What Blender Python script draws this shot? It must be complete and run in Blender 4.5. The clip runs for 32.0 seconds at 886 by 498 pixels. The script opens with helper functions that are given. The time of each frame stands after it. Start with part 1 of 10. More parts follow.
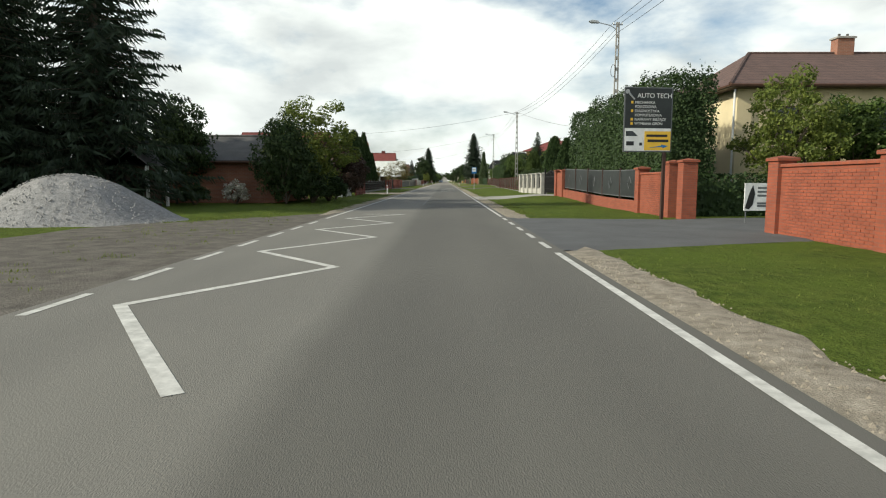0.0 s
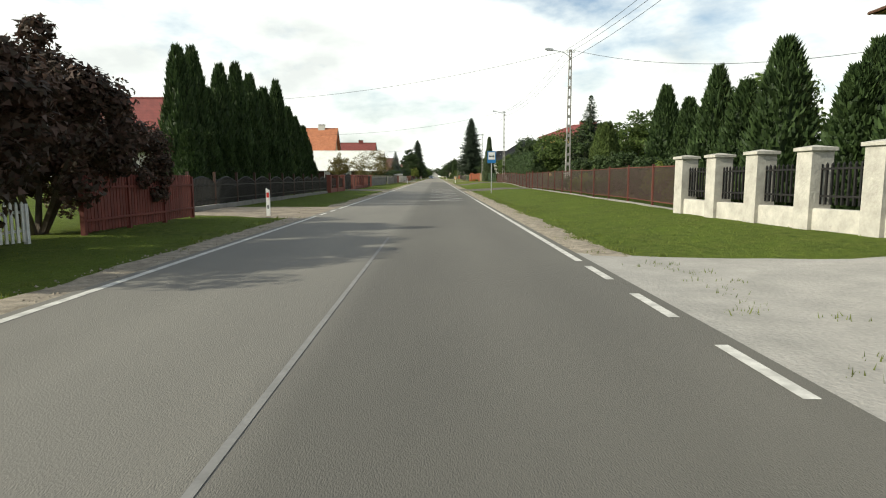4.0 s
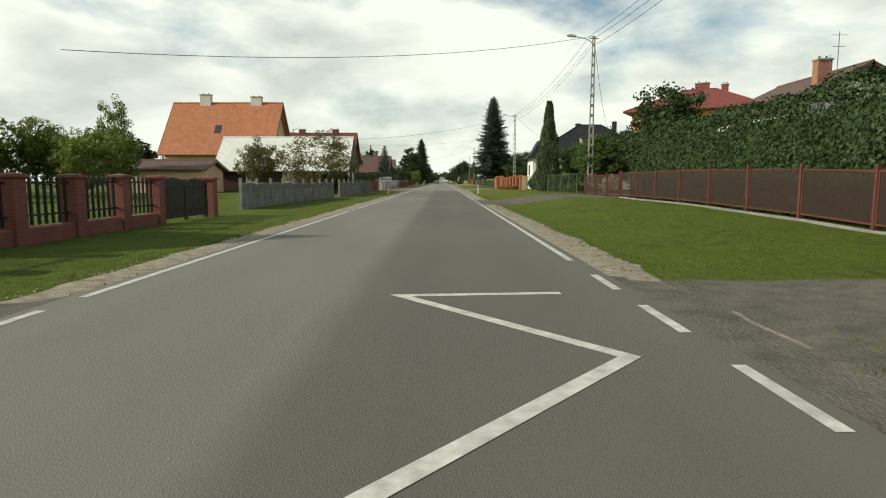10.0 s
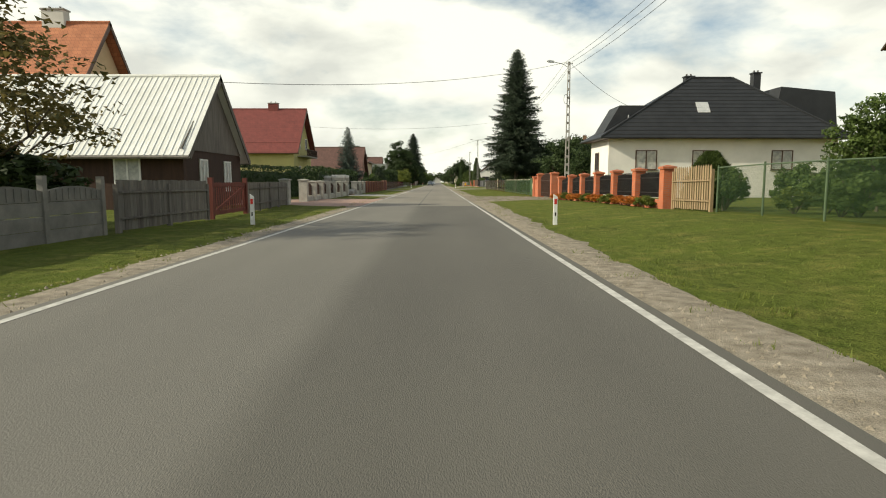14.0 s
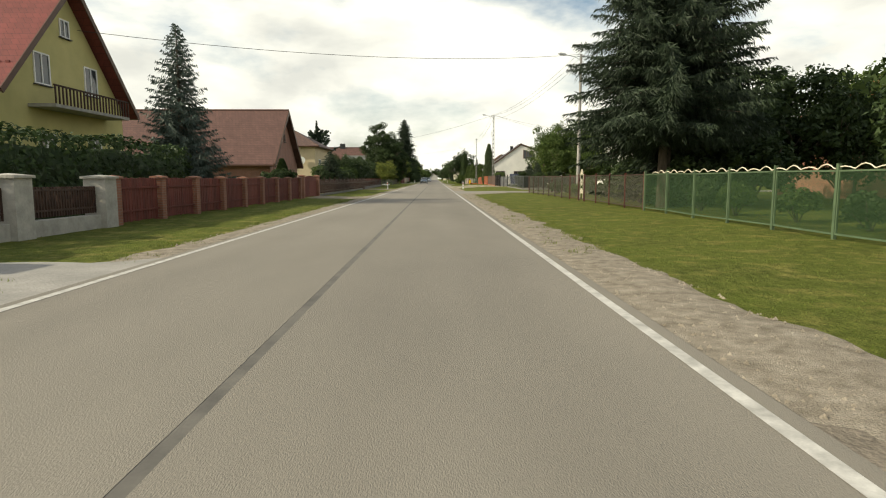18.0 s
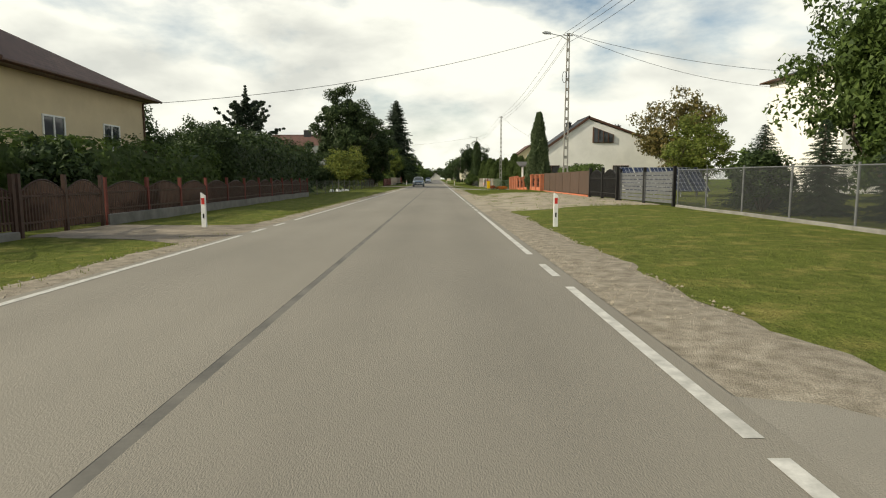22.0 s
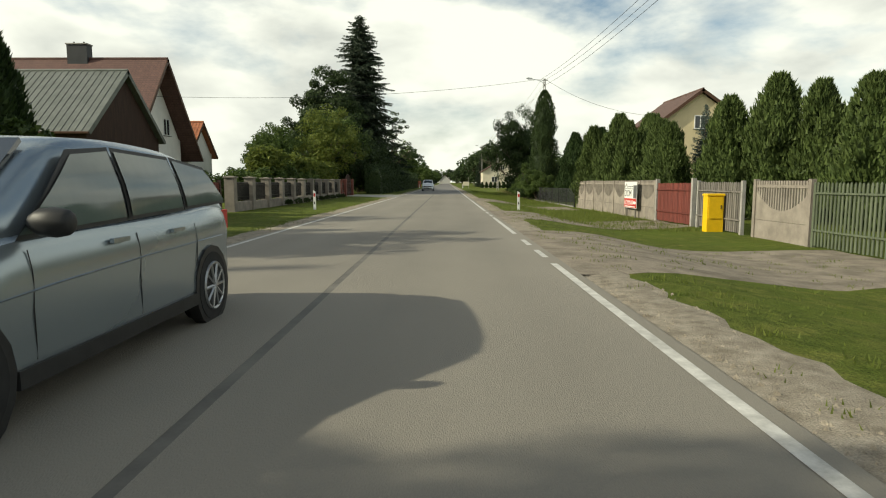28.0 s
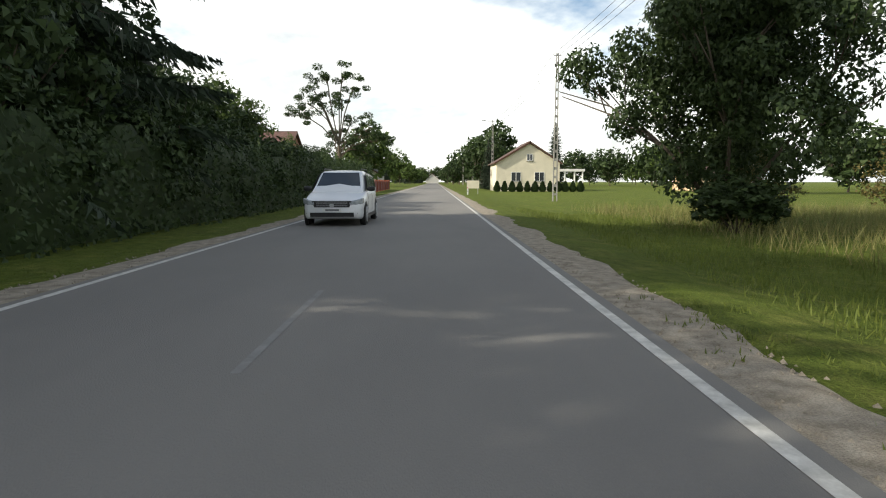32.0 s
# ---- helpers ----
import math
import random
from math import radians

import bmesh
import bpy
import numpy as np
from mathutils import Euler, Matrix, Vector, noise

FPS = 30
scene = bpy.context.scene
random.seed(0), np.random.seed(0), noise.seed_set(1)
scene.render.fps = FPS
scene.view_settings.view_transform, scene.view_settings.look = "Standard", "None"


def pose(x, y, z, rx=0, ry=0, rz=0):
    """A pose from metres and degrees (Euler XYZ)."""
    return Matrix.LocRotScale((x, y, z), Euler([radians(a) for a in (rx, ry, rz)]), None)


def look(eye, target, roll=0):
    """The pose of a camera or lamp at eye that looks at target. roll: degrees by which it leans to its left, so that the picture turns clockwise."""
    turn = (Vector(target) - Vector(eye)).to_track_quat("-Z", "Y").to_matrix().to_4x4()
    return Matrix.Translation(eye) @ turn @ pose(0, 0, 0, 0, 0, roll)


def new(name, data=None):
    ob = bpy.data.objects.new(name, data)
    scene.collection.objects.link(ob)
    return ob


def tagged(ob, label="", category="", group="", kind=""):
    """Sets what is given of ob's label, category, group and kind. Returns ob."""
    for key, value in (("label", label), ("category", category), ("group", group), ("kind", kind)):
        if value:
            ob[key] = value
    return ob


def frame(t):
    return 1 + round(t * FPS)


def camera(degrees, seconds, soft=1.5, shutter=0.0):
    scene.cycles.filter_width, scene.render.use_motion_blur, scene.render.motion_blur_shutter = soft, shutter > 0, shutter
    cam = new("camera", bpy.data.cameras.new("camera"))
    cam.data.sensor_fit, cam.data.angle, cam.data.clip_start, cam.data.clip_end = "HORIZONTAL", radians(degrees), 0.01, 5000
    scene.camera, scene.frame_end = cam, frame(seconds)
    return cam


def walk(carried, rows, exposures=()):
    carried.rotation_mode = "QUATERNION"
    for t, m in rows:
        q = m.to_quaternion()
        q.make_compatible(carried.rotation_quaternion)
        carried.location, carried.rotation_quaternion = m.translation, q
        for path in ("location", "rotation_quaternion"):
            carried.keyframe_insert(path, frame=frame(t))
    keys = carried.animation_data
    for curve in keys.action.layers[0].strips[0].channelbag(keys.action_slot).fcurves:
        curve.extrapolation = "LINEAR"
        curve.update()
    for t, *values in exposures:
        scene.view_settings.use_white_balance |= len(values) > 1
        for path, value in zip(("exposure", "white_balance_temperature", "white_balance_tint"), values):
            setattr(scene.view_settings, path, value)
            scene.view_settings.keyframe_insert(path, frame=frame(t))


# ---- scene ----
cam = camera(72.98, 32.0, soft=1.1)


def eye(x, y, yaw, pitch, roll, z=1.25):
    return pose(x, y, z, 0, 0, yaw) @ pose(0, 0, 0, 90 + pitch, 0, roll)


ROWS = [
    (0.0, -0.045, 33.12, 0.269, -6.504, -0.040),
    (0.5, -0.102, 38.70, 0.254, -6.732, -0.090),
    (1.0, -0.171, 43.93, 0.103, -6.820, -0.062),
    (1.5, -0.191, 48.94, 0.069, -7.085, -0.376),
    (2.0, -0.206, 53.75, 0.016, -7.034, -0.438),
    (2.5, -0.209, 58.35, -0.053, -6.643, -0.318),
    (3.0, -0.217, 62.84, -0.177, -6.830, -0.176),
    (3.5, -0.226, 67.28, -0.282, -6.838, -0.200),
    (5.5, -0.161, 84.79, -0.788, -7.202, -0.208),
    (6.0, -0.105, 88.97, -0.809, -7.121, -0.194),
    (6.5, -0.017, 93.26, -0.883, -6.863, -0.144),
    (7.0, 0.049, 97.56, -0.974, -6.550, -0.048),
    (7.5, 0.050, 101.88, -0.788, -6.415, -0.095),
    (8.0, 0.020, 106.29, -0.081, -6.321, 0.020),
    (8.5, -0.024, 110.83, 0.227, -6.558, 0.002),
    (9.0, -0.062, 115.48, 0.322, -6.550, 0.024),
    (9.5, -0.098, 120.29, 0.191, -6.721, 0.027),
    (10.0, -0.114, 125.14, 0.052, -6.489, -0.055),
    (10.5, -0.137, 130.19, 0.033, -6.742, -0.129),
    (11.0, -0.169, 135.46, -0.158, -6.536, -0.007),
    (11.5, -0.187, 140.81, -0.678, -6.493, 0.081),
    (12.0, -0.170, 146.16, -1.007, -6.457, 0.042),
    (12.5, -0.136, 151.49, -0.813, -6.433, 0.064),
    (13.0, -0.106, 156.96, -0.545, -6.371, 0.001),
    (13.5, -0.087, 162.62, -0.427, -6.381, -0.019),
    (14.0, -0.072, 168.40, -0.473, -6.382, 0.010),
    (14.5, -0.047, 174.43, -0.688, -6.537, -0.037),
    (16.5, 0.163, 199.97, -0.682, -6.578, -0.353),
    (17.0, 0.171, 206.48, -0.739, -6.487, -0.198),
    (17.5, 0.151, 213.09, -0.724, -6.671, 0.026),
    (18.0, 0.150, 219.95, -0.827, -6.694, 0.101),
    (18.5, 0.183, 227.06, -0.612, -6.506, 0.072),
    (19.0, 0.229, 234.32, -0.564, -6.370, 0.177),
    (19.5, 0.261, 241.59, -0.790, -6.130, 0.397),
    (20.0, 0.262, 248.73, -0.863, -6.202, 0.258),
    (20.5, 0.287, 255.96, -1.197, -6.203, 0.452),
    (21.0, 0.325, 263.21, -1.232, -6.650, 0.208),
    (21.5, 0.353, 270.47, -0.940, -6.527, 0.199),
    (22.0, 0.372, 277.74, -0.748, -6.683, 0.270),
    (22.5, 0.397, 285.03, -0.548, -6.523, 0.103),
    (23.0, 0.445, 292.33, -0.660, -6.270, 0.077),
    (23.5, 0.499, 299.71, -0.841, -6.159, 0.099),
    (24.0, 0.542, 307.06, -0.701, -6.262, -0.172),
    (24.5, 0.530, 314.52, -0.431, -6.364, -0.360),
    (25.0, 0.471, 322.19, -0.046, -6.513, -0.438),
    (25.5, 0.428, 330.27, -0.148, -6.707, -0.241),
    (27.5, 0.318, 363.79, 0.086, -6.437, -0.001),
    (28.0, 0.256, 372.30, 0.324, -6.363, 0.089),
    (28.5, 0.172, 381.07, 0.400, -6.364, 0.167),
    (29.0, 0.093, 389.93, -0.329, -6.258, 0.390),
    (29.5, 0.057, 398.86, -1.069, -6.363, 0.294),
    (30.0, 0.075, 407.78, -0.890, -6.347, -0.054),
    (30.5, 0.125, 416.67, -0.763, -6.650, -0.207),
    (31.0, 0.184, 425.54, -0.937, -6.662, -0.121),
    (31.5, 0.228, 434.37, -1.095, -6.571, -0.097),
    (32.0, 0.261, 443.18, -0.912, -6.418, 0.163),
]
walk(cam, [(t, eye(*r)) for t, *r in ROWS], [(0.0, -0.14, 6250, 2), (3.0, 0.18, 6430, 3), (6.0, -0.10, 6430, 0), (8.0, -0.27, 6580, -2), (10.0, -0.27, 6600, -3), (13.0, -0.21, 6650, -3), (14.0, -0.14, 6900, 1), (17.0, 0.03, 7050, 4), (20.0, -0.22, 6800, 2), (23.0, -0.14, 6950, 3), (25.0, 0.02, 7250, 3), (28.0, -0.20, 6800, -1), (30.0, -0.05, 6500, 0), (31.0, -0.08, 6350, 0), (32.0, 0.28, 6400, 6)])

# ---------------------------------------------------------------- light
SUN_TO = Vector((-13.0, -3.3, 7.3)).normalized()
sun = new("sun", bpy.data.lights.new("sun", "SUN"))
sun.data.energy, sun.data.angle, sun.data.color = 5.25, radians(0.8), (1.0, 0.91, 0.77)
sun.matrix_world = look(SUN_TO * 300, (0, 0, 0))
world = bpy.data.worlds.new("sky")
scene.world = world
world.use_nodes = True
wt = world.node_tree
wt.nodes.clear()


def wn(kind, **kw):
    n = wt.nodes.new(kind)
    for k, v in kw.items():
        if k in ("sky_type", "sun_disc", "sun_elevation", "sun_rotation", "air_density", "dust_density", "ozone_density"):
            continue
        n.inputs[k].default_value = v
    return n


sky = wn("ShaderNodeTexSky")
sky.sky_type, sky.sun_disc = "NISHITA", False
sky.sun_elevation, sky.sun_rotation = math.asin(SUN_TO.z), radians(255.8)
sky.dust_density = 2.0
tc = wn("ShaderNodeTexCoord")
flat = wn("ShaderNodeMapping")
flat.inputs["Scale"].default_value = (1.0, 1.0, 2.3)
wt.links.new(tc.outputs["Generated"], flat.inputs["Vector"])
cl = wn("ShaderNodeTexNoise", Scale=3.0, Detail=10.0, Roughness=0.54, Distortion=0.12)
wt.links.new(flat.outputs["Vector"], cl.inputs["Vector"])
cover = wn("ShaderNodeValToRGB")
cover.color_ramp.elements[0].position, cover.color_ramp.elements[1].position = 0.33, 0.50
up = wn("ShaderNodeSeparateXYZ")
wt.links.new(tc.outputs["Generated"], up.inputs[0])
thin = wn("ShaderNodeMapRange")
thin.inputs["From Min"].default_value, thin.inputs["From Max"].default_value = 0.14, 0.60
thin.inputs["To Min"].default_value, thin.inputs["To Max"].default_value = 0.03, -0.13
wt.links.new(up.outputs["Z"], thin.inputs["Value"])
breaks = wn("ShaderNodeMath")
wt.links.new(cl.outputs["Fac"], breaks.inputs[0])
wt.links.new(thin.outputs[0], breaks.inputs[1])
wt.links.new(breaks.outputs[0], cover.inputs["Fac"])
cl2 = wn("ShaderNodeTexNoise", Scale=4.6, Detail=8.0, Roughness=0.50, Distortion=0.15)
wt.links.new(flat.outputs["Vector"], cl2.inputs["Vector"])
tone = wn("ShaderNodeValToRGB")
tone.color_ramp.elements[0].position, tone.color_ramp.elements[1].position = 0.36, 0.56
tone.color_ramp.elements[0].color = (0.84, 0.84, 0.83, 1)
tone.color_ramp.elements[1].color = (1.24, 1.215, 1.16, 1)
wt.links.new(cl2.outputs["Fac"], tone.inputs["Fac"])
bg_sky = wn("ShaderNodeBackground", Strength=0.15)
wt.links.new(sky.outputs["Color"], bg_sky.inputs["Color"])
bg_cl = wn("ShaderNodeBackground", Strength=0.99)
wt.links.new(tone.outputs["Color"], bg_cl.inputs["Color"])
mixw = wn("ShaderNodeMixShader")
wt.links.new(cover.outputs["Color"], mixw.inputs["Fac"])
wt.links.new(bg_sky.outputs[0], mixw.inputs[1])
wt.links.new(bg_cl.outputs[0], mixw.inputs[2])
outw = wn("ShaderNodeOutputWorld")
wt.links.new(mixw.outputs[0], outw.inputs["Surface"])

# ---------------------------------------------------------------- materials
MATS = {}


def mat(name, col, col2=None, scale=3.0, rough=0.8, metal=0.0, bump=0.0, bscale=40.0, fine=0.12, vary=0.0, spec=0.3, stretch=(1, 1, 1), detail=6.0):
    """Two colours mixed by a coarse noise, a fine grain, a bump, and a shift per object."""
    m = bpy.data.materials.new(name)
    m.use_nodes = True
    nt = m.node_tree
    b = nt.nodes["Principled BSDF"]
    b.inputs["Roughness"].default_value, b.inputs["Metallic"].default_value = rough, metal
    b.inputs["Specular IOR Level"].default_value = spec
    g = nt.nodes.new("ShaderNodeNewGeometry")
    mp = nt.nodes.new("ShaderNodeMapping")
    mp.inputs["Scale"].default_value = stretch
    nt.links.new(g.outputs["Position"], mp.inputs["Vector"])
    n1 = nt.nodes.new("ShaderNodeTexNoise")
    n1.inputs["Scale"].default_value, n1.inputs["Detail"].default_value, n1.inputs["Roughness"].default_value = scale, detail, 0.6
    n2 = nt.nodes.new("ShaderNodeTexNoise")
    n2.inputs["Scale"].default_value, n2.inputs["Detail"].default_value = bscale, 3.0
    nt.links.new(mp.outputs[0], n1.inputs["Vector"])
    nt.links.new(mp.outputs[0], n2.inputs["Vector"])
    rp = nt.nodes.new("ShaderNodeValToRGB")
    rp.color_ramp.elements[0].position, rp.color_ramp.elements[1].position = 0.33, 0.67
    c2 = col2 or tuple(c * 0.72 for c in col)
    rp.color_ramp.elements[0].color, rp.color_ramp.elements[1].color = (*c2, 1), (*col, 1)
    nt.links.new(n1.outputs["Fac"], rp.inputs["Fac"])
    hs = nt.nodes.new("ShaderNodeHueSaturation")
    nt.links.new(rp.outputs["Color"], hs.inputs["Color"])
    va = nt.nodes.new("ShaderNodeMath")
    va.operation = "MULTIPLY_ADD"
    nt.links.new(n2.outputs["Fac"], va.inputs[0])
    va.inputs[1].default_value, va.inputs[2].default_value = 2 * fine, 1.0 - fine
    if vary:
        oi = nt.nodes.new("ShaderNodeObjectInfo")
        ad = nt.nodes.new("ShaderNodeMath")
        ad.operation = "MULTIPLY_ADD"
        nt.links.new(oi.outputs["Random"], ad.inputs[0])
        ad.inputs[1].default_value = 2 * vary
        nt.links.new(va.outputs[0], ad.inputs[2])
        sb = nt.nodes.new("ShaderNodeMath")
        sb.operation = "SUBTRACT"
        nt.links.new(ad.outputs[0], sb.inputs[0])
        sb.inputs[1].default_value = vary
        va = sb
    nt.links.new(va.outputs[0], hs.inputs["Value"])
    nt.links.new(hs.outputs["Color"], b.inputs["Base Color"])
    if bump:
        bp = nt.nodes.new("ShaderNodeBump")
        bp.inputs["Strength"].default_value, bp.inputs["Distance"].default_value = min(1.0, bump), 0.02
        nt.links.new(n2.outputs["Fac"], bp.inputs["Height"])
        nt.links.new(bp.outputs[0], b.inputs["Normal"])
    MATS[name] = m
    return m


def leaf_mat(name, col, col2, trans=0.35):
    """Foliage: each leaf a little different, some light passing through."""
    m = bpy.data.materials.new(name)
    m.use_nodes = True
    nt = m.node_tree
    b = nt.nodes["Principled BSDF"]
    b.inputs["Roughness"].default_value = 0.62
    b.inputs["Specular IOR Level"].default_value = 0.25
    g = nt.nodes.new("ShaderNodeNewGeometry")
    rp = nt.nodes.new("ShaderNodeValToRGB")
    rp.color_ramp.elements[0].color, rp.color_ramp.elements[1].color = (*col2, 1), (*col, 1)
    nt.links.new(g.outputs["Random Per Island"], rp.inputs["Fac"])
    n1 = nt.nodes.new("ShaderNodeTexNoise")
    n1.inputs["Scale"].default_value, n1.inputs["Detail"].default_value = 0.9, 3.0
    nt.links.new(g.outputs["Position"], n1.inputs["Vector"])
    hs = nt.nodes.new("ShaderNodeHueSaturation")
    va = nt.nodes.new("ShaderNodeMath")
    va.operation = "MULTIPLY_ADD"
    nt.links.new(n1.outputs["Fac"], va.inputs[0])
    va.inputs[1].default_value, va.inputs[2].default_value = 0.9, 0.55
    nt.links.new(va.outputs[0], hs.inputs["Value"])
    nt.links.new(rp.outputs["Color"], hs.inputs["Color"])
    nt.links.new(hs.outputs["Color"], b.inputs["Base Color"])
    t = nt.nodes.new("ShaderNodeBsdfTranslucent")
    nt.links.new(hs.outputs["Color"], t.inputs["Color"])
    mx = nt.nodes.new("ShaderNodeMixShader")
    mx.inputs["Fac"].default_value = trans
    nt.links.new(b.outputs[0], mx.inputs[1])
    nt.links.new(t.outputs[0], mx.inputs[2])
    nt.links.new(mx.outputs[0], nt.nodes["Material Output"].inputs["Surface"])
    MATS[name] = m
    return m


def brick_mat(name, c1, c2, mortar, scale=1.0, bw=0.25, bh=0.075):
    """Brickwork courses laid out in metres along x+y and z."""
    m = bpy.data.materials.new(name)
    m.use_nodes = True
    nt = m.node_tree
    b = nt.nodes["Principled BSDF"]
    b.inputs["Roughness"].default_value = 0.85
    g = nt.nodes.new("ShaderNodeNewGeometry")
    sp = nt.nodes.new("ShaderNodeSeparateXYZ")
    nt.links.new(g.outputs["Position"], sp.inputs[0])
    ad = nt.nodes.new("ShaderNodeMath")
    nt.links.new(sp.outputs["X"], ad.inputs[0])
    nt.links.new(sp.outputs["Y"], ad.inputs[1])
    cb = nt.nodes.new("ShaderNodeCombineXYZ")
    nt.links.new(ad.outputs[0], cb.inputs["X"])
    nt.links.new(sp.outputs["Z"], cb.inputs["Y"])
    br = nt.nodes.new("ShaderNodeTexBrick")
    br.inputs["Color1"].default_value, br.inputs["Color2"].default_value, br.inputs["Mortar"].default_value = (*c1, 1), (*c2, 1), (*mortar, 1)
    br.inputs["Scale"].default_value, br.inputs["Brick Width"].default_value, br.inputs["Row Height"].default_value = scale, bw, bh
    br.inputs["Mortar Size"].default_value = 0.010
    nt.links.new(cb.outputs[0], br.inputs["Vector"])
    n1 = nt.nodes.new("ShaderNodeTexNoise")
    n1.inputs["Scale"].default_value, n1.inputs["Detail"].default_value = 1.7, 6.0
    nt.links.new(g.outputs["Position"], n1.inputs["Vector"])
    va = nt.nodes.new("ShaderNodeMath")
    va.operation = "MULTIPLY_ADD"
    nt.links.new(n1.outputs["Fac"], va.inputs[0])
    va.inputs[1].default_value, va.inputs[2].default_value = 0.6, 0.7
    hs = nt.nodes.new("ShaderNodeHueSaturation")
    nt.links.new(va.outputs[0], hs.inputs["Value"])
    nt.links.new(br.outputs["Color"], hs.inputs["Color"])
    nt.links.new(hs.outputs["Color"], b.inputs["Base Color"])
    bp = nt.nodes.new("ShaderNodeBump")
    bp.inputs["Strength"].default_value, bp.inputs["Distance"].default_value = 0.6, 0.01
    bp.invert = True
    nt.links.new(br.outputs["Fac"], bp.inputs["Height"])
    nt.links.new(bp.outputs[0], b.inputs["Normal"])
    MATS[name] = m
    return m


def mesh_mat(name, col, cell=0.06, wire=0.006):
    """Woven wire: diagonal strands, open between them."""
    m = bpy.data.materials.new(name)
    m.use_nodes = True
    nt = m.node_tree
    b = nt.nodes["Principled BSDF"]
    b.inputs["Base Color"].default_value, b.inputs["Roughness"].default_value = (*col, 1), 0.6
    g = nt.nodes.new("ShaderNodeNewGeometry")
    sp = nt.nodes.new("ShaderNodeSeparateXYZ")
    nt.links.new(g.outputs["Position"], sp.inputs[0])
    ad = nt.nodes.new("ShaderNodeMath")
    nt.links.new(sp.outputs["X"], ad.inputs[0])
    nt.links.new(sp.outputs["Y"], ad.inputs[1])
    masks = []
    for op in ("ADD", "SUBTRACT"):
        a = nt.nodes.new("ShaderNodeMath")
        a.operation = op
        nt.links.new(ad.outputs[0], a.inputs[0])
        nt.links.new(sp.outputs["Z"], a.inputs[1])
        p = nt.nodes.new("ShaderNodeMath")
        p.operation = "PINGPONG"
        nt.links.new(a.outputs[0], p.inputs[0])
        p.inputs[1].default_value = cell
        l = nt.nodes.new("ShaderNodeMath")
        l.operation = "LESS_THAN"
        nt.links.new(p.outputs[0], l.inputs[0])
        l.inputs[1].default_value = wire
        masks.append(l)
    mxm = nt.nodes.new("ShaderNodeMath")
    mxm.operation = "MAXIMUM"
    nt.links.new(masks[0].outputs[0], mxm.inputs[0])
    nt.links.new(masks[1].outputs[0], mxm.inputs[1])
    nt.links.new(mxm.outputs[0], b.inputs["Alpha"])
    MATS[name] = m
    return m


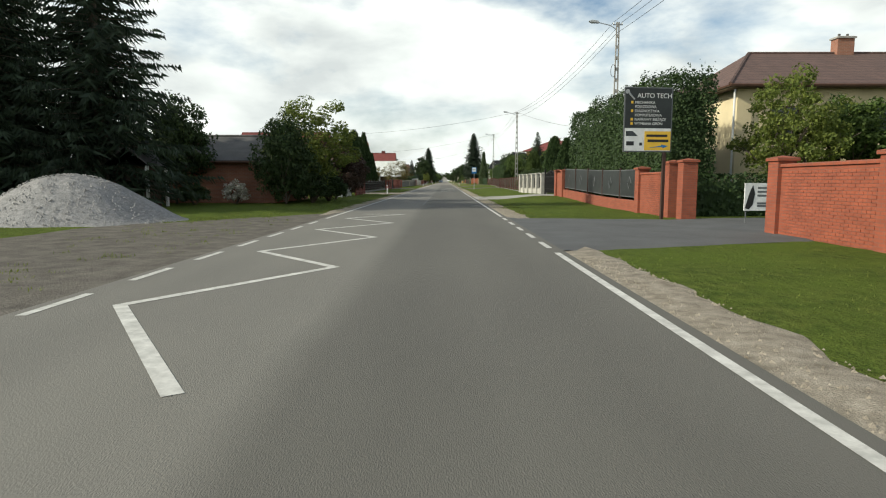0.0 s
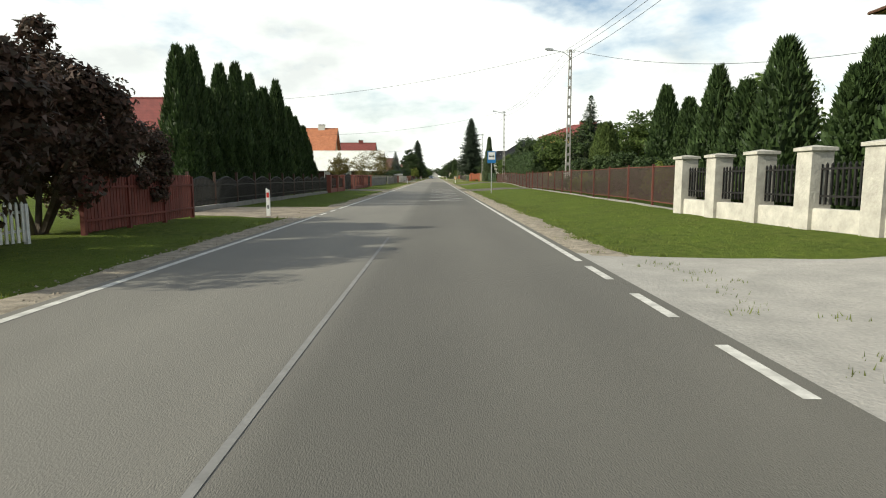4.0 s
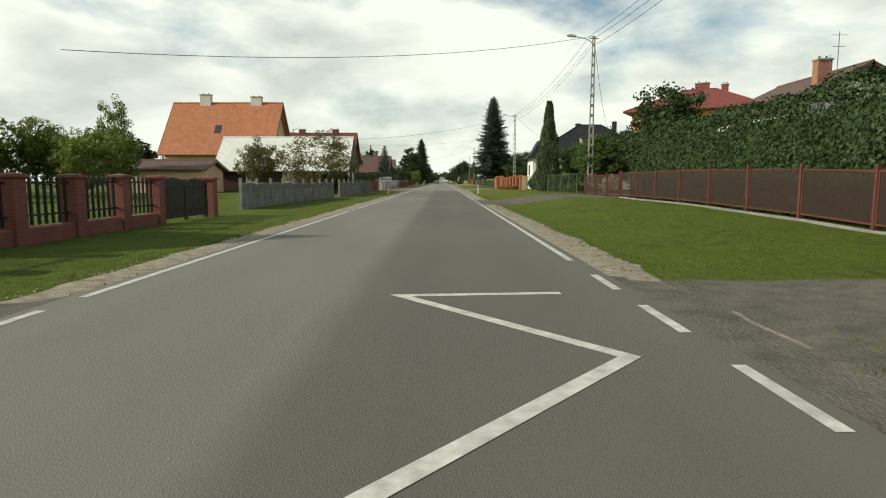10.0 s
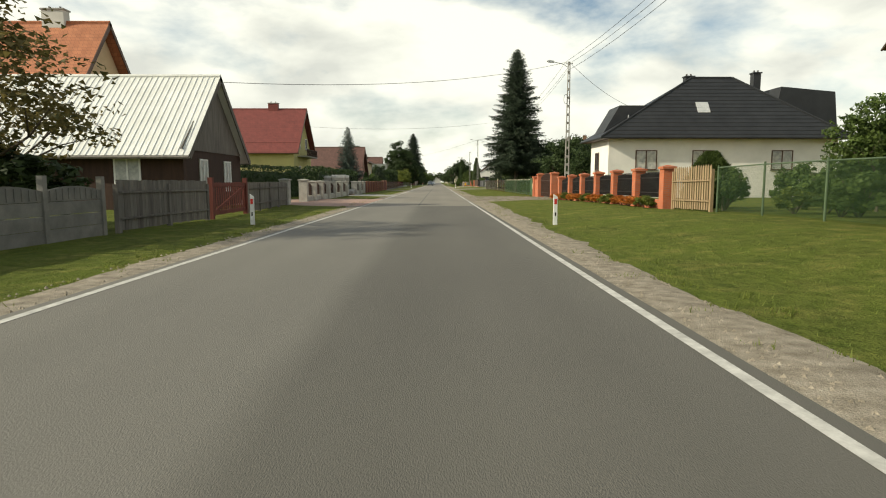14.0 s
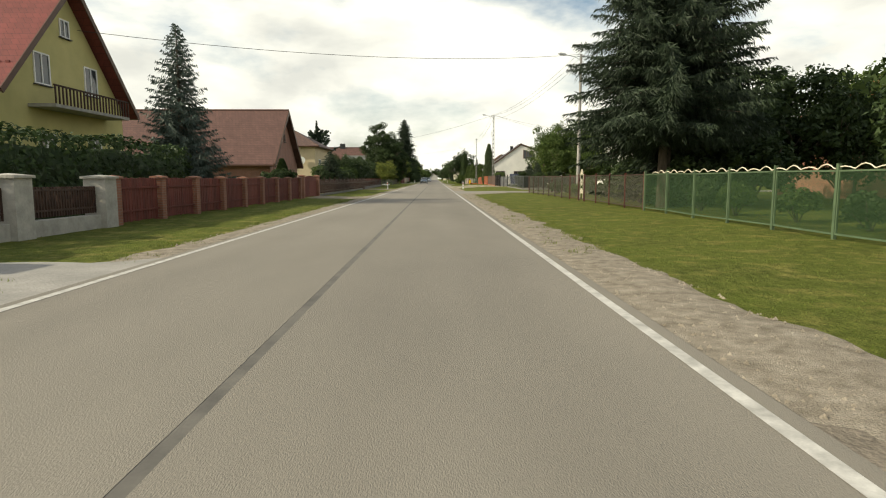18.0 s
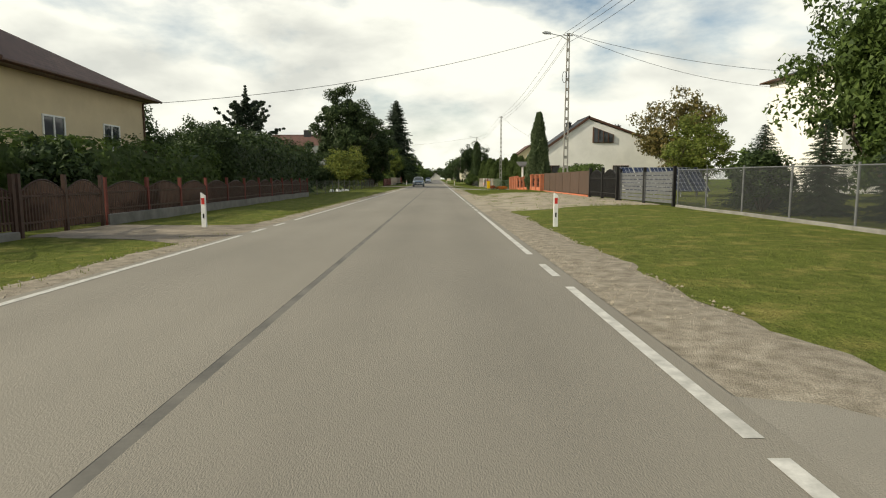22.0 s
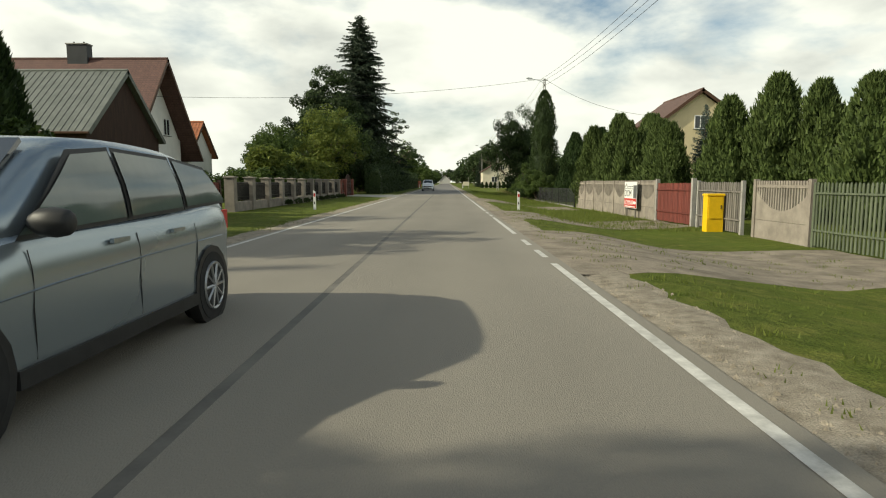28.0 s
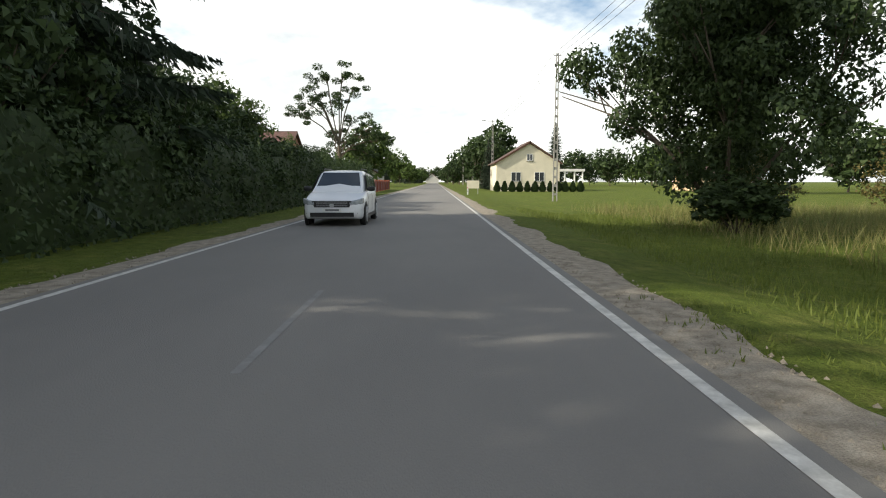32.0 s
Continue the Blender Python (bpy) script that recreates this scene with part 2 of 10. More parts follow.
def ground_cover(name):
    """Mown grass: green and dry straw mixed in patches and clumps, drier along the middle of the street, where sunlit
    brightness is put into the colour too.
    """
    m = bpy.data.materials.new(name)
    m.use_nodes = True
    nt = m.node_tree
    b = nt.nodes["Principled BSDF"]
    b.inputs["Roughness"].default_value, b.inputs["Specular IOR Level"].default_value = 0.95, 0.08
    g = nt.nodes.new("ShaderNodeNewGeometry")

    def cloud(scale, detail, lo, hi, stretch=(1, 1, 1)):
        mp = nt.nodes.new("ShaderNodeMapping")
        mp.inputs["Scale"].default_value = stretch
        nt.links.new(g.outputs["Position"], mp.inputs["Vector"])
        n = nt.nodes.new("ShaderNodeTexNoise")
        n.inputs["Scale"].default_value, n.inputs["Detail"].default_value, n.inputs["Roughness"].default_value = scale, detail, 0.62
        nt.links.new(mp.outputs[0], n.inputs["Vector"])
        r = nt.nodes.new("ShaderNodeMapRange")
        r.inputs["From Min"].default_value, r.inputs["From Max"].default_value = lo, hi
        nt.links.new(n.outputs["Fac"], r.inputs["Value"])
        return r.outputs[0], n.outputs["Fac"]

    def mix(fac, a, c):
        x = nt.nodes.new("ShaderNodeMix")
        x.data_type = "RGBA"
        nt.links.new(fac, x.inputs[0])
        for k, q in ((6, a), (7, c)):
            if isinstance(q, tuple):
                x.inputs[k].default_value = (*q, 1)
            else:
                nt.links.new(q, x.inputs[k])
        return x.outputs[2]

    clumps, _ = cloud(5.0, 6.0, 0.34, 0.66, (1, 0.7, 1))
    patches, _ = cloud(0.45, 5.0, 0.36, 0.64)
    straw, _ = cloud(1.3, 7.0, 0.50, 0.70)
    blades, raw = cloud(42.0, 4.0, 0.25, 0.75)
    green = mix(clumps, (0.047, 0.074, 0.012), (0.108, 0.136, 0.025))
    lush = mix(patches, green, (0.092, 0.130, 0.019))
    dry = mix(clumps, (0.150, 0.145, 0.038), (0.310, 0.272, 0.088))
    sp = nt.nodes.new("ShaderNodeSeparateXYZ")
    nt.links.new(g.outputs["Position"], sp.inputs[0])
    ramp = nt.nodes.new("ShaderNodeValToRGB")
    els = ramp.color_ramp.elements
    # Share of the dry tone by y; it also paints in the sunnier stretch's brightness.
    for k, (y, q) in enumerate(((0, 0.10), (140, 0.15), (168, 0.50), (205, 0.90), (330, 0.95), (372, 0.45), (450, 0.40))):
        e = els[0] if k == 0 else els[1] if k == 1 else els.new(y / 500)
        e.position, e.color = y / 500, (q, q, q, 1)
    dv = nt.nodes.new("ShaderNodeMath")
    dv.operation = "DIVIDE"
    nt.links.new(sp.outputs["Y"], dv.inputs[0])
    dv.inputs[1].default_value = 500
    nt.links.new(dv.outputs[0], ramp.inputs["Fac"])
    ml = nt.nodes.new("ShaderNodeMath")
    ml.operation = "MULTIPLY"
    nt.links.new(ramp.outputs["Color"], ml.inputs[0])
    ad = nt.nodes.new("ShaderNodeMath")
    ad.operation = "MULTIPLY_ADD"
    nt.links.new(straw, ad.inputs[0])
    ad.inputs[1].default_value, ad.inputs[2].default_value = 0.8, 0.25
    nt.links.new(ad.outputs[0], ml.inputs[1])
    col = mix(ml.outputs[0], lush, dry)
    hs = nt.nodes.new("ShaderNodeHueSaturation")
    va = nt.nodes.new("ShaderNodeMath")
    va.operation = "MULTIPLY_ADD"
    nt.links.new(blades, va.inputs[0])
    va.inputs[1].default_value, va.inputs[2].default_value = 1.0, 0.5
    nt.links.new(va.outputs[0], hs.inputs["Value"])
    nt.links.new(col, hs.inputs["Color"])
    nt.links.new(hs.outputs["Color"], b.inputs["Base Color"])
    sm = nt.nodes.new("ShaderNodeMath")
    nt.links.new(raw, sm.inputs[0])
    nt.links.new(clumps, sm.inputs[1])
    bp = nt.nodes.new("ShaderNodeBump")
    bp.inputs["Strength"].default_value, bp.inputs["Distance"].default_value = 0.9, 0.05
    nt.links.new(sm.outputs[0], bp.inputs["Height"])
    nt.links.new(bp.outputs[0], b.inputs["Normal"])
    MATS[name] = m


ground_cover("grass")
mat("asphalt", (0.190, 0.180, 0.156), (0.158, 0.150, 0.132), scale=0.32, rough=0.86, bump=0.35, bscale=130, fine=0.10, stretch=(1, 0.35, 1), spec=0.25)
ROAD_TONE = ((-4.2, 0.98), (-3.6, 1.02), (-3.2, 0.97), (-2.6, 1.03), (-1.9, 1.0), (-1.32, 1.0), (-0.95, 0.70), (-0.35, 0.655), (0.4, 0.71), (1.1, 0.665), (1.7, 0.72), (2.1, 0.70))
ROAD_TONE_FAR = ((-4.2, 0.98), (-3.6, 1.03), (-3.2, 0.97), (-2.6, 1.04), (-1.9, 0.98), (-1.5, 1.0), (-0.85, 0.95), (-0.35, 0.91), (0.4, 0.97), (1.1, 0.91), (1.7, 0.97), (2.1, 0.95))


def add_tracks(m, tones):
    """Wheel tracks and the darker resurfaced lane, blended across the road's width."""
    nt = m.node_tree
    b = nt.nodes["Principled BSDF"]
    src = b.inputs["Base Color"].links[0].from_socket
    g = nt.nodes.new("ShaderNodeNewGeometry")
    sp = nt.nodes.new("ShaderNodeSeparateXYZ")
    nt.links.new(g.outputs["Position"], sp.inputs[0])
    nz = nt.nodes.new("ShaderNodeTexNoise")
    nz.inputs["Scale"].default_value, nz.inputs["Detail"].default_value = 0.5, 4.0
    nt.links.new(g.outputs["Position"], nz.inputs["Vector"])
    wob = nt.nodes.new("ShaderNodeMath")
    wob.operation = "MULTIPLY_ADD"
    nt.links.new(nz.outputs["Fac"], wob.inputs[0])
    wob.inputs[1].default_value = 0.2
    nt.links.new(sp.outputs["X"], wob.inputs[2])
    mr = nt.nodes.new("ShaderNodeMapRange")
    mr.inputs["From Min"].default_value, mr.inputs["From Max"].default_value = -4.10, 2.20
    nt.links.new(wob.outputs[0], mr.inputs["Value"])
    rp = nt.nodes.new("ShaderNodeValToRGB")
    els = rp.color_ramp.elements
    for k, (x, q) in enumerate(tones):
        e = els[0] if k == 0 else els[len(els) - 1] if k == len(tones) - 1 else els.new((x + 4.2) / 6.3)
        e.position, e.color = (x + 4.2) / 6.3, (q, q, q, 1)
    nt.links.new(mr.outputs[0], rp.inputs["Fac"])
    mx = nt.nodes.new("ShaderNodeMix")
    mx.data_type, mx.blend_type = "RGBA", "MULTIPLY"
    mx.inputs[0].default_value = 1.0
    nt.links.new(src, mx.inputs[6])
    nt.links.new(rp.outputs["Color"], mx.inputs[7])
    nt.links.new(mx.outputs[2], b.inputs["Base Color"])


add_tracks(MATS["asphalt"], ROAD_TONE)
# Same worn road, its colour raised and warmed to stand in for sunshine.
mat("asphalt_far", (0.258, 0.235, 0.196), (0.212, 0.194, 0.163), scale=0.32, rough=0.86, bump=0.35, bscale=130, fine=0.10, stretch=(1, 0.35, 1), spec=0.25)
add_tracks(MATS["asphalt_far"], ROAD_TONE_FAR)
# Darker, cooler copy: the shade over the road's end is put into the colour.
mat("asphalt_end", (0.205, 0.194, 0.178), (0.168, 0.160, 0.148), scale=0.32, rough=0.86, bump=0.35, bscale=130, fine=0.10, stretch=(1, 0.35, 1), spec=0.25)
mat("asphalt_side", (0.275, 0.252, 0.212), (0.225, 0.206, 0.175), scale=0.5, rough=0.88, bump=0.4, bscale=110)
mat("asphalt_seam", (0.100, 0.095, 0.085), (0.175, 0.163, 0.14), scale=2, rough=0.8, fine=0.1)
mat("asphalt_drive", (0.115, 0.115, 0.115), (0.085, 0.085, 0.085), scale=0.8, rough=0.9, bump=0.4, bscale=90)
mat("gravel", (0.37, 0.325, 0.26), (0.20, 0.172, 0.132), scale=5.0, rough=0.97, bump=0.8, bscale=75, fine=0.5, spec=0.1)
mat("gravel_grassy", (0.43, 0.375, 0.29), (0.26, 0.225, 0.172), scale=0.9, rough=0.97, bump=0.8, bscale=70, fine=0.45, spec=0.1, detail=9.0)
mat("dark_gravel", (0.160, 0.144, 0.123), (0.092, 0.083, 0.071), scale=2.2, rough=0.97, bump=1.0, bscale=34, fine=0.4, spec=0.1)
mat("dirt", (0.31, 0.265, 0.21), (0.165, 0.142, 0.112), scale=1.6, rough=0.97, bump=0.9, bscale=30, fine=0.35, spec=0.1)
mat("paving", (0.36, 0.34, 0.31), (0.27, 0.26, 0.235), scale=1.5, rough=0.9, bump=0.5, bscale=25, fine=0.2)
mat("red_paving", (0.40, 0.26, 0.21), (0.31, 0.21, 0.17), scale=1.5, rough=0.9, bump=0.5, bscale=25, fine=0.2)
mat("paint_line", (0.62, 0.605, 0.56), (0.37, 0.36, 0.33), scale=6.0, rough=0.75, fine=0.12, bscale=60)
mat("stone_grey", (0.30, 0.29, 0.28), (0.20, 0.195, 0.19), scale=9, rough=0.95, bump=1, bscale=22, fine=0.5)
mat("concrete", (0.36, 0.345, 0.32), (0.25, 0.24, 0.22), scale=2.2, rough=0.9, bump=0.4, bscale=45, vary=0.08)
mat("concrete_dark", (0.235, 0.225, 0.205), (0.15, 0.145, 0.13), scale=2.0, rough=0.92, bump=0.4, bscale=40, vary=0.08)
mat("stone_block", (0.48, 0.46, 0.41), (0.34, 0.325, 0.29), scale=3.5, rough=0.9, bump=0.7, bscale=18, vary=0.12)
mat("plaster_yellow", (0.69, 0.585, 0.37), (0.60, 0.505, 0.32), scale=0.8, rough=0.9, bump=0.2)
mat("plaster_sand", (0.60, 0.50, 0.33), (0.52, 0.43, 0.285), scale=0.8, rough=0.9, bump=0.2)
mat("plaster_ochre", (0.60, 0.39, 0.16), (0.52, 0.33, 0.13), scale=0.8, rough=0.9, bump=0.2)
mat("plaster_cream", (0.68, 0.62, 0.48), (0.58, 0.53, 0.41), scale=0.8, rough=0.9, bump=0.2)
mat("plaster_peach", (0.66, 0.48, 0.30), (0.54, 0.39, 0.24), scale=0.8, rough=0.9, bump=0.2)
mat("plaster_white", (0.80, 0.78, 0.74), (0.70, 0.685, 0.65), scale=0.7, rough=0.9, bump=0.2)
mat("plaster_grey", (0.62, 0.60, 0.55), (0.52, 0.50, 0.46), scale=0.8, rough=0.9, bump=0.2)
mat("plaster_olive", (0.50, 0.45, 0.20), (0.42, 0.38, 0.17), scale=0.8, rough=0.9, bump=0.2)
mat("tile_black", (0.032, 0.034, 0.038), (0.022, 0.024, 0.027), scale=1.0, rough=0.5, fine=0.1, bscale=9)
mat("tile_grey", (0.11, 0.105, 0.10), (0.075, 0.072, 0.068), scale=1.0, rough=0.8, fine=0.15, bscale=9)
mat("tin_white", (0.78, 0.78, 0.74), (0.66, 0.66, 0.62), scale=1.2, rough=0.5, metal=0.0, fine=0.06)
mat("tin_green", (0.175, 0.185, 0.165), (0.12, 0.13, 0.115), scale=1.2, rough=0.55, metal=0.1)
mat("wood_dark", (0.060, 0.032, 0.022), (0.036, 0.020, 0.015), scale=6, rough=0.8, bump=0.3, stretch=(1, 1, 0.15), vary=0.15)
mat("wood_grey", (0.19, 0.175, 0.155), (0.115, 0.105, 0.095), scale=7, rough=0.9, bump=0.4, stretch=(1, 1, 0.12), vary=0.2)
mat("wood_red", (0.17, 0.045, 0.034), (0.11, 0.032, 0.026), scale=6, rough=0.75, bump=0.3, stretch=(1, 1, 0.15), vary=0.15)
mat("wood_green", (0.125, 0.145, 0.095), (0.075, 0.09, 0.06), scale=6, rough=0.85, bump=0.3, stretch=(1, 1, 0.15), vary=0.15)
mat("wood_tan", (0.33, 0.24, 0.14), (0.24, 0.17, 0.10), scale=6, rough=0.8, bump=0.3, stretch=(1, 1, 0.15), vary=0.15)
mat("wood_white", (0.70, 0.70, 0.68), (0.55, 0.55, 0.53), scale=6, rough=0.7, vary=0.06)
mat("iron_black", (0.020, 0.020, 0.021), (0.03, 0.028, 0.027), scale=5, rough=0.5, metal=0.4)
mat("iron_brown", (0.075, 0.042, 0.032), (0.05, 0.03, 0.024), scale=4, rough=0.55, metal=0.2)
mat("iron_rust", (0.125, 0.042, 0.030), (0.085, 0.032, 0.025), scale=3, rough=0.75, metal=0.1, vary=0.1)
mat("iron_green", (0.085, 0.125, 0.068), (0.06, 0.09, 0.05), scale=3, rough=0.5, vary=0.08)
mat("iron_grey", (0.16, 0.165, 0.17), (0.11, 0.115, 0.12), scale=4, rough=0.5, metal=0.3)
mat("sheet_green", (0.050, 0.115, 0.055), (0.035, 0.085, 0.04), scale=2, rough=0.55, vary=0.06)
mat("sheet_dark", (0.035, 0.040, 0.040), (0.022, 0.025, 0.026), scale=2, rough=0.5, vary=0.06)
mat("sheet_brown", (0.085, 0.054, 0.040), (0.066, 0.043, 0.032), scale=2, rough=0.6, vary=0.06)
mat("galvanised", (0.50, 0.51, 0.52), (0.38, 0.39, 0.40), scale=6, rough=0.45, metal=0.6)
mat("glass_dark", (0.03, 0.035, 0.04), (0.05, 0.055, 0.06), scale=1, rough=0.06, spec=0.6, fine=0.0)
mat("curtain", (0.55, 0.55, 0.52), (0.30, 0.31, 0.31), scale=4, rough=0.35, spec=0.5)
mat("frame_white", (0.78, 0.78, 0.76), (0.70, 0.70, 0.68), scale=4, rough=0.5)
mat("frame_brown", (0.10, 0.05, 0.03), (0.07, 0.036, 0.024), scale=4, rough=0.5)
mat("bark", (0.13, 0.105, 0.08), (0.07, 0.056, 0.043), scale=8, rough=0.95, bump=1.0, bscale=25, stretch=(1, 1, 0.25))
mat("plastic_white", (0.78, 0.78, 0.76), (0.66, 0.66, 0.64), scale=6, rough=0.5)
mat("plastic_red", (0.55, 0.035, 0.03), (0.45, 0.03, 0.025), scale=6, rough=0.5)
mat("plastic_black", (0.02, 0.02, 0.02), (0.03, 0.03, 0.03), scale=6, rough=0.5)
mat("sign_blue", (0.025, 0.17, 0.42), (0.022, 0.15, 0.38), scale=4, rough=0.4)
mat("yellow_paint", (0.80, 0.50, 0.015), (0.70, 0.43, 0.012), scale=4, rough=0.45)
mat("sign_yellow", (0.80, 0.50, 0.06), (0.75, 0.46, 0.05), scale=4, rough=0.5)
mat("solar_blue", (0.012, 0.018, 0.045), (0.018, 0.026, 0.06), scale=2, rough=0.12, spec=0.6)
mat("plastic_wrap", (0.55, 0.56, 0.56), (0.40, 0.41, 0.41), scale=5, rough=0.3, spec=0.6)
mat("car_silver", (0.34, 0.385, 0.41), (0.32, 0.365, 0.39), scale=1, rough=0.25, metal=0.7, fine=0.02)
mat("car_glass", (0.13, 0.16, 0.15), (0.09, 0.115, 0.11), scale=1.5, rough=0.08, spec=0.9, fine=0.0)
mat("concrete_brown", (0.30, 0.265, 0.225), (0.20, 0.175, 0.15), scale=2.2, rough=0.92, bump=0.4, bscale=45, vary=0.08)
mat("glass_mid", (0.040, 0.046, 0.050), (0.03, 0.036, 0.04), scale=1.5, rough=0.06, spec=0.8, fine=0.0)
mat("paint_worn", (0.235, 0.23, 0.22), (0.17, 0.166, 0.158), scale=4.0, rough=0.8, fine=0.15, bscale=40)
mat("car_white", (0.76, 0.77, 0.78), (0.74, 0.75, 0.76), scale=1, rough=0.25, fine=0.02, spec=0.6)
mat("rubber", (0.02, 0.02, 0.02), (0.03, 0.03, 0.03), scale=9, rough=0.85)
mat("alloy", (0.45, 0.46, 0.47), (0.35, 0.36, 0.37), scale=9, rough=0.35, metal=0.8)
mat("lamp_glass", (0.42, 0.45, 0.47), (0.25, 0.27, 0.29), scale=12, rough=0.12, spec=0.7)
brick_mat("brick_red", (0.285, 0.072, 0.034), (0.225, 0.056, 0.028), (0.20, 0.075, 0.048))
brick_mat("brick_dark", (0.225, 0.062, 0.044), (0.175, 0.050, 0.036), (0.17, 0.08, 0.062))
brick_mat("brick_orange", (0.50, 0.135, 0.050), (0.42, 0.105, 0.042), (0.30, 0.16, 0.11))
brick_mat("brick_house", (0.30, 0.125, 0.075), (0.25, 0.10, 0.06), (0.26, 0.17, 0.13))
brick_mat("brick_pink", (0.29, 0.135, 0.10), (0.24, 0.11, 0.082), (0.27, 0.19, 0.155))
brick_mat("tile_orange", (0.43, 0.165, 0.078), (0.36, 0.130, 0.060), (0.20, 0.075, 0.040), bw=0.3, bh=0.26)
brick_mat("tile_brown", (0.125, 0.074, 0.060), (0.095, 0.058, 0.048), (0.05, 0.032, 0.027), bw=0.3, bh=0.2)
brick_mat("tile_maroon", (0.135, 0.070, 0.056), (0.110, 0.056, 0.047), (0.055, 0.030, 0.026), bw=0.28, bh=0.2)
brick_mat("tile_red", (0.185, 0.043, 0.037), (0.155, 0.038, 0.033), (0.09, 0.024, 0.022), bw=0.35, bh=0.3)
brick_mat("tile_field", (0.40, 0.10, 0.06), (0.34, 0.085, 0.05), (0.3, 0.2, 0.15))
mesh_mat("wire_green", (0.024, 0.056, 0.020), cell=0.026, wire=0.0038)
mesh_mat("wire_grey", (0.085, 0.085, 0.06), cell=0.026, wire=0.0026)
mesh_mat("wire_rust", (0.045, 0.026, 0.021), cell=0.026, wire=0.0065)
mesh_mat("wire_dark", (0.03, 0.032, 0.034), cell=0.03, wire=0.008)
leaf_mat("leaf_mid", (0.105, 0.15, 0.036), (0.045, 0.075, 0.018))
leaf_mat("leaf_dark", (0.058, 0.088, 0.028), (0.024, 0.042, 0.014), 0.25)
leaf_mat("leaf_light", (0.19, 0.22, 0.045), (0.09, 0.125, 0.026), 0.4)
leaf_mat("leaf_autumn", (0.18, 0.14, 0.047), (0.075, 0.075, 0.024), 0.35)
leaf_mat("leaf_maroon", (0.092, 0.052, 0.038), (0.034, 0.028, 0.018), 0.25)
leaf_mat("needle_dark", (0.040, 0.060, 0.032), (0.016, 0.027, 0.015), 0.12)
leaf_mat("needle_blue", (0.095, 0.125, 0.105), (0.040, 0.060, 0.050), 0.12)
leaf_mat("thuja", (0.052, 0.085, 0.026), (0.020, 0.038, 0.012), 0.18)
leaf_mat("thuja_light", (0.115, 0.155, 0.046), (0.048, 0.075, 0.021), 0.25)
leaf_mat("thuja_grey", (0.15, 0.19, 0.095), (0.05, 0.075, 0.035), 0.2)
leaf_mat("leaf_hazel", (0.235, 0.25, 0.052), (0.09, 0.125, 0.026), 0.35)
leaf_mat("grass_blade", (0.17, 0.20, 0.042), (0.12, 0.155, 0.032), 0.5)
leaf_mat("grass_dry", (0.28, 0.25, 0.10), (0.13, 0.15, 0.04), 0.35)
leaf_mat("flower_orange", (0.62, 0.20, 0.03), (0.30, 0.12, 0.03), 0.3)
leaf_mat("flower_white", (0.70, 0.66, 0.62), (0.30, 0.30, 0.20), 0.3)
leaf_mat("flower_red", (0.45, 0.06, 0.03), (0.10, 0.09, 0.03), 0.3)

# ---------------------------------------------------------------- building blocks
rng = random.Random(7)


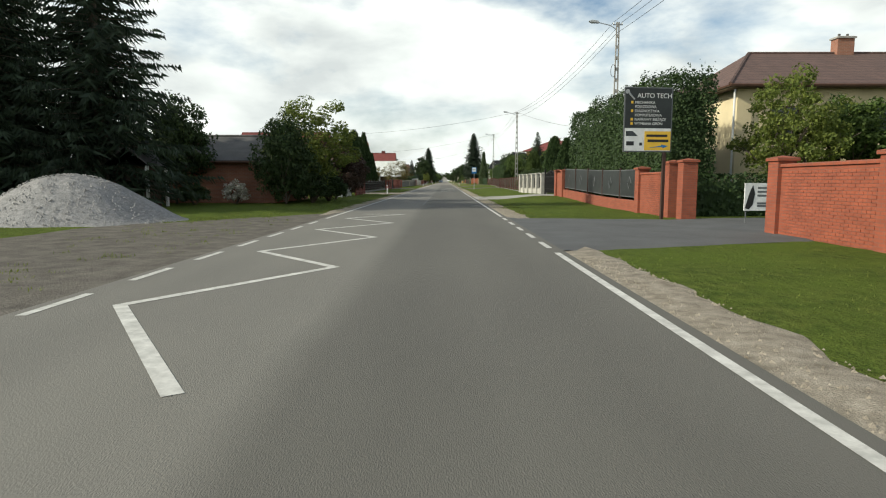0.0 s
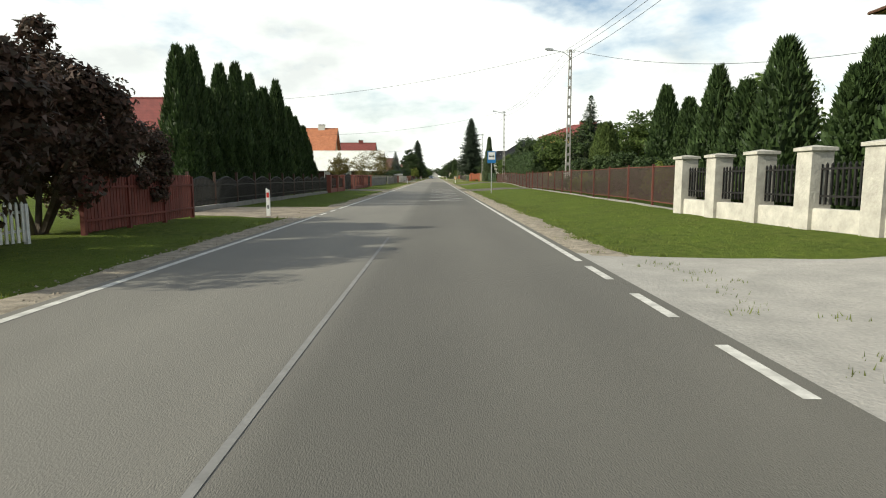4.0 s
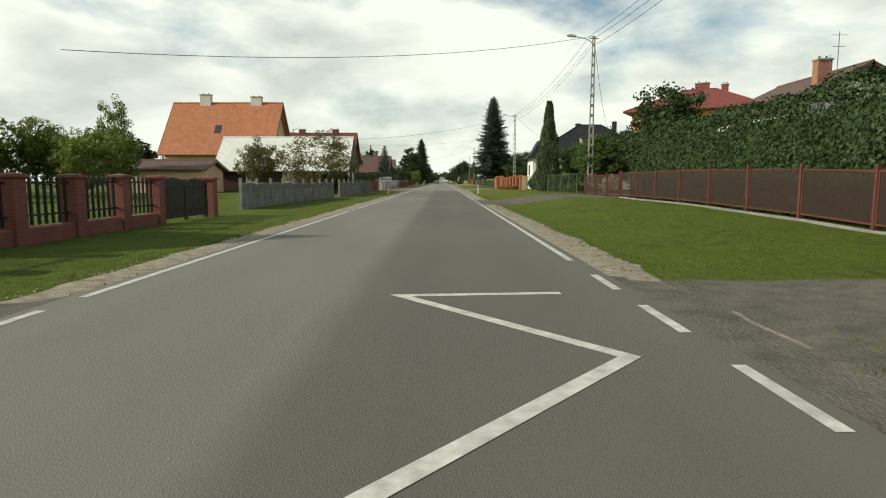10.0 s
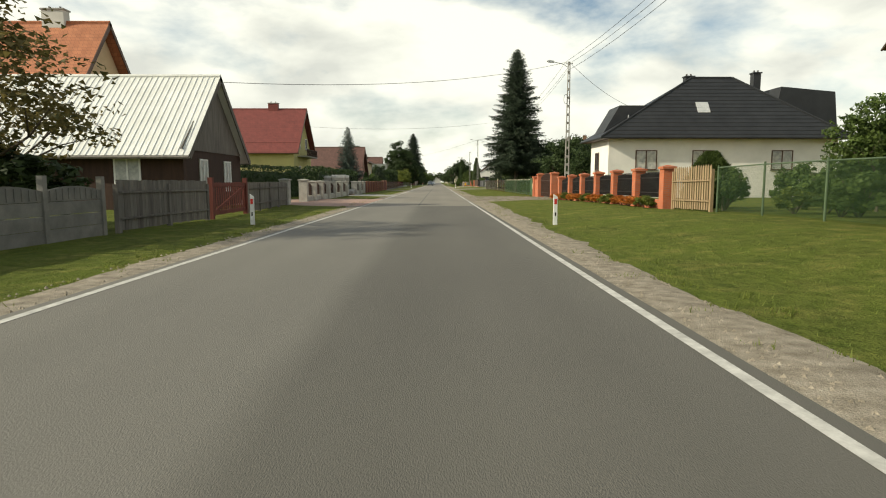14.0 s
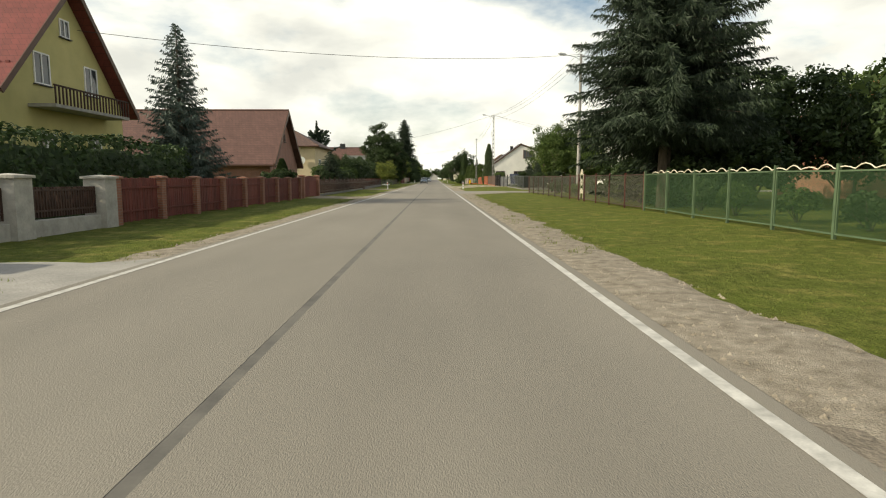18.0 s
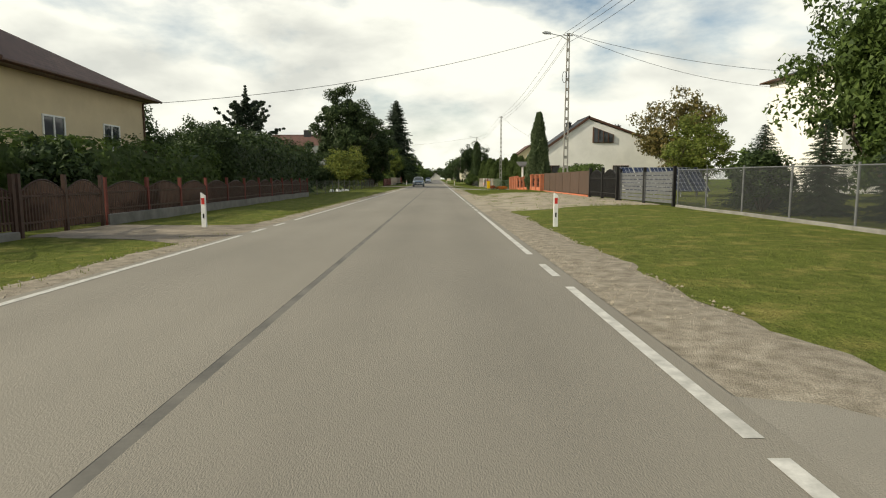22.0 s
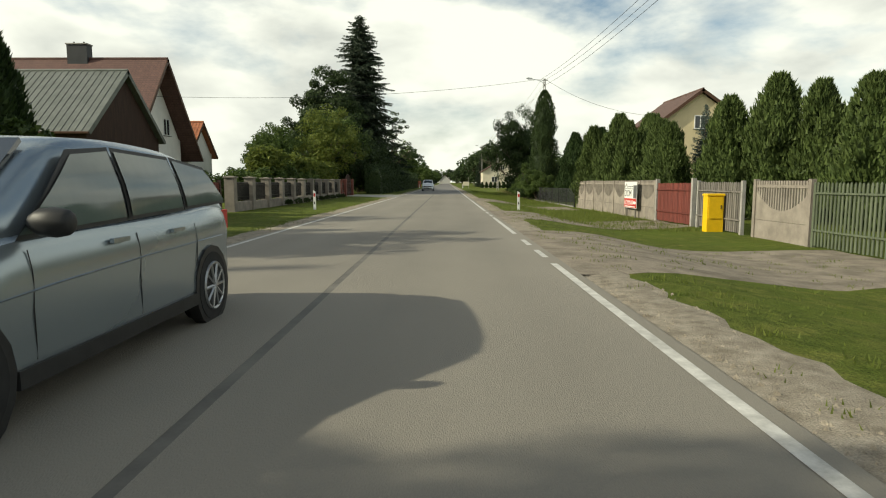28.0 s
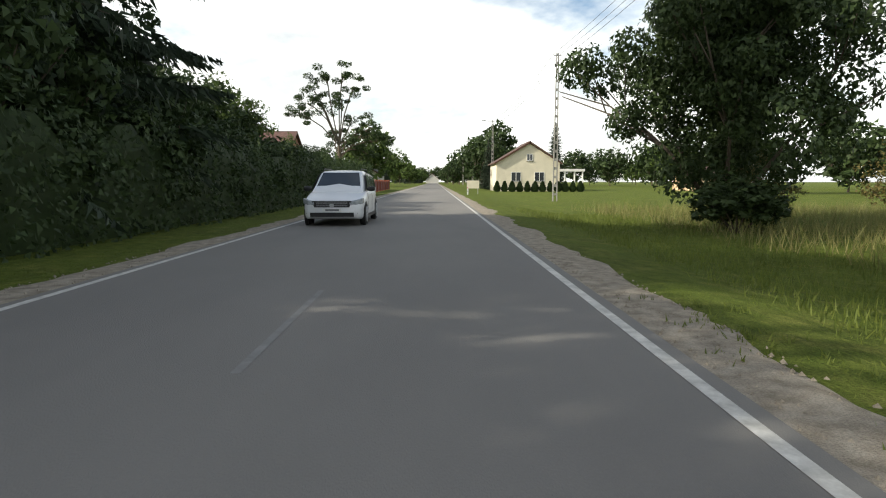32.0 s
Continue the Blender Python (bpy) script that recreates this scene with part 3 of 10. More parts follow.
class Geo:
    """Collects boxes, tubes and faces and makes one mesh of them."""

    def __init__(self):
        self.v, self.f = [], []

    def face(self, *pts):
        n = len(self.v)
        self.v += [tuple(p) for p in pts]
        self.f.append(tuple(range(n, n + len(pts))))
        return self

    def box(self, x0, x1, y0, y1, z0, z1, bev=0.0):
        n = len(self.v)
        if bev:
            b = bev
            for z, i in ((z0, 0), (z1 - b, 0), (z1, b)):
                self.v += [(x0 + i, y0 + i, z), (x1 - i, y0 + i, z), (x1 - i, y1 - i, z), (x0 + i, y1 - i, z)]
            self.f.append((n + 3, n + 2, n + 1, n))
            self.f.append((n + 8, n + 9, n + 10, n + 11))
            for r in (0, 4):
                for k in range(4):
                    self.f.append((n + r + k, n + r + (k + 1) % 4, n + r + 4 + (k + 1) % 4, n + r + 4 + k))
            return self
        self.v += [(x0, y0, z0), (x1, y0, z0), (x1, y1, z0), (x0, y1, z0), (x0, y0, z1), (x1, y0, z1), (x1, y1, z1), (x0, y1, z1)]
        self.f += [tuple(n + i for i in q) for q in ((3, 2, 1, 0), (4, 5, 6, 7), (0, 1, 5, 4), (1, 2, 6, 5), (2, 3, 7, 6), (3, 0, 4, 7))]
        return self

    def tube(self, p0, p1, r0, r1=None, n=8, cap=True):
        r1 = r0 if r1 is None else r1
        p0, p1 = Vector(p0), Vector(p1)
        d = (p1 - p0).normalized()
        u = d.orthogonal().normalized()
        w = d.cross(u)
        k = len(self.v)
        for p, r in ((p0, r0), (p1, r1)):
            for i in range(n):
                a = 2 * math.pi * i / n
                self.v.append(tuple(p + u * (r * math.cos(a)) + w * (r * math.sin(a))))
        for i in range(n):
            j = (i + 1) % n
            self.f.append((k + i, k + j, k + n + j, k + n + i))
        if cap:
            self.f.append(tuple(range(k + n - 1, k - 1, -1)))
            self.f.append(tuple(range(k + n, k + 2 * n)))
        return self

    def pipe(self, pts, r, n=6):
        """One bent tube through all the points."""
        P = [Vector(p) for p in pts]
        k = len(self.v)
        for i, p in enumerate(P):
            d = (P[min(i + 1, len(P) - 1)] - P[max(i - 1, 0)]).normalized()
            u = d.cross(Vector((0.31, 0.87, 0.11)) if abs(d.y) < 0.9 else Vector((0.9, 0.1, 0.2))).normalized()
            w = d.cross(u)
            for j in range(n):
                a = 2 * math.pi * j / n
                self.v.append(tuple(p + u * (r * math.cos(a)) + w * (r * math.sin(a))))
        for i in range(len(P) - 1):
            for j in range(n):
                m = (j + 1) % n
                self.f.append((k + i * n + j, k + i * n + m, k + (i + 1) * n + m, k + (i + 1) * n + j))
        return self

    def slab(self, quad, t):
        """A plate on four corners, thickened downwards along its normal."""
        q = [Vector(p) for p in quad]
        nrm = (q[1] - q[0]).cross(q[-1] - q[0]).normalized()
        if nrm.z < 0:
            q.reverse()
            nrm = -nrm
        lo = [p - nrm * t for p in q]
        n, m = len(self.v), len(q)
        self.v += [tuple(p) for p in q + lo]
        self.f.append(tuple(range(n, n + m)))
        self.f.append(tuple(range(n + 2 * m - 1, n + m - 1, -1)))
        for i in range(m):
            j = (i + 1) % m
            self.f.append((n + i, n + m + i, n + m + j, n + j))
        return self

    def prism(self, outline, axis, a, b):
        """An outline of (u, v) drawn out from a to b along an axis."""
        def put(u, v, w):
            return {"x": (w, u, v), "y": (u, w, v), "z": (u, v, w)}[axis]
        n, m = len(self.v), len(outline)
        self.v += [put(u, v, a) for u, v in outline] + [put(u, v, b) for u, v in outline]
        self.f.append(tuple(range(n, n + m)))
        self.f.append(tuple(range(n + 2 * m - 1, n + m - 1, -1)))
        for i in range(m):
            j = (i + 1) % m
            self.f.append((n + i, n + m + i, n + m + j, n + j))
        return self

    def mesh(self, name, material, smooth=False):
        me = bpy.data.meshes.new(name)
        me.from_pydata(self.v, [], self.f)
        me.materials.append(MATS[material])
        if smooth:
            me.polygons.foreach_set("use_smooth", [True] * len(me.polygons))
        me.update()
        bm = bmesh.new()
        bm.from_mesh(me)
        bmesh.ops.recalc_face_normals(bm, faces=bm.faces)
        bm.to_mesh(me)
        bm.free()
        return me


def raw_mesh(name, verts, faces, material, smooth=False):
    """A mesh straight from arrays, for foliage."""
    me = bpy.data.meshes.new(name)
    me.from_pydata(verts, [], faces)
    me.materials.append(MATS[material])
    if smooth:
        me.polygons.foreach_set("use_smooth", [True] * len(me.polygons))
    me.update()
    return me


def thing(name, m, label, category, group="", kind=""):
    ob = new(name)
    ob.matrix_basis = m
    return tagged(ob, label, category, group, kind)


def part(name, geo, material, parent, label="", m=None, smooth=False):
    me = geo if isinstance(geo, bpy.types.Mesh) else geo.mesh(name, material, smooth)
    ob = new(name, me)
    ob.parent = parent
    if m is not None:
        ob.matrix_basis = m
    if label:
        ob["label"] = label
    return ob


def solid(name, geo, material, label, category="", kind="", smooth=False, group=""):
    return tagged(new(name, geo.mesh(name, material, smooth)), label, category, group, kind)


def smooth01(a, b, x):
    t = min(1.0, max(0.0, (x - a) / (b - a)))
    return t * t * (3 - 2 * t)


ROAD_L, ROAD_R = -4.18, 2.08
RISE = [(-400, -0.1), (62, -0.1), (76, 0.2), (110, 0.17), (132, 0.12), (150, 0.35), (184, 0.35), (193, 0.24), (215, 0.02), (275, 0.0),
        (300, 0.12), (338, 0.12), (350, -0.15), (372, -0.45), (388, -0.6), (432, -0.62), (470, -0.5), (520, -0.3), (700, 0.0), (3000, 0.0)]


def rise(y):
    for (a, za), (b, zb) in zip(RISE[:-1], RISE[1:]):
        if a <= y <= b:
            return za + (zb - za) * smooth01(a, b, y)
    return 0.0


def ground_z(x, y):
    """Height of the land: verges a little below the road, yards on the far side of it rising or falling."""
    if x > ROAD_R:
        s = smooth01(ROAD_R + 0.8, 7.2, x)
        z = -0.04 * (1 - s) + rise(y) * s
    elif x < ROAD_L:
        s = smooth01(ROAD_L - 0.6, -8, x) if x < ROAD_L - 0.6 else 0.0
        s = smooth01(-ROAD_L + 0.6, 8, -x)
        z = -0.04 * (1 - s) + 0.0 * s
    else:
        z = -0.10
    if x > ROAD_R + 0.9 or x < ROAD_L - 0.9:
        z += 0.035 * noise.noise(Vector((x * 0.6, y * 0.6, 0.0)))
    return z


# ---------------------------------------------------------------- ground and road
def build_ground():
    xs = [-1500, -500, -200, -90, -50, -35, -25, -18] + [-14 + 0.9 * i for i in range(11)] + [-4.2, -1, 2.05] + [2.6 + 0.6 * i for i in range(16)] + [13, 15, 18, 23, 30, 40, 60, 100, 220, 500, 1500]
    ys = [-600, -150, -30, 0, 15] + [28 + 1.1 * i for i in range(420)] + [495, 502, 510, 520, 535, 550, 575, 600, 650, 720, 820, 1000, 1400, 2200]
    v = [(x, y, ground_z(x, y)) for y in ys for x in xs]
    n = len(xs)
    f = [(j * n + i, j * n + i + 1, (j + 1) * n + i + 1, (j + 1) * n + i) for j in range(len(ys) - 1) for i in range(n - 1)]
    tagged(new("ground", raw_mesh("ground", v, f, "grass", True)), "mown green grass verges, lawns and fields", "grass", kind="structure")


build_ground()


def road_strip(name, x0, x1, mat_name, label, cat, z=0.0, y0=-60.0, y1=1500.0):
    g = Geo()
    ys = [y0] + [20 + 12 * i for i in range(50) if y0 < 20 + 12 * i < y1] + [y1]
    for a, b in zip(ys[:-1], ys[1:]):
        g.face((x0, a, z), (x1, a, z), (x1, b, z), (x0, b, z))
    for a, b in zip(ys[:-1], ys[1:]):
        g.face((x1, a, z), (x1, a, z - 0.14), (x1, b, z - 0.14), (x1, b, z))
        g.face((x0, b, z), (x0, b, z - 0.14), (x0, a, z - 0.14), (x0, a, z))
    return tagged(new(name, raw_mesh(name, g.v, g.f, mat_name)), label, cat, kind="structure")


road_strip("road", ROAD_L, ROAD_R, "asphalt", "worn grey asphalt road, one lane resurfaced darker", "road", 0.0, -60.0, 200.0)
road_strip("road", ROAD_L, -1.165, "asphalt_far", "worn grey asphalt lane of the village road, sunlit paleness in its colour", "road", 0.0, 200.0, 434.0)
road_strip("road_lane", -1.075, ROAD_R, "asphalt_far", "resurfaced asphalt lane of the village road, sunlit paleness in its colour", "road", 0.0, 200.0, 434.0)
road_strip("road_seam", -1.165, -1.075, "asphalt_seam", "dark tar joint between the two asphalt lanes", "road joint", -0.002, 200.0, 434.0)
road_strip("road", ROAD_L, ROAD_R, "asphalt_end", "asphalt road without a joint, shade painted into its darker grey", "road", 0.0, 434.0)


def wavy(y, seed, amp):
    return amp * (noise.noise(Vector((seed, y * 0.35, 0))) + 0.6 * noise.noise(Vector((seed + 9, y * 1.3, 0))) + 0.3 * noise.noise(Vector((seed + 3, y * 4.1, 0))))


def ribbon(name, side, w, mat_name, label, cat, lift=0.012, y0=-40, y1=900, seed=1.0, amp=0.3, wide=0.0):
    """A strip of loose stone along the edge of the asphalt with a ragged outer rim."""
    v, f = [], []
    edge = ROAD_R + 0.004 if side > 0 else ROAD_L - 0.004
    ys = np.concatenate([np.arange(y0, 30, 4.0), np.arange(30, 500, 0.35), np.arange(500, y1, 6.0)])
    for y in ys:
        ww = w * (1 + wide * smooth01(165, 205, float(y)) * (1 - smooth01(345, 375, float(y)))) + wavy(float(y), seed, amp)
        for k, s in enumerate((0.0, 0.33, 0.7, 1.0)):
            x = edge + side * s * ww
            v.append((x, float(y), ground_z(x, float(y)) + (lift if s < 1 else -0.02) + (0.025 * s if s < 1 else 0)))
    n = 4
    for j in range(len(ys) - 1):
        for i in range(n - 1):
            q = (j * n + i, j * n + i + 1, (j + 1) * n + i + 1, (j + 1) * n + i)
            f.append(q if side > 0 else q[::-1])
    return tagged(new(name, raw_mesh(name, v, f, mat_name, True)), label, cat, kind="structure")


ribbon("shoulder", 1, 0.85, "gravel", "pale crushed stone shoulder beside the asphalt", "shoulder", seed=1.0, wide=0.55)
ribbon("shoulder", -1, 0.75, "gravel", "pale crushed stone shoulder beside the asphalt", "shoulder", seed=5.0)


def apron(name, side, ya, yb, x_in, mat_name, label, cat="driveway", flare=1.0, ya2=None, yb2=None, lift=0.03, seed=2.0, amp=0.25, x_out=None):
    """A driveway from the road's edge to x_in; it flares out where it meets the road."""
    ya2, yb2 = ya if ya2 is None else ya2, yb if yb2 is None else yb2
    edge = ROAD_R + 0.002 if side > 0 else ROAD_L - 0.002
    edge = edge if x_out is None else x_out
    nx, ny = 16, 18
    v, f = [], []
    for i in range(nx + 1):
        s = i / nx
        x = edge + (x_in - edge) * s
        fl = flare * (1 - smooth01(0, 0.6, s))
        a, b = ya + (ya2 - ya) * s - fl + wavy(x * 2, seed, amp), yb + (yb2 - yb) * s + fl + wavy(x * 2, seed + 4, amp)
        for j in range(ny + 1):
            y = a + (b - a) * j / ny
            rim = -0.03 if j in (0, ny) else 0.0
            z = max(ground_z(x, y), -0.02 if s < 0.02 else -9) + lift + rim
            v.append((x, y, z if s > 0.001 or x_out is not None else -0.004))
    for i in range(nx):
        for j in range(ny):
            q = (i * (ny + 1) + j, (i + 1) * (ny + 1) + j, (i + 1) * (ny + 1) + j + 1, i * (ny + 1) + j + 1)
            f.append(q if side > 0 else q[::-1])
    return tagged(new(name, raw_mesh(name, v, f, mat_name, True)), label, cat, kind="structure")


apron("driveway", 1, 44.8, 53.0, 12.0, "asphalt_drive", "dark asphalt driveway to the brick gateway", flare=0.8, ya2=47.5, yb2=55)
apron("driveway", 1, 75.6, 80.0, 9.0, "paving", "pale concrete driveway to a dark metal gate", flare=1.6, ya2=75.6, yb2=79.6)
apron("driveway", 1, 125.5, 132.5, 9.6, "dark_gravel", "grey dirt driveway to a rust-red gate", flare=0.6, ya2=127, yb2=132)
apron("driveway", 1, 158.5, 163.5, 13.5, "dark_gravel", "grey gravelly driveway to a garden gate", flare=1.3, ya2=158, yb2=166)
apron("driveway", 1, 209.0, 222.0, 9.4, "dirt", "bare dirt and gravel driveway", flare=1.0, ya2=209.5, yb2=219.5)
apron("side_road", 1, 272.6, 279.2, 9.0, "asphalt_side", "pale worn asphalt side road leaving the street", "side road", flare=1.9, ya2=274.2, yb2=278.6, amp=0.06, lift=0.05)
apron("side_road", 1, 274.2, 278.6, 60.0, "asphalt_side", "pale worn asphalt side road leaving the street", "side road", flare=0.0, ya2=279.5, yb2=284.5, amp=0.06, lift=0.05, x_out=9.0)
apron("gravel_fan", 1, 267.6, 271.4, 6.4, "gravel", "loose gravel at the corner of the side road", "gravel", flare=0.5, ya2=272.6, yb2=273.6, amp=0.25, lift=0.035)
apron("gravel_yard", 1, 301.5, 326.5, 10.2, "gravel_grassy", "broad brown gravel forecourt with thin grass", "forecourt", flare=0.5, ya2=304, yb2=328.5, amp=0.9)
apron("driveway", 1, 351.5, 357.0, 10.6, "paving", "pale gravel drive to a brick gateway", flare=0.8)
apron("driveway", 1, 381.0, 388.0, 10.6, "dirt", "brown dirt driveway to a green gate", flare=0.5, ya2=383, yb2=388.6)
apron("driveway", 1, 393.4, 398.6, 10.4, "dirt", "brown dirt driveway to a board gate", flare=0.6, ya2=397.2, yb2=401.4)
apron("driveway", 1, 413.5, 419.5, 9.0, "dirt", "worn brown dirt drive across the verge", flare=0.8, ya2=412, yb2=417)
apron("dirt_lot", -1, 22.0, 57.0, -9.5, "dark_gravel", "bare stony roadside lot below the trees", "dirt lot", flare=0.5, yb2=50, amp=0.5)
apron("driveway", -1, 91.0, 96.5, -8.6, "dirt", "short dirt entrance in the verge", flare=0.8)
apron("driveway", -1, 125.0, 130.5, -8.4, "dark_gravel", "grey dirt driveway to an iron gate", flare=1.2)
apron("driveway", -1, 201.5, 212.3, -14.0, "red_paving", "reddish paved drive beside stone gate pillars", flare=1.5)
apron("driveway", -1, 223.5, 228.3, -12.0, "paving", "gravel drive beside stacked pallets", flare=1.2)
apron("driveway", -1, 259.0, 263.0, -8.2, "dirt", "short dirt entrance in the verge", flare=1.0)
apron("driveway", -1, 290.5, 294.0, -8.4, "dirt", "short dirt entrance in the verge", flare=1.0)
apron("driveway", -1, 375.0, 381.0, -8.8, "dirt", "shaded dirt entrance to a yard", flare=1.0)
apron("driveway", -1, 424.0, 433.0, -8.9, "paving", "pale concrete apron with an iron drain cover", flare=1.5, ya2=426)

# painted lines
EDGE_W = 0.105
def dash(name, x, y0, y1, label, w=EDGE_W, paint="paint_line"):
    n = max(1, int((y1 - y0) / 25))
    g = Geo()
    for i in range(n):
        a, b = y0 + (y1 - y0) * i / n, y0 + (y1 - y0) * (i + 1) / n
        g.face((x - w / 2, a, 0.004), (x + w / 2, a, 0.004), (x + w / 2, b, 0.004), (x - w / 2, b, 0.004))
    return tagged(new(name, raw_mesh(name, g.v, g.f, paint)), label, "road marking", kind="structure")


BREAKS_R = [(43.5, 54.0), (74.2, 80.5), (103.5, 134.5), (157.3, 164.5), (207.0, 213.0), (272.5, 280.5), (284.6, 287.6), (300.6, 312.0), (381.5, 386.8), (393.6, 398.6), (413.0, 419.5)]
BREAKS_L = [(20.0, 53.0), (90.5, 96.6), (127.0, 131.5), (150.0, 152.5), (163.0, 165.5), (205.0, 212.6), (291.0, 296.0), (369.5, 376.5), (428.0, 434.0)]
for breaks, x in ((BREAKS_R, 1.9), (BREAKS_L, -4.0)):
    at = -40.0
    for a, b in breaks:
        dash("edge_line", x, at, a, "solid white edge line, slightly worn")
        y = a + 0.75
        while y + 1.1 < b - 0.15:
            dash("edge_dash", x, y, y + 1.1, "short white dash of the broken edge line")
            y += 1.98
        at = b
    dash("edge_line", x, at, 900, "solid white edge line, slightly worn")


def zigzag(name, pts, label, w=0.13):
    """A folded white bus-stop line with mitred corners."""
    v, f = [], []
    P = [Vector(p) for p in pts]
    for i, p in enumerate(P):
        d0 = (p - P[i - 1]).normalized() if i else (P[1] - p).normalized()
        d1 = (P[i + 1] - p).normalized() if i < len(P) - 1 else d0
        n0, n1 = Vector((-d0.y, d0.x)), Vector((-d1.y, d1.x))
        m = (n0 + n1).normalized()
        k = min(3.2, 1 / max(0.3, m.dot(n0)))
        o = m * (w / 2 * k)
        v += [(p.x + o.x, p.y + o.y, 0.004), (p.x - o.x, p.y - o.y, 0.004)]
    for i in range(len(P) - 1):
        f.append((2 * i, 2 * i + 1, 2 * i + 3, 2 * i + 2))
    return tagged(new(name, raw_mesh(name, v, f, "paint_line")), label, "road marking", kind="structure")


ZA = [(-1.64, 36.5), (-3.33, 39.05), (-1.66, 41.75), (-3.34, 43.7), (-1.62, 46.4), (-3.34, 48.5), (-1.62, 50.9), (-3.34, 53.1), (-1.62, 55.5), (-3.2, 55.62)]
zigzag("bus_stop_zigzag", [Vector(p) for p in ZA], "white zigzag bus stop marking on the asphalt")
zb = [(1.22, 102.85), (-0.55, 102.95)] + [(1.22 if k % 2 == 0 else -0.58, y) for k, y in enumerate((105.6, 108.1, 110.5, 113.0, 115.2, 117.7, 120.0, 122.4, 124.6, 127.2, 129.3, 131.6))] + [(1.2, 131.75)]
zigzag("bus_stop_zigzag", [Vector(p) for p in zb], "white zigzag bus stop marking on the asphalt")
dash("centre_mark", -1.2, 64.0, 84.0, "faint worn pale centre mark", 0.05, "paint_worn")
dash("centre_mark", -1.05, 447.0, 450.0, "short worn white centre dash", 0.07, "paint_worn")


def grass_patch(x, y, rx, ry, seed, lift=0.042):
    """An irregular low tuft of grass on bare ground."""
    v, f, n = [(x, y, ground_z(x, y) + lift + 0.015)], [], 64
    for ring in (0.55, 1.0):
        for i in range(n):
            a = 6.2832 * i / n
            k = ring * (1 + 0.45 * noise.noise(Vector((math.cos(a) * 1.6 + seed, math.sin(a) * 1.6, ring))) + 0.65 * noise.noise(Vector((math.cos(a) * 7 + seed, math.sin(a) * 7, 0.3))))
            px, py = x + math.cos(a) * rx * k, y + math.sin(a) * ry * k
            v.append((px, py, ground_z(px, py) + (lift if ring < 1 else -0.01)))
    for i in range(n):
        j = (i + 1) % n
        f += [(0, 1 + i, 1 + j), (1 + i, 1 + n + i, 1 + n + j, 1 + j)]
    tagged(new("grass_patch", raw_mesh("grass_patch", v, f, "grass", True)), "ragged patch of grass on the gravel", "grass", kind="structure")


for k, (x, y, rx, ry) in enumerate(((3.9, 324.5, 0.7, 3.0), (5.5, 327.0, 1.6, 1.2), (5.6, 316.6, 0.55, 0.8), (4.4, 320.6, 0.5, 1.7))):
    grass_patch(x, y, rx, ry, k * 3.1)

# ---------------------------------------------------------------- plants
def cards(n, place, size, seed, aspect=1.0, up=0.3):
    """n small bent leaves: place() gives a point and the way it faces."""
    r = random.Random(seed)
    v, f = [], []
    for _ in range(n):
        p, d = place(r)
        d = (d + Vector((r.uniform(-1, 1), r.uniform(-1, 1), r.uniform(-1, 1) + up)) * 0.9).normalized()
        u = d.cross(Vector((r.uniform(-1, 1), r.uniform(-1, 1), r.uniform(-1, 1)))).normalized()
        w = d.cross(u)
        s = size * r.uniform(0.6, 1.35)
        k = len(v)
        v += [tuple(p - u * s * 0.42 * aspect - w * s * 0.3), tuple(p + u * s * 0.42 * aspect - w * s * 0.3 + d * s * 0.1), tuple(p + w * s * 0.72)]
        f.append((k, k + 1, k + 2))
    return v, f


def limbs(g, p, d, length, r, depth, rnd, tips, spread=0.75):
    """Forking branches; the ends are kept in tips."""
    q = p + d * length
    g.tube(p, q, r, r * 0.62, 6 if depth > 1 else 4, False)
    if depth == 0:
        tips.append(q)
        return
    tips.append(p + d * length * 0.7)
    for _ in range(3 if depth > 1 else 2):
        e = (d + Vector((rnd.uniform(-1, 1), rnd.uniform(-1, 1), rnd.uniform(-0.25, 0.7))) * spread).normalized()
        limbs(g, q, e, length * rnd.uniform(0.6, 0.85), r * 0.6, depth - 1, rnd, tips, spread)


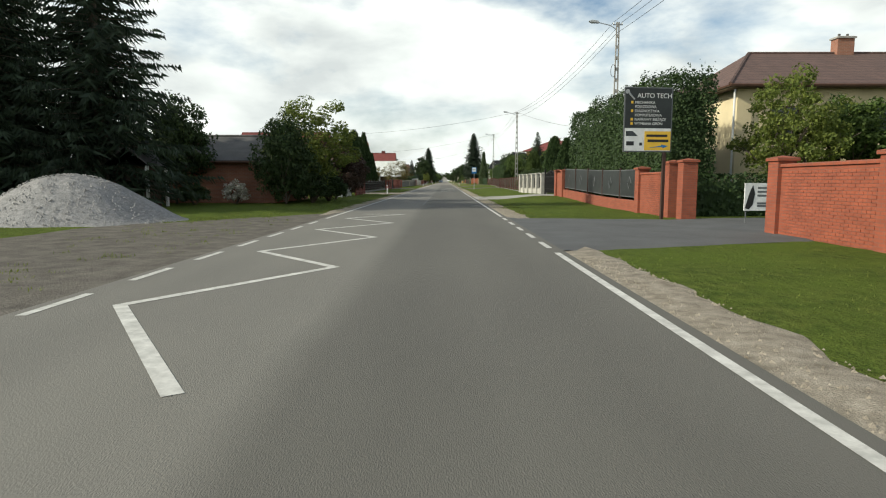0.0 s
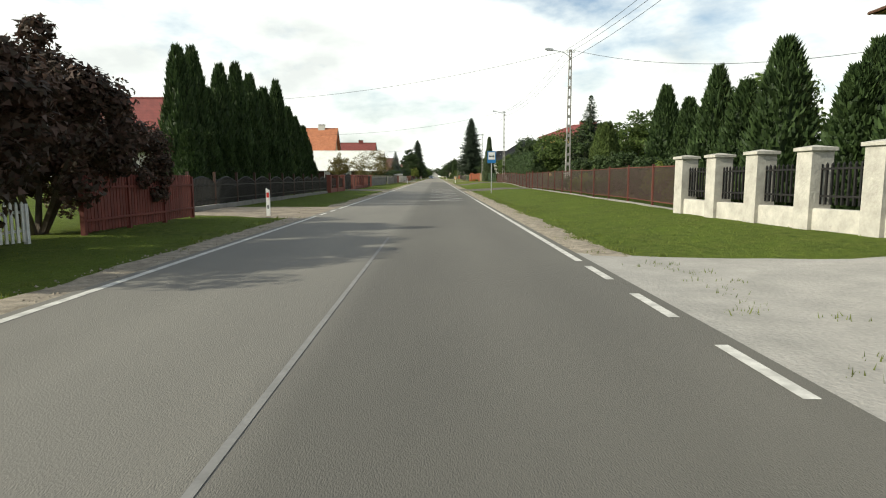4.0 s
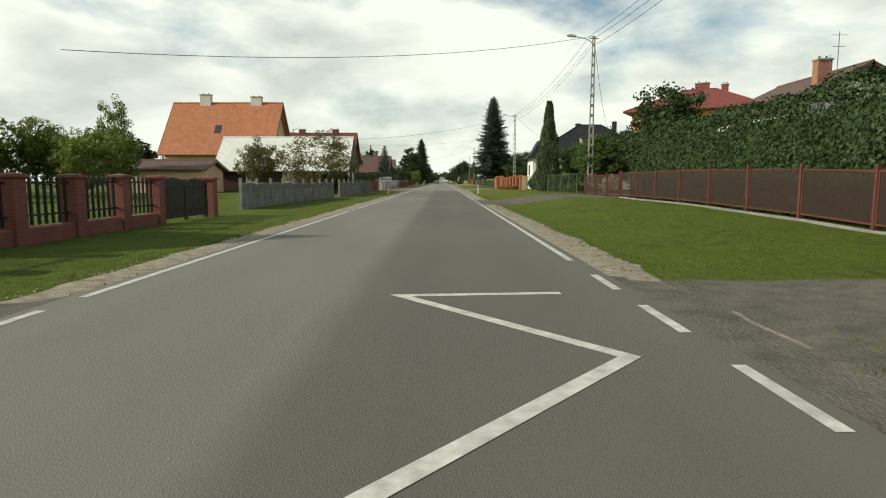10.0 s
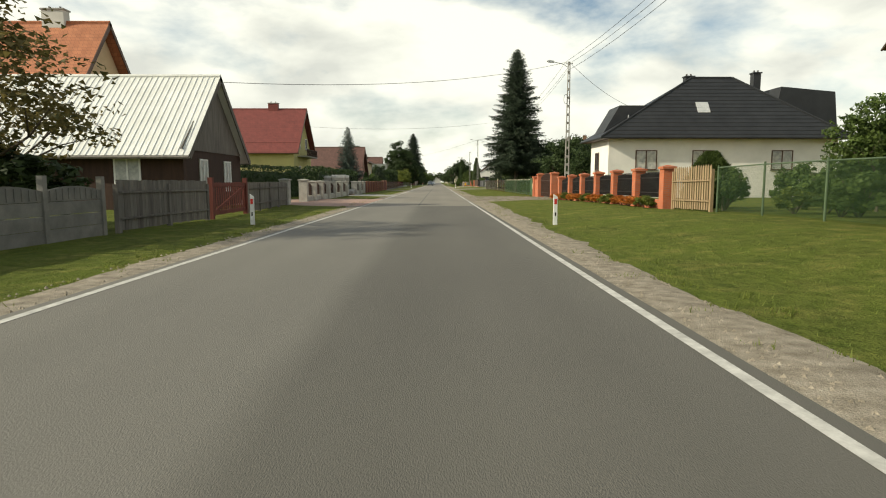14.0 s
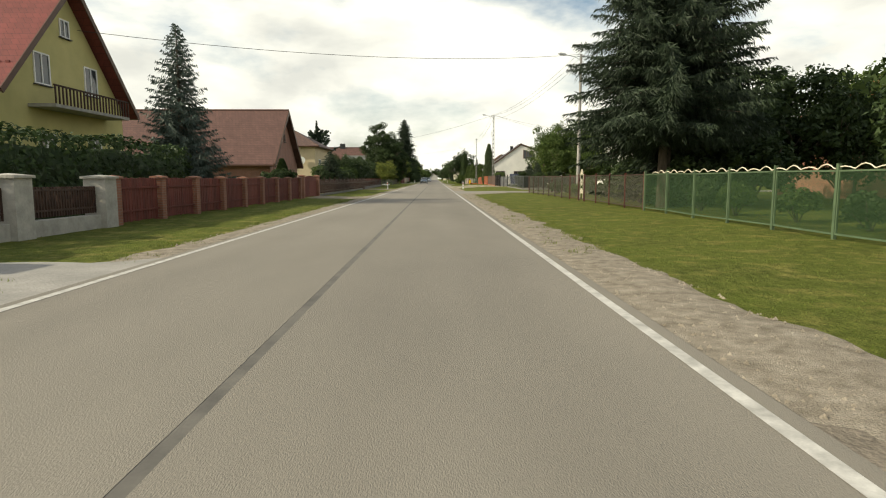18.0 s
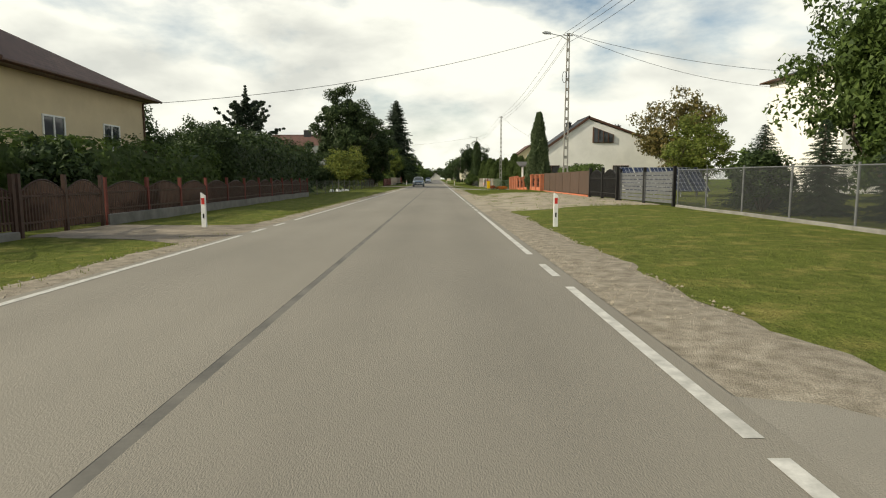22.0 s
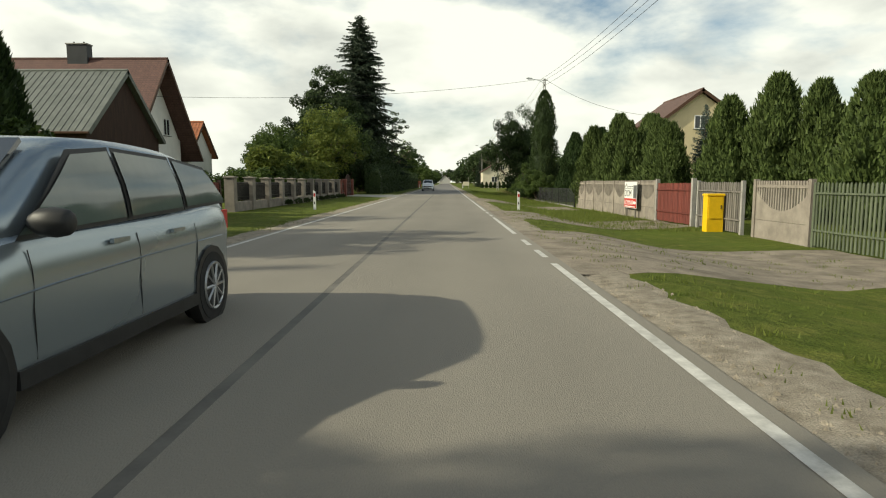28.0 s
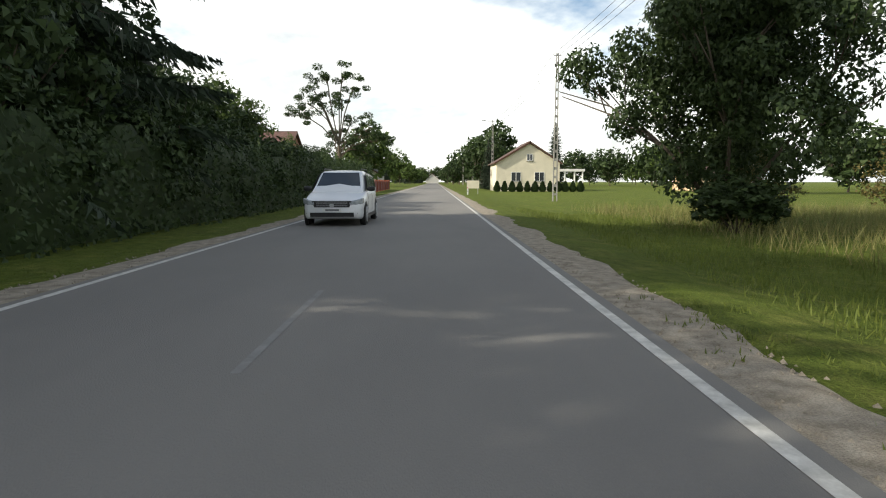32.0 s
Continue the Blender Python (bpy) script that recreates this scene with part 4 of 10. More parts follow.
def broadleaf(seed, h=6.0, w=4.5, trunk=1.3, leaves=14000, size=0.15, leaf="leaf_mid", name="deciduous_tree", density=1.0, wob_k=0.30, core=0.0):
    """Trunk with forking limbs and a crown of leaf clumps round their ends. Returns the meshes."""
    rnd = random.Random(seed)
    g, tips = Geo(), []
    limbs(g, Vector((0, 0, -0.15)), Vector((rnd.uniform(-.05, .05), rnd.uniform(-.05, .05), 1)).normalized(), trunk + 0.15, 0.035 * h ** 0.9 * 0.6, 0, rnd, [])
    for k in range(5):
        a = 2 * math.pi * (k + rnd.random() * 0.6) / 5
        limbs(g, Vector((0, 0, trunk * rnd.uniform(0.75, 1.0))), Vector((math.cos(a) * w / h, math.sin(a) * w / h, rnd.uniform(0.55, 1.2))).normalized(), (h - trunk) * 0.30, 0.018 * h ** 0.9 * 0.6, 2, rnd, tips)
    limbs(g, Vector((0, 0, trunk)), Vector((0, 0, 1)), (h - trunk) * 0.30, 0.022 * h ** 0.9 * 0.6, 2, rnd, tips)
    cz, rz = trunk + (h - trunk) * 0.5, (h - trunk) * 0.52
    clumps = []
    tries = 0
    while len(clumps) < 130 and tries < 4000:
        tries += 1
        a, u, rad = rnd.uniform(0, 2 * math.pi), rnd.uniform(-1, 1), rnd.uniform(0.35, 1.0) ** 0.6
        s = math.sqrt(1 - u * u)
        wob = 1 + wob_k * noise.noise(Vector((math.cos(a) * 1.7 + seed, math.sin(a) * 1.7, u * 1.7)))
        clumps.append((Vector((math.cos(a) * s * w / 2 * rad * wob, math.sin(a) * s * w / 2 * rad * wob, cz + u * rz * rad * wob)), rnd.uniform(0.07, 0.14) * w))
    clumps += [(t, 0.09 * w) for t in rnd.sample(tips, min(len(tips), 40)) if Vector((t.x / (w * 0.62), t.y / (w * 0.62), (t.z - cz) / (rz * 1.15))).length < 1.05]

    def place(r):
        c, rad = clumps[r.randrange(len(clumps))]
        d = Vector((r.gauss(0, 1), r.gauss(0, 1), r.gauss(0, 1))).normalized()
        return c + Vector((d.x, d.y, d.z * 0.75)) * rad * r.uniform(0.3, 1.0) ** 0.5, d

    v, f = cards(int(leaves * density), place, size, seed + 1)
    if core:
        def deep(r):
            d = Vector((r.gauss(0, 1), r.gauss(0, 1), r.gauss(0, 1))).normalized()
            q = core * r.random() ** 0.4
            return Vector((d.x * w / 2 * q, d.y * w / 2 * q, cz + d.z * rz * q)), d
        v2, f2 = cards(int(1500 + leaves * 0.16), deep, min(0.27, 0.05 * w + size), seed + 5)
        k0 = len(v)
        v += v2
        f += [(a + k0, b + k0, c + k0) for a, b, c in f2]
    return name, g.mesh("trunk", "bark"), raw_mesh("crown", v, f, leaf)


def spruce(seed, h=10.0, w=4.5, leaf="needle_dark", name="spruce_tree", skirt=0.6, droop=0.35, gap=1.0, ragged=0.25, dense=1.0, full=0.82, fine=0.8):
    """A straight trunk with drooping boughs all round, each a feathered fan of hanging needle sprays."""
    rnd = random.Random(seed)
    g = Geo()
    g.tube((0, 0, -0.2), (0, 0, h * 0.97), 0.017 * h + 0.03, 0.02, 8)
    v, f = [], []
    n_b = int(21 * dense * (h - skirt))
    for b in range(n_b):
        s = (b + rnd.random()) / n_b
        s = s ** 1.12
        z = skirt + (h - skirt) * s * 0.985
        L = (w / 2 * (1 - s) ** full + 0.10) * (1 + ragged * rnd.uniform(-1.1, 0.75))
        a = b * 2.39996 + rnd.uniform(-0.4, 0.4)
        dr = droop * rnd.uniform(0.5, 1.4) * (1 - 0.75 * s)
        ca, sa = math.cos(a), math.sin(a)
        if L > 0.6:
            g.tube((0, 0, z), (ca * L * 0.75, sa * L * 0.75, z - dr * L * 0.5), 0.010 + 0.010 * L, 0.005, 4, False)
        m = max(4, int(L / (0.105 * fine)))
        for i in range(m):
            q = (i + 0.7) / m
            p = Vector((ca * L * q, sa * L * q, z - dr * L * q * (0.55 + 0.5 * q) + 0.20 * L * q * q))
            half = (0.26 * L * (1 - q) ** 0.8 + 0.16) * rnd.uniform(0.6, 1.25)
            for sd in (-1, 1):
                t = Vector((ca * 0.7 - sd * sa * rnd.uniform(0.4, 1.0), sa * 0.7 + sd * ca * rnd.uniform(0.4, 1.0), -0.65 + rnd.uniform(-0.8, 0.7))).normalized()
                subs = max(1, int(half / (0.30 * fine)))
                for j in range(subs):
                    o = p + t * (half * j / subs)
                    tw = (t + Vector((rnd.gauss(0, .5), rnd.gauss(0, .5), rnd.gauss(-0.12, .38))) * (1.0 if subs > 1 else 0.0)).normalized()
                    e = o + tw * (half / subs * rnd.uniform(1.1, 1.7) if subs > 1 else half)
                    wd = Vector((rnd.uniform(-.6, .6), rnd.uniform(-.6, .6), 1)).normalized() * rnd.uniform(0.04, 0.085) * gap * fine
                    n = len(v)
                    v += [tuple(o - wd), tuple(o + wd), tuple(e - Vector((0, 0, 0.06)))]
                    f.append((n, n + 1, n + 2))
    return name, g.mesh("trunk", "bark"), raw_mesh("crown", v, f, leaf)


def column(seed, h=5.0, w=1.6, leaf="thuja", name="thuja_tree", leaves=4300, size=0.195, tip=0.45, belly=0.24, rough=0.22):
    """A dense upright evergreen: a slim body wrapped in small upright sprays."""
    rnd = random.Random(seed)
    g = Geo()
    g.tube((0, 0, -0.15), (0, 0, h * 0.55), 0.05 + 0.012 * h, 0.03, 6)

    def radius(s, a):
        b = smooth01(-0.22, belly, s) * (1 - max(0.0, (s - belly) / (1 - belly)) ** (1.0 + tip)) ** 0.8
        return w / 2 * (0.10 + 0.90 * b) * (1 + rough * (noise.noise(Vector((math.cos(a) * 1.6 + seed, math.sin(a) * 1.6, s * h * 0.8))) + 0.5 * noise.noise(Vector((math.cos(a) * 3.7 + seed, math.sin(a) * 3.7, s * h * 1.9)))))

    v, f = [], []
    na, nz = 12, 14
    for j in range(nz + 1):
        s = j / nz
        for i in range(na):
            a = 6.283 * i / na
            r = radius(s, a) * 0.80 if j < nz else 0.01
            v.append((math.cos(a) * r, math.sin(a) * r, 0.06 + s * h * 0.95))
    for j in range(nz):
        for i in range(na):
            k = (i + 1) % na
            f.append((j * na + i, j * na + k, (j + 1) * na + k, (j + 1) * na + i))

    for _ in range(leaves):
        s = rnd.random() ** 1.15
        a = rnd.uniform(0, 6.283)
        r = radius(s, a) * rnd.uniform(0.78, 1.06)
        p = Vector((math.cos(a) * r, math.sin(a) * r, 0.03 + s * h))
        t = Vector((math.cos(a) * 0.45 + rnd.uniform(-.35, .35), math.sin(a) * 0.45 + rnd.uniform(-.35, .35), 1.0)).normalized()
        e = p + t * size * rnd.uniform(0.7, 1.6)
        b = rnd.uniform(0, 3.14)
        wd = Vector((math.cos(b), math.sin(b), 0)) * size * rnd.uniform(0.22, 0.42)
        n = len(v)
        v += [tuple(p - wd), tuple(p + wd), tuple(e)]
        f.append((n, n + 1, n + 2))
    return name, g.mesh("trunk", "bark"), raw_mesh("crown", v, f, leaf)


def bush(seed, leaf="leaf_mid", name="shrub", leaves=3600, size=0.125, spread=1.0):
    """A one metre wide, one metre high mound of leaves on thin stems, to be scaled."""
    rnd = random.Random(seed)
    g, clumps = Geo(), []
    for k in range(7):
        a = rnd.uniform(0, 6.283)
        g.tube((0, 0, -0.06), (math.cos(a) * 0.3, math.sin(a) * 0.3, rnd.uniform(0.4, 0.8)), 0.018, 0.006, 4, False)
    for _ in range(70):
        a, u, rad = rnd.uniform(0, 6.283), rnd.uniform(-0.75, 1), rnd.uniform(0.3, 1) ** 0.55
        s = math.sqrt(1 - u * u)
        k = 1 + 0.3 * noise.noise(Vector((math.cos(a) * 1.5 + seed, math.sin(a) * 1.5, u * 1.5)))
        clumps.append((Vector((math.cos(a) * s * 0.42 * rad * k, math.sin(a) * s * 0.42 * rad * k, 0.50 + u * 0.42 * rad * k)), rnd.uniform(0.07, 0.13)))

    def place(r):
        c, rad = clumps[r.randrange(len(clumps))]
        d = Vector((r.gauss(0, 1), r.gauss(0, 1), r.gauss(0, 1))).normalized()
        return c + d * rad * r.uniform(0.3, 1.0) ** 0.5, d

    v, f = cards(leaves, place, size * 0.5, seed + 1)
    return name, g.mesh("stem", "bark"), raw_mesh("foliage", v, f, leaf)


def plant(kit, x, y, sx=1.0, sz=None, label="", cat="tree", turn=None, group="", z=None, sy=None):
    name, trunk, crown = kit
    t = new(name)
    t.location, t.rotation_euler = (x, y, ground_z(x, y) if z is None else z), (0, 0, rng.uniform(0, 6.28) if turn is None else turn)
    t.scale = (sx, sy or sx, sz or sx)
    tagged(t, label, cat, group)
    part(trunk.name.split(".")[0], trunk, "", t)
    part(crown.name.split(".")[0], crown, "", t)
    return t


def hedge(x0, y0, x1, y1, wid, h, leaf, label, seed, dens=75, size=0.15, z=None, top=0.12):
    """A clipped hedge between two points: a rough inner body wrapped in leaves."""
    a, b = Vector((x0, y0, 0)), Vector((x1, y1, 0))
    L = (b - a).length
    d = (b - a) / L
    s = Vector((-d.y, d.x, 0))
    rnd = random.Random(seed)
    base = ground_z(*(a + b).xy / 2) if z is None else z

    def hh(t):
        return h * (1 + top * (noise.noise(Vector((t * 0.5 + seed, 0, 0))) + 0.6 * noise.noise(Vector((t * 1.9, seed, 0)))))

    v, f = [], []
    n = max(2, int(L / 0.7))
    for i in range(n + 1):
        t = L * i / n
        for o, k in ((-0.3, 0.0), (-0.33, 0.66), (-0.2, 0.86), (0.2, 0.86), (0.33, 0.66), (0.3, 0.0)):
            p = a + d * t + s * wid * o
            v.append((p.x, p.y, base + hh(t) * k))
    for i in range(n):
        for j in range(5):
            f.append((i * 6 + j, i * 6 + j + 1, (i + 1) * 6 + j + 1, (i + 1) * 6 + j))
    f += [tuple(range(6)), tuple(range(n * 6 + 5, n * 6 - 1, -1))]
    for _ in range(int(1.5 * dens * L * (2 * h + wid))):
        t = rnd.uniform(-0.1, L + 0.1)
        H = hh(t)
        q = rnd.random() * (2 * H + wid)
        if q < H:
            o, zz, nrm = -0.5, q, -s
        elif q < 2 * H:
            o, zz, nrm = 0.5, q - H, s
        else:
            o, zz, nrm = rnd.uniform(-0.5, 0.5), H, Vector((0, 0, 1))
        bulge = 1 + 0.22 * noise.noise(Vector((t * 0.9, zz * 0.9, seed + o)))
        if rnd.random() < min(0.25, 1.3 * wid / L):
            t, o, zz = rnd.choice((-0.12, L + 0.12)) + rnd.uniform(-0.15, 0.15), rnd.uniform(-0.5, 0.5), rnd.random() * H
            nrm = d if t > L / 2 else -d
        p = a + d * t + s * wid * o * bulge * rnd.uniform(0.85, 1.05)
        p.z = base + zz * rnd.uniform(0.97, 1.02) + (0.1 * rnd.random() if zz == H else 0)
        dr = (nrm + Vector((rnd.uniform(-1, 1), rnd.uniform(-1, 1), rnd.uniform(-0.4, 1)))).normalized()
        u = dr.cross(Vector((rnd.uniform(-1, 1), rnd.uniform(-1, 1), rnd.uniform(-1, 1)))).normalized()
        w = dr.cross(u)
        z0 = size * rnd.uniform(0.6, 1.3)
        k = len(v)
        v += [tuple(p - u * z0 * .45 - w * z0 * .3), tuple(p + u * z0 * .45 - w * z0 * .3), tuple(p + w * z0 * .75)]
        f.append((k, k + 1, k + 2))
    return tagged(new("hedge", raw_mesh("hedge", v, f, leaf)), label, "hedge", kind="stuff")


# ---------------------------------------------------------------- houses
def roof_ribs(parent, x0, x1, ys, ye, z0, z1, mat_name, step, name="rib", r=0.025):
    """Raised ribs or tile courses running down one slope from the ridge (ye, z1) to the eave (ys, z0)."""
    g = Geo()
    n = int((x1 - x0) / step)
    for i in range(n + 1):
        x = x0 + (x1 - x0) * i / n
        g.tube((x, ys, z0 + r * 0.6), (x, ye, z1 + r * 0.6), r, r, 4, False)
    return part(name, g, mat_name, parent)


def window(parent, wall, u, z, w, h, frame="frame_white", pane="glass_dark", bars=1, sill=True):
    """A window on a wall given as (axis, place, side): frame, panes, sill."""
    axis, at, side = wall
    g = Geo()

    def bx(geo, u0, u1, z0, z1, d0, d1):
        lo, hi = sorted((at + side * d0, at + side * d1))
        geo.box(u0, u1, lo, hi, z0, z1) if axis == "y" else geo.box(lo, hi, u0, u1, z0, z1)

    t = 0.07
    bx(g, u - w / 2, u + w / 2, z, z + t, 0.004, 0.06)
    bx(g, u - w / 2, u + w / 2, z + h - t, z + h, 0.004, 0.06)
    bx(g, u - w / 2, u - w / 2 + t, z + t, z + h - t, 0.004, 0.06)
    bx(g, u + w / 2 - t, u + w / 2, z + t, z + h - t, 0.004, 0.06)
    for i in range(bars):
        c = u - w / 2 + w * (i + 1) / (bars + 1)
        bx(g, c - 0.035, c + 0.035, z + t, z + h - t, 0.004, 0.055)
    win = part("window", g, frame, parent)
    for i in range(bars + 1):
        p = Geo()
        a, b = u - w / 2 + w * i / (bars + 1), u - w / 2 + w * (i + 1) / (bars + 1)
        bx(p, a + 0.05, b - 0.05, z + t, z + h - t, 0.003, 0.018)
        part("pane", p, pane, win)
    if sill:
        p = Geo()
        bx(p, u - w / 2 - 0.08, u + w / 2 + 0.08, z - 0.05, z - 0.004, 0.0, 0.14)
        part("sill", p, "tile_grey", win)
    return win


def chimney(parent, x, y, z0, z1, w=0.8, d=0.5, mat_name="brick_house", cap="concrete"):
    c = part("chimney", Geo().box(x - w / 2, x + w / 2, y - d / 2, y + d / 2, z0, z1 - 0.1), mat_name, parent)
    part("chimney_cap", Geo().box(x - w / 2 - 0.07, x + w / 2 + 0.07, y - d / 2 - 0.07, y + d / 2 + 0.07, z1 - 0.1, z1, 0.02), cap, c)
    for k in (-0.25, 0.25):
        part("flue", Geo().tube((x + k * w, y, z1), (x + k * w, y, z1 + 0.18), 0.07, 0.07, 6), "tile_grey", c)


def gable_house(label, x0, x1, y0, y1, eave, ridge, wall, roof, axis="x", over=0.5, base=0.0, chimneys=(), ribs=None, trim="frame_brown", gutter="frame_brown", ridge_at=None, cat="house", name="house", thick=0.16):
    """Walls with gables, a two-slope roof with thickness, verge boards and gutters."""
    h = thing(name, pose(0, 0, base), label, cat)
    if axis == "x":
        ym = ridge_at if ridge_at is not None else (y0 + y1) / 2
        part("wall", Geo().box(x0, x1, y0, y0 + 0.3, -0.3, eave), wall, h)
        part("wall", Geo().box(x0, x1, y1 - 0.3, y1, -0.3, eave), wall, h)
        for xa, xb in ((x0, x0 + 0.3), (x1 - 0.3, x1)):
            part("gable_wall", Geo().prism([(y0 + 0.302, -0.3), (y1 - 0.302, -0.3), (y1 - 0.302, eave), (ym, ridge - 0.25), (y0 + 0.302, eave)], "x", xa, xb), wall, h)
        k0, k1 = (ridge - eave) / (ym - y0), (ridge - eave) / (y1 - ym)
        for ys, k in ((y0 - over, k0), (y1 + over, k1)):
            ze = eave - k * over + 0.10
            r = part("roof", Geo().slab([(x0 - over, ys, ze), (x1 + over, ys, ze), (x1 + over, ym, ridge + 0.10), (x0 - over, ym, ridge + 0.10)], thick), roof, h)
            if ribs:
                roof_ribs(r, x0 - over, x1 + over, ys, ym, ze, ridge + 0.10, roof, ribs)
            part("gutter", Geo().tube((x0 - over, ys, ze - 0.09), (x1 + over, ys, ze - 0.09), 0.07, 0.07, 6), gutter, h)
            for xe in (x0 - over, x1 + over):
                part("verge_board", Geo().slab([(xe - 0.03, ys, ze + 0.02), (xe + 0.03, ys, ze + 0.02), (xe + 0.03, ym, ridge + 0.12), (xe - 0.03, ym, ridge + 0.12)], thick + 0.10), trim, h)
        part("ridge_cap", Geo().tube((x0 - over, ym, ridge + 0.10), (x1 + over, ym, ridge + 0.10), 0.10, 0.10, 8), roof, h)
    else:
        xm = ridge_at if ridge_at is not None else (x0 + x1) / 2
        part("wall", Geo().box(x0, x0 + 0.3, y0, y1, -0.3, eave), wall, h)
        part("wall", Geo().box(x1 - 0.3, x1, y0, y1, -0.3, eave), wall, h)
        for ya, yb in ((y0, y0 + 0.3), (y1 - 0.3, y1)):
            part("gable_wall", Geo().prism([(x0 + 0.302, -0.3), (x1 - 0.302, -0.3), (x1 - 0.302, eave), (xm, ridge - 0.25), (x0 + 0.302, eave)], "y", ya, yb), wall, h)
        for xs, k in ((x0 - over, (ridge - eave) / (xm - x0)), (x1 + over, (ridge - eave) / (x1 - xm))):
            ze = eave - k * over + 0.10
            part("roof", Geo().slab([(xs, y0 - over, ze), (xs, y1 + over, ze), (xm, y1 + over, ridge + 0.10), (xm, y0 - over, ridge + 0.10)], thick), roof, h)
            part("gutter", Geo().tube((xs, y0 - over, ze - 0.09), (xs, y1 + over, ze - 0.09), 0.07, 0.07, 6), gutter, h)
            for ye in (y0 - over, y1 + over):
                part("verge_board", Geo().slab([(xs, ye - 0.03, ze + 0.02), (xs, ye + 0.03, ze + 0.02), (xm, ye + 0.03, ridge + 0.12), (xm, ye - 0.03, ridge + 0.12)], thick + 0.10), trim, h)
        part("ridge_cap", Geo().tube((xm, y0 - over, ridge + 0.10), (xm, y1 + over, ridge + 0.10), 0.10, 0.10, 8), roof, h)
    for c in chimneys:
        chimney(h, *c)
    return h


def hip_house(label, x0, x1, y0, y1, eave, ridge, wall, roof, over=0.7, base=0.0, chimneys=(), gutter="frame_brown", inset=None):
    """A house under a four-slope roof."""
    h = thing("house", pose(0, 0, base), label, "house")
    for a, b, c, d in ((x0, x1, y0, y0 + 0.3), (x0, x1, y1 - 0.3, y1), (x0, x0 + 0.3, y0 + 0.302, y1 - 0.302), (x1 - 0.3, x1, y0 + 0.302, y1 - 0.302)):
        part("wall", Geo().box(a, b, c, d, -0.3, eave), wall, h)
    ex0, ex1, ey0, ey1 = x0 - over, x1 + over, y0 - over, y1 + over
    ins = inset if inset is not None else min(ex1 - ex0, ey1 - ey0) / 2
    if ex1 - ex0 >= ey1 - ey0:
        ra, rb = (ex0 + ins, (ey0 + ey1) / 2, ridge), (ex1 - ins, (ey0 + ey1) / 2, ridge)
        faces = [[(ex0, ey0, eave), (ex1, ey0, eave), rb, ra], [(ex1, ey1, eave), (ex0, ey1, eave), ra, rb], [(ex0, ey1, eave), (ex0, ey0, eave), ra], [(ex1, ey0, eave), (ex1, ey1, eave), rb]]
    else:
        ra, rb = ((ex0 + ex1) / 2, ey0 + ins, ridge), ((ex0 + ex1) / 2, ey1 - ins, ridge)
        faces = [[(ex0, ey0, eave), (ex1, ey0, eave), ra], [(ex1, ey1, eave), (ex0, ey1, eave), rb], [(ex0, ey1, eave), (ex0, ey0, eave), ra, rb], [(ex1, ey0, eave), (ex1, ey1, eave), rb, ra]]
    part("soffit", Geo().box(ex0 + 0.1, ex1 - 0.1, ey0 + 0.1, ey1 - 0.1, eave - 0.14, eave - 0.06), "frame_brown", h)
    for q in faces:
        part("roof", Geo().slab(q, 0.12), roof, h)
    for a, b in ((ra, rb), ((ex0, ey0, eave), ra), ((ex1, ey0, eave), rb if ex1 - ex0 >= ey1 - ey0 else ra)):
        part("ridge_cap", Geo().tube(a, b, 0.09, 0.09, 6), roof, h)
    for a, b in (((ex0, ey0), (ex1, ey0)), ((ex0, ey0), (ex0, ey1)), ((ex1, ey0), (ex1, ey1))):
        part("gutter", Geo().tube((*a, eave - 0.07), (*b, eave - 0.07), 0.07, 0.07, 6), gutter, h)
    for c in chimneys:
        chimney(h, *c)
    return h


# ---------------------------------------------------------------- fences
def post_line(x0, y0, x1, y1, n):
    return [(x0 + (x1 - x0) * i / n, y0 + (y1 - y0) * i / n) for i in range(n + 1)]


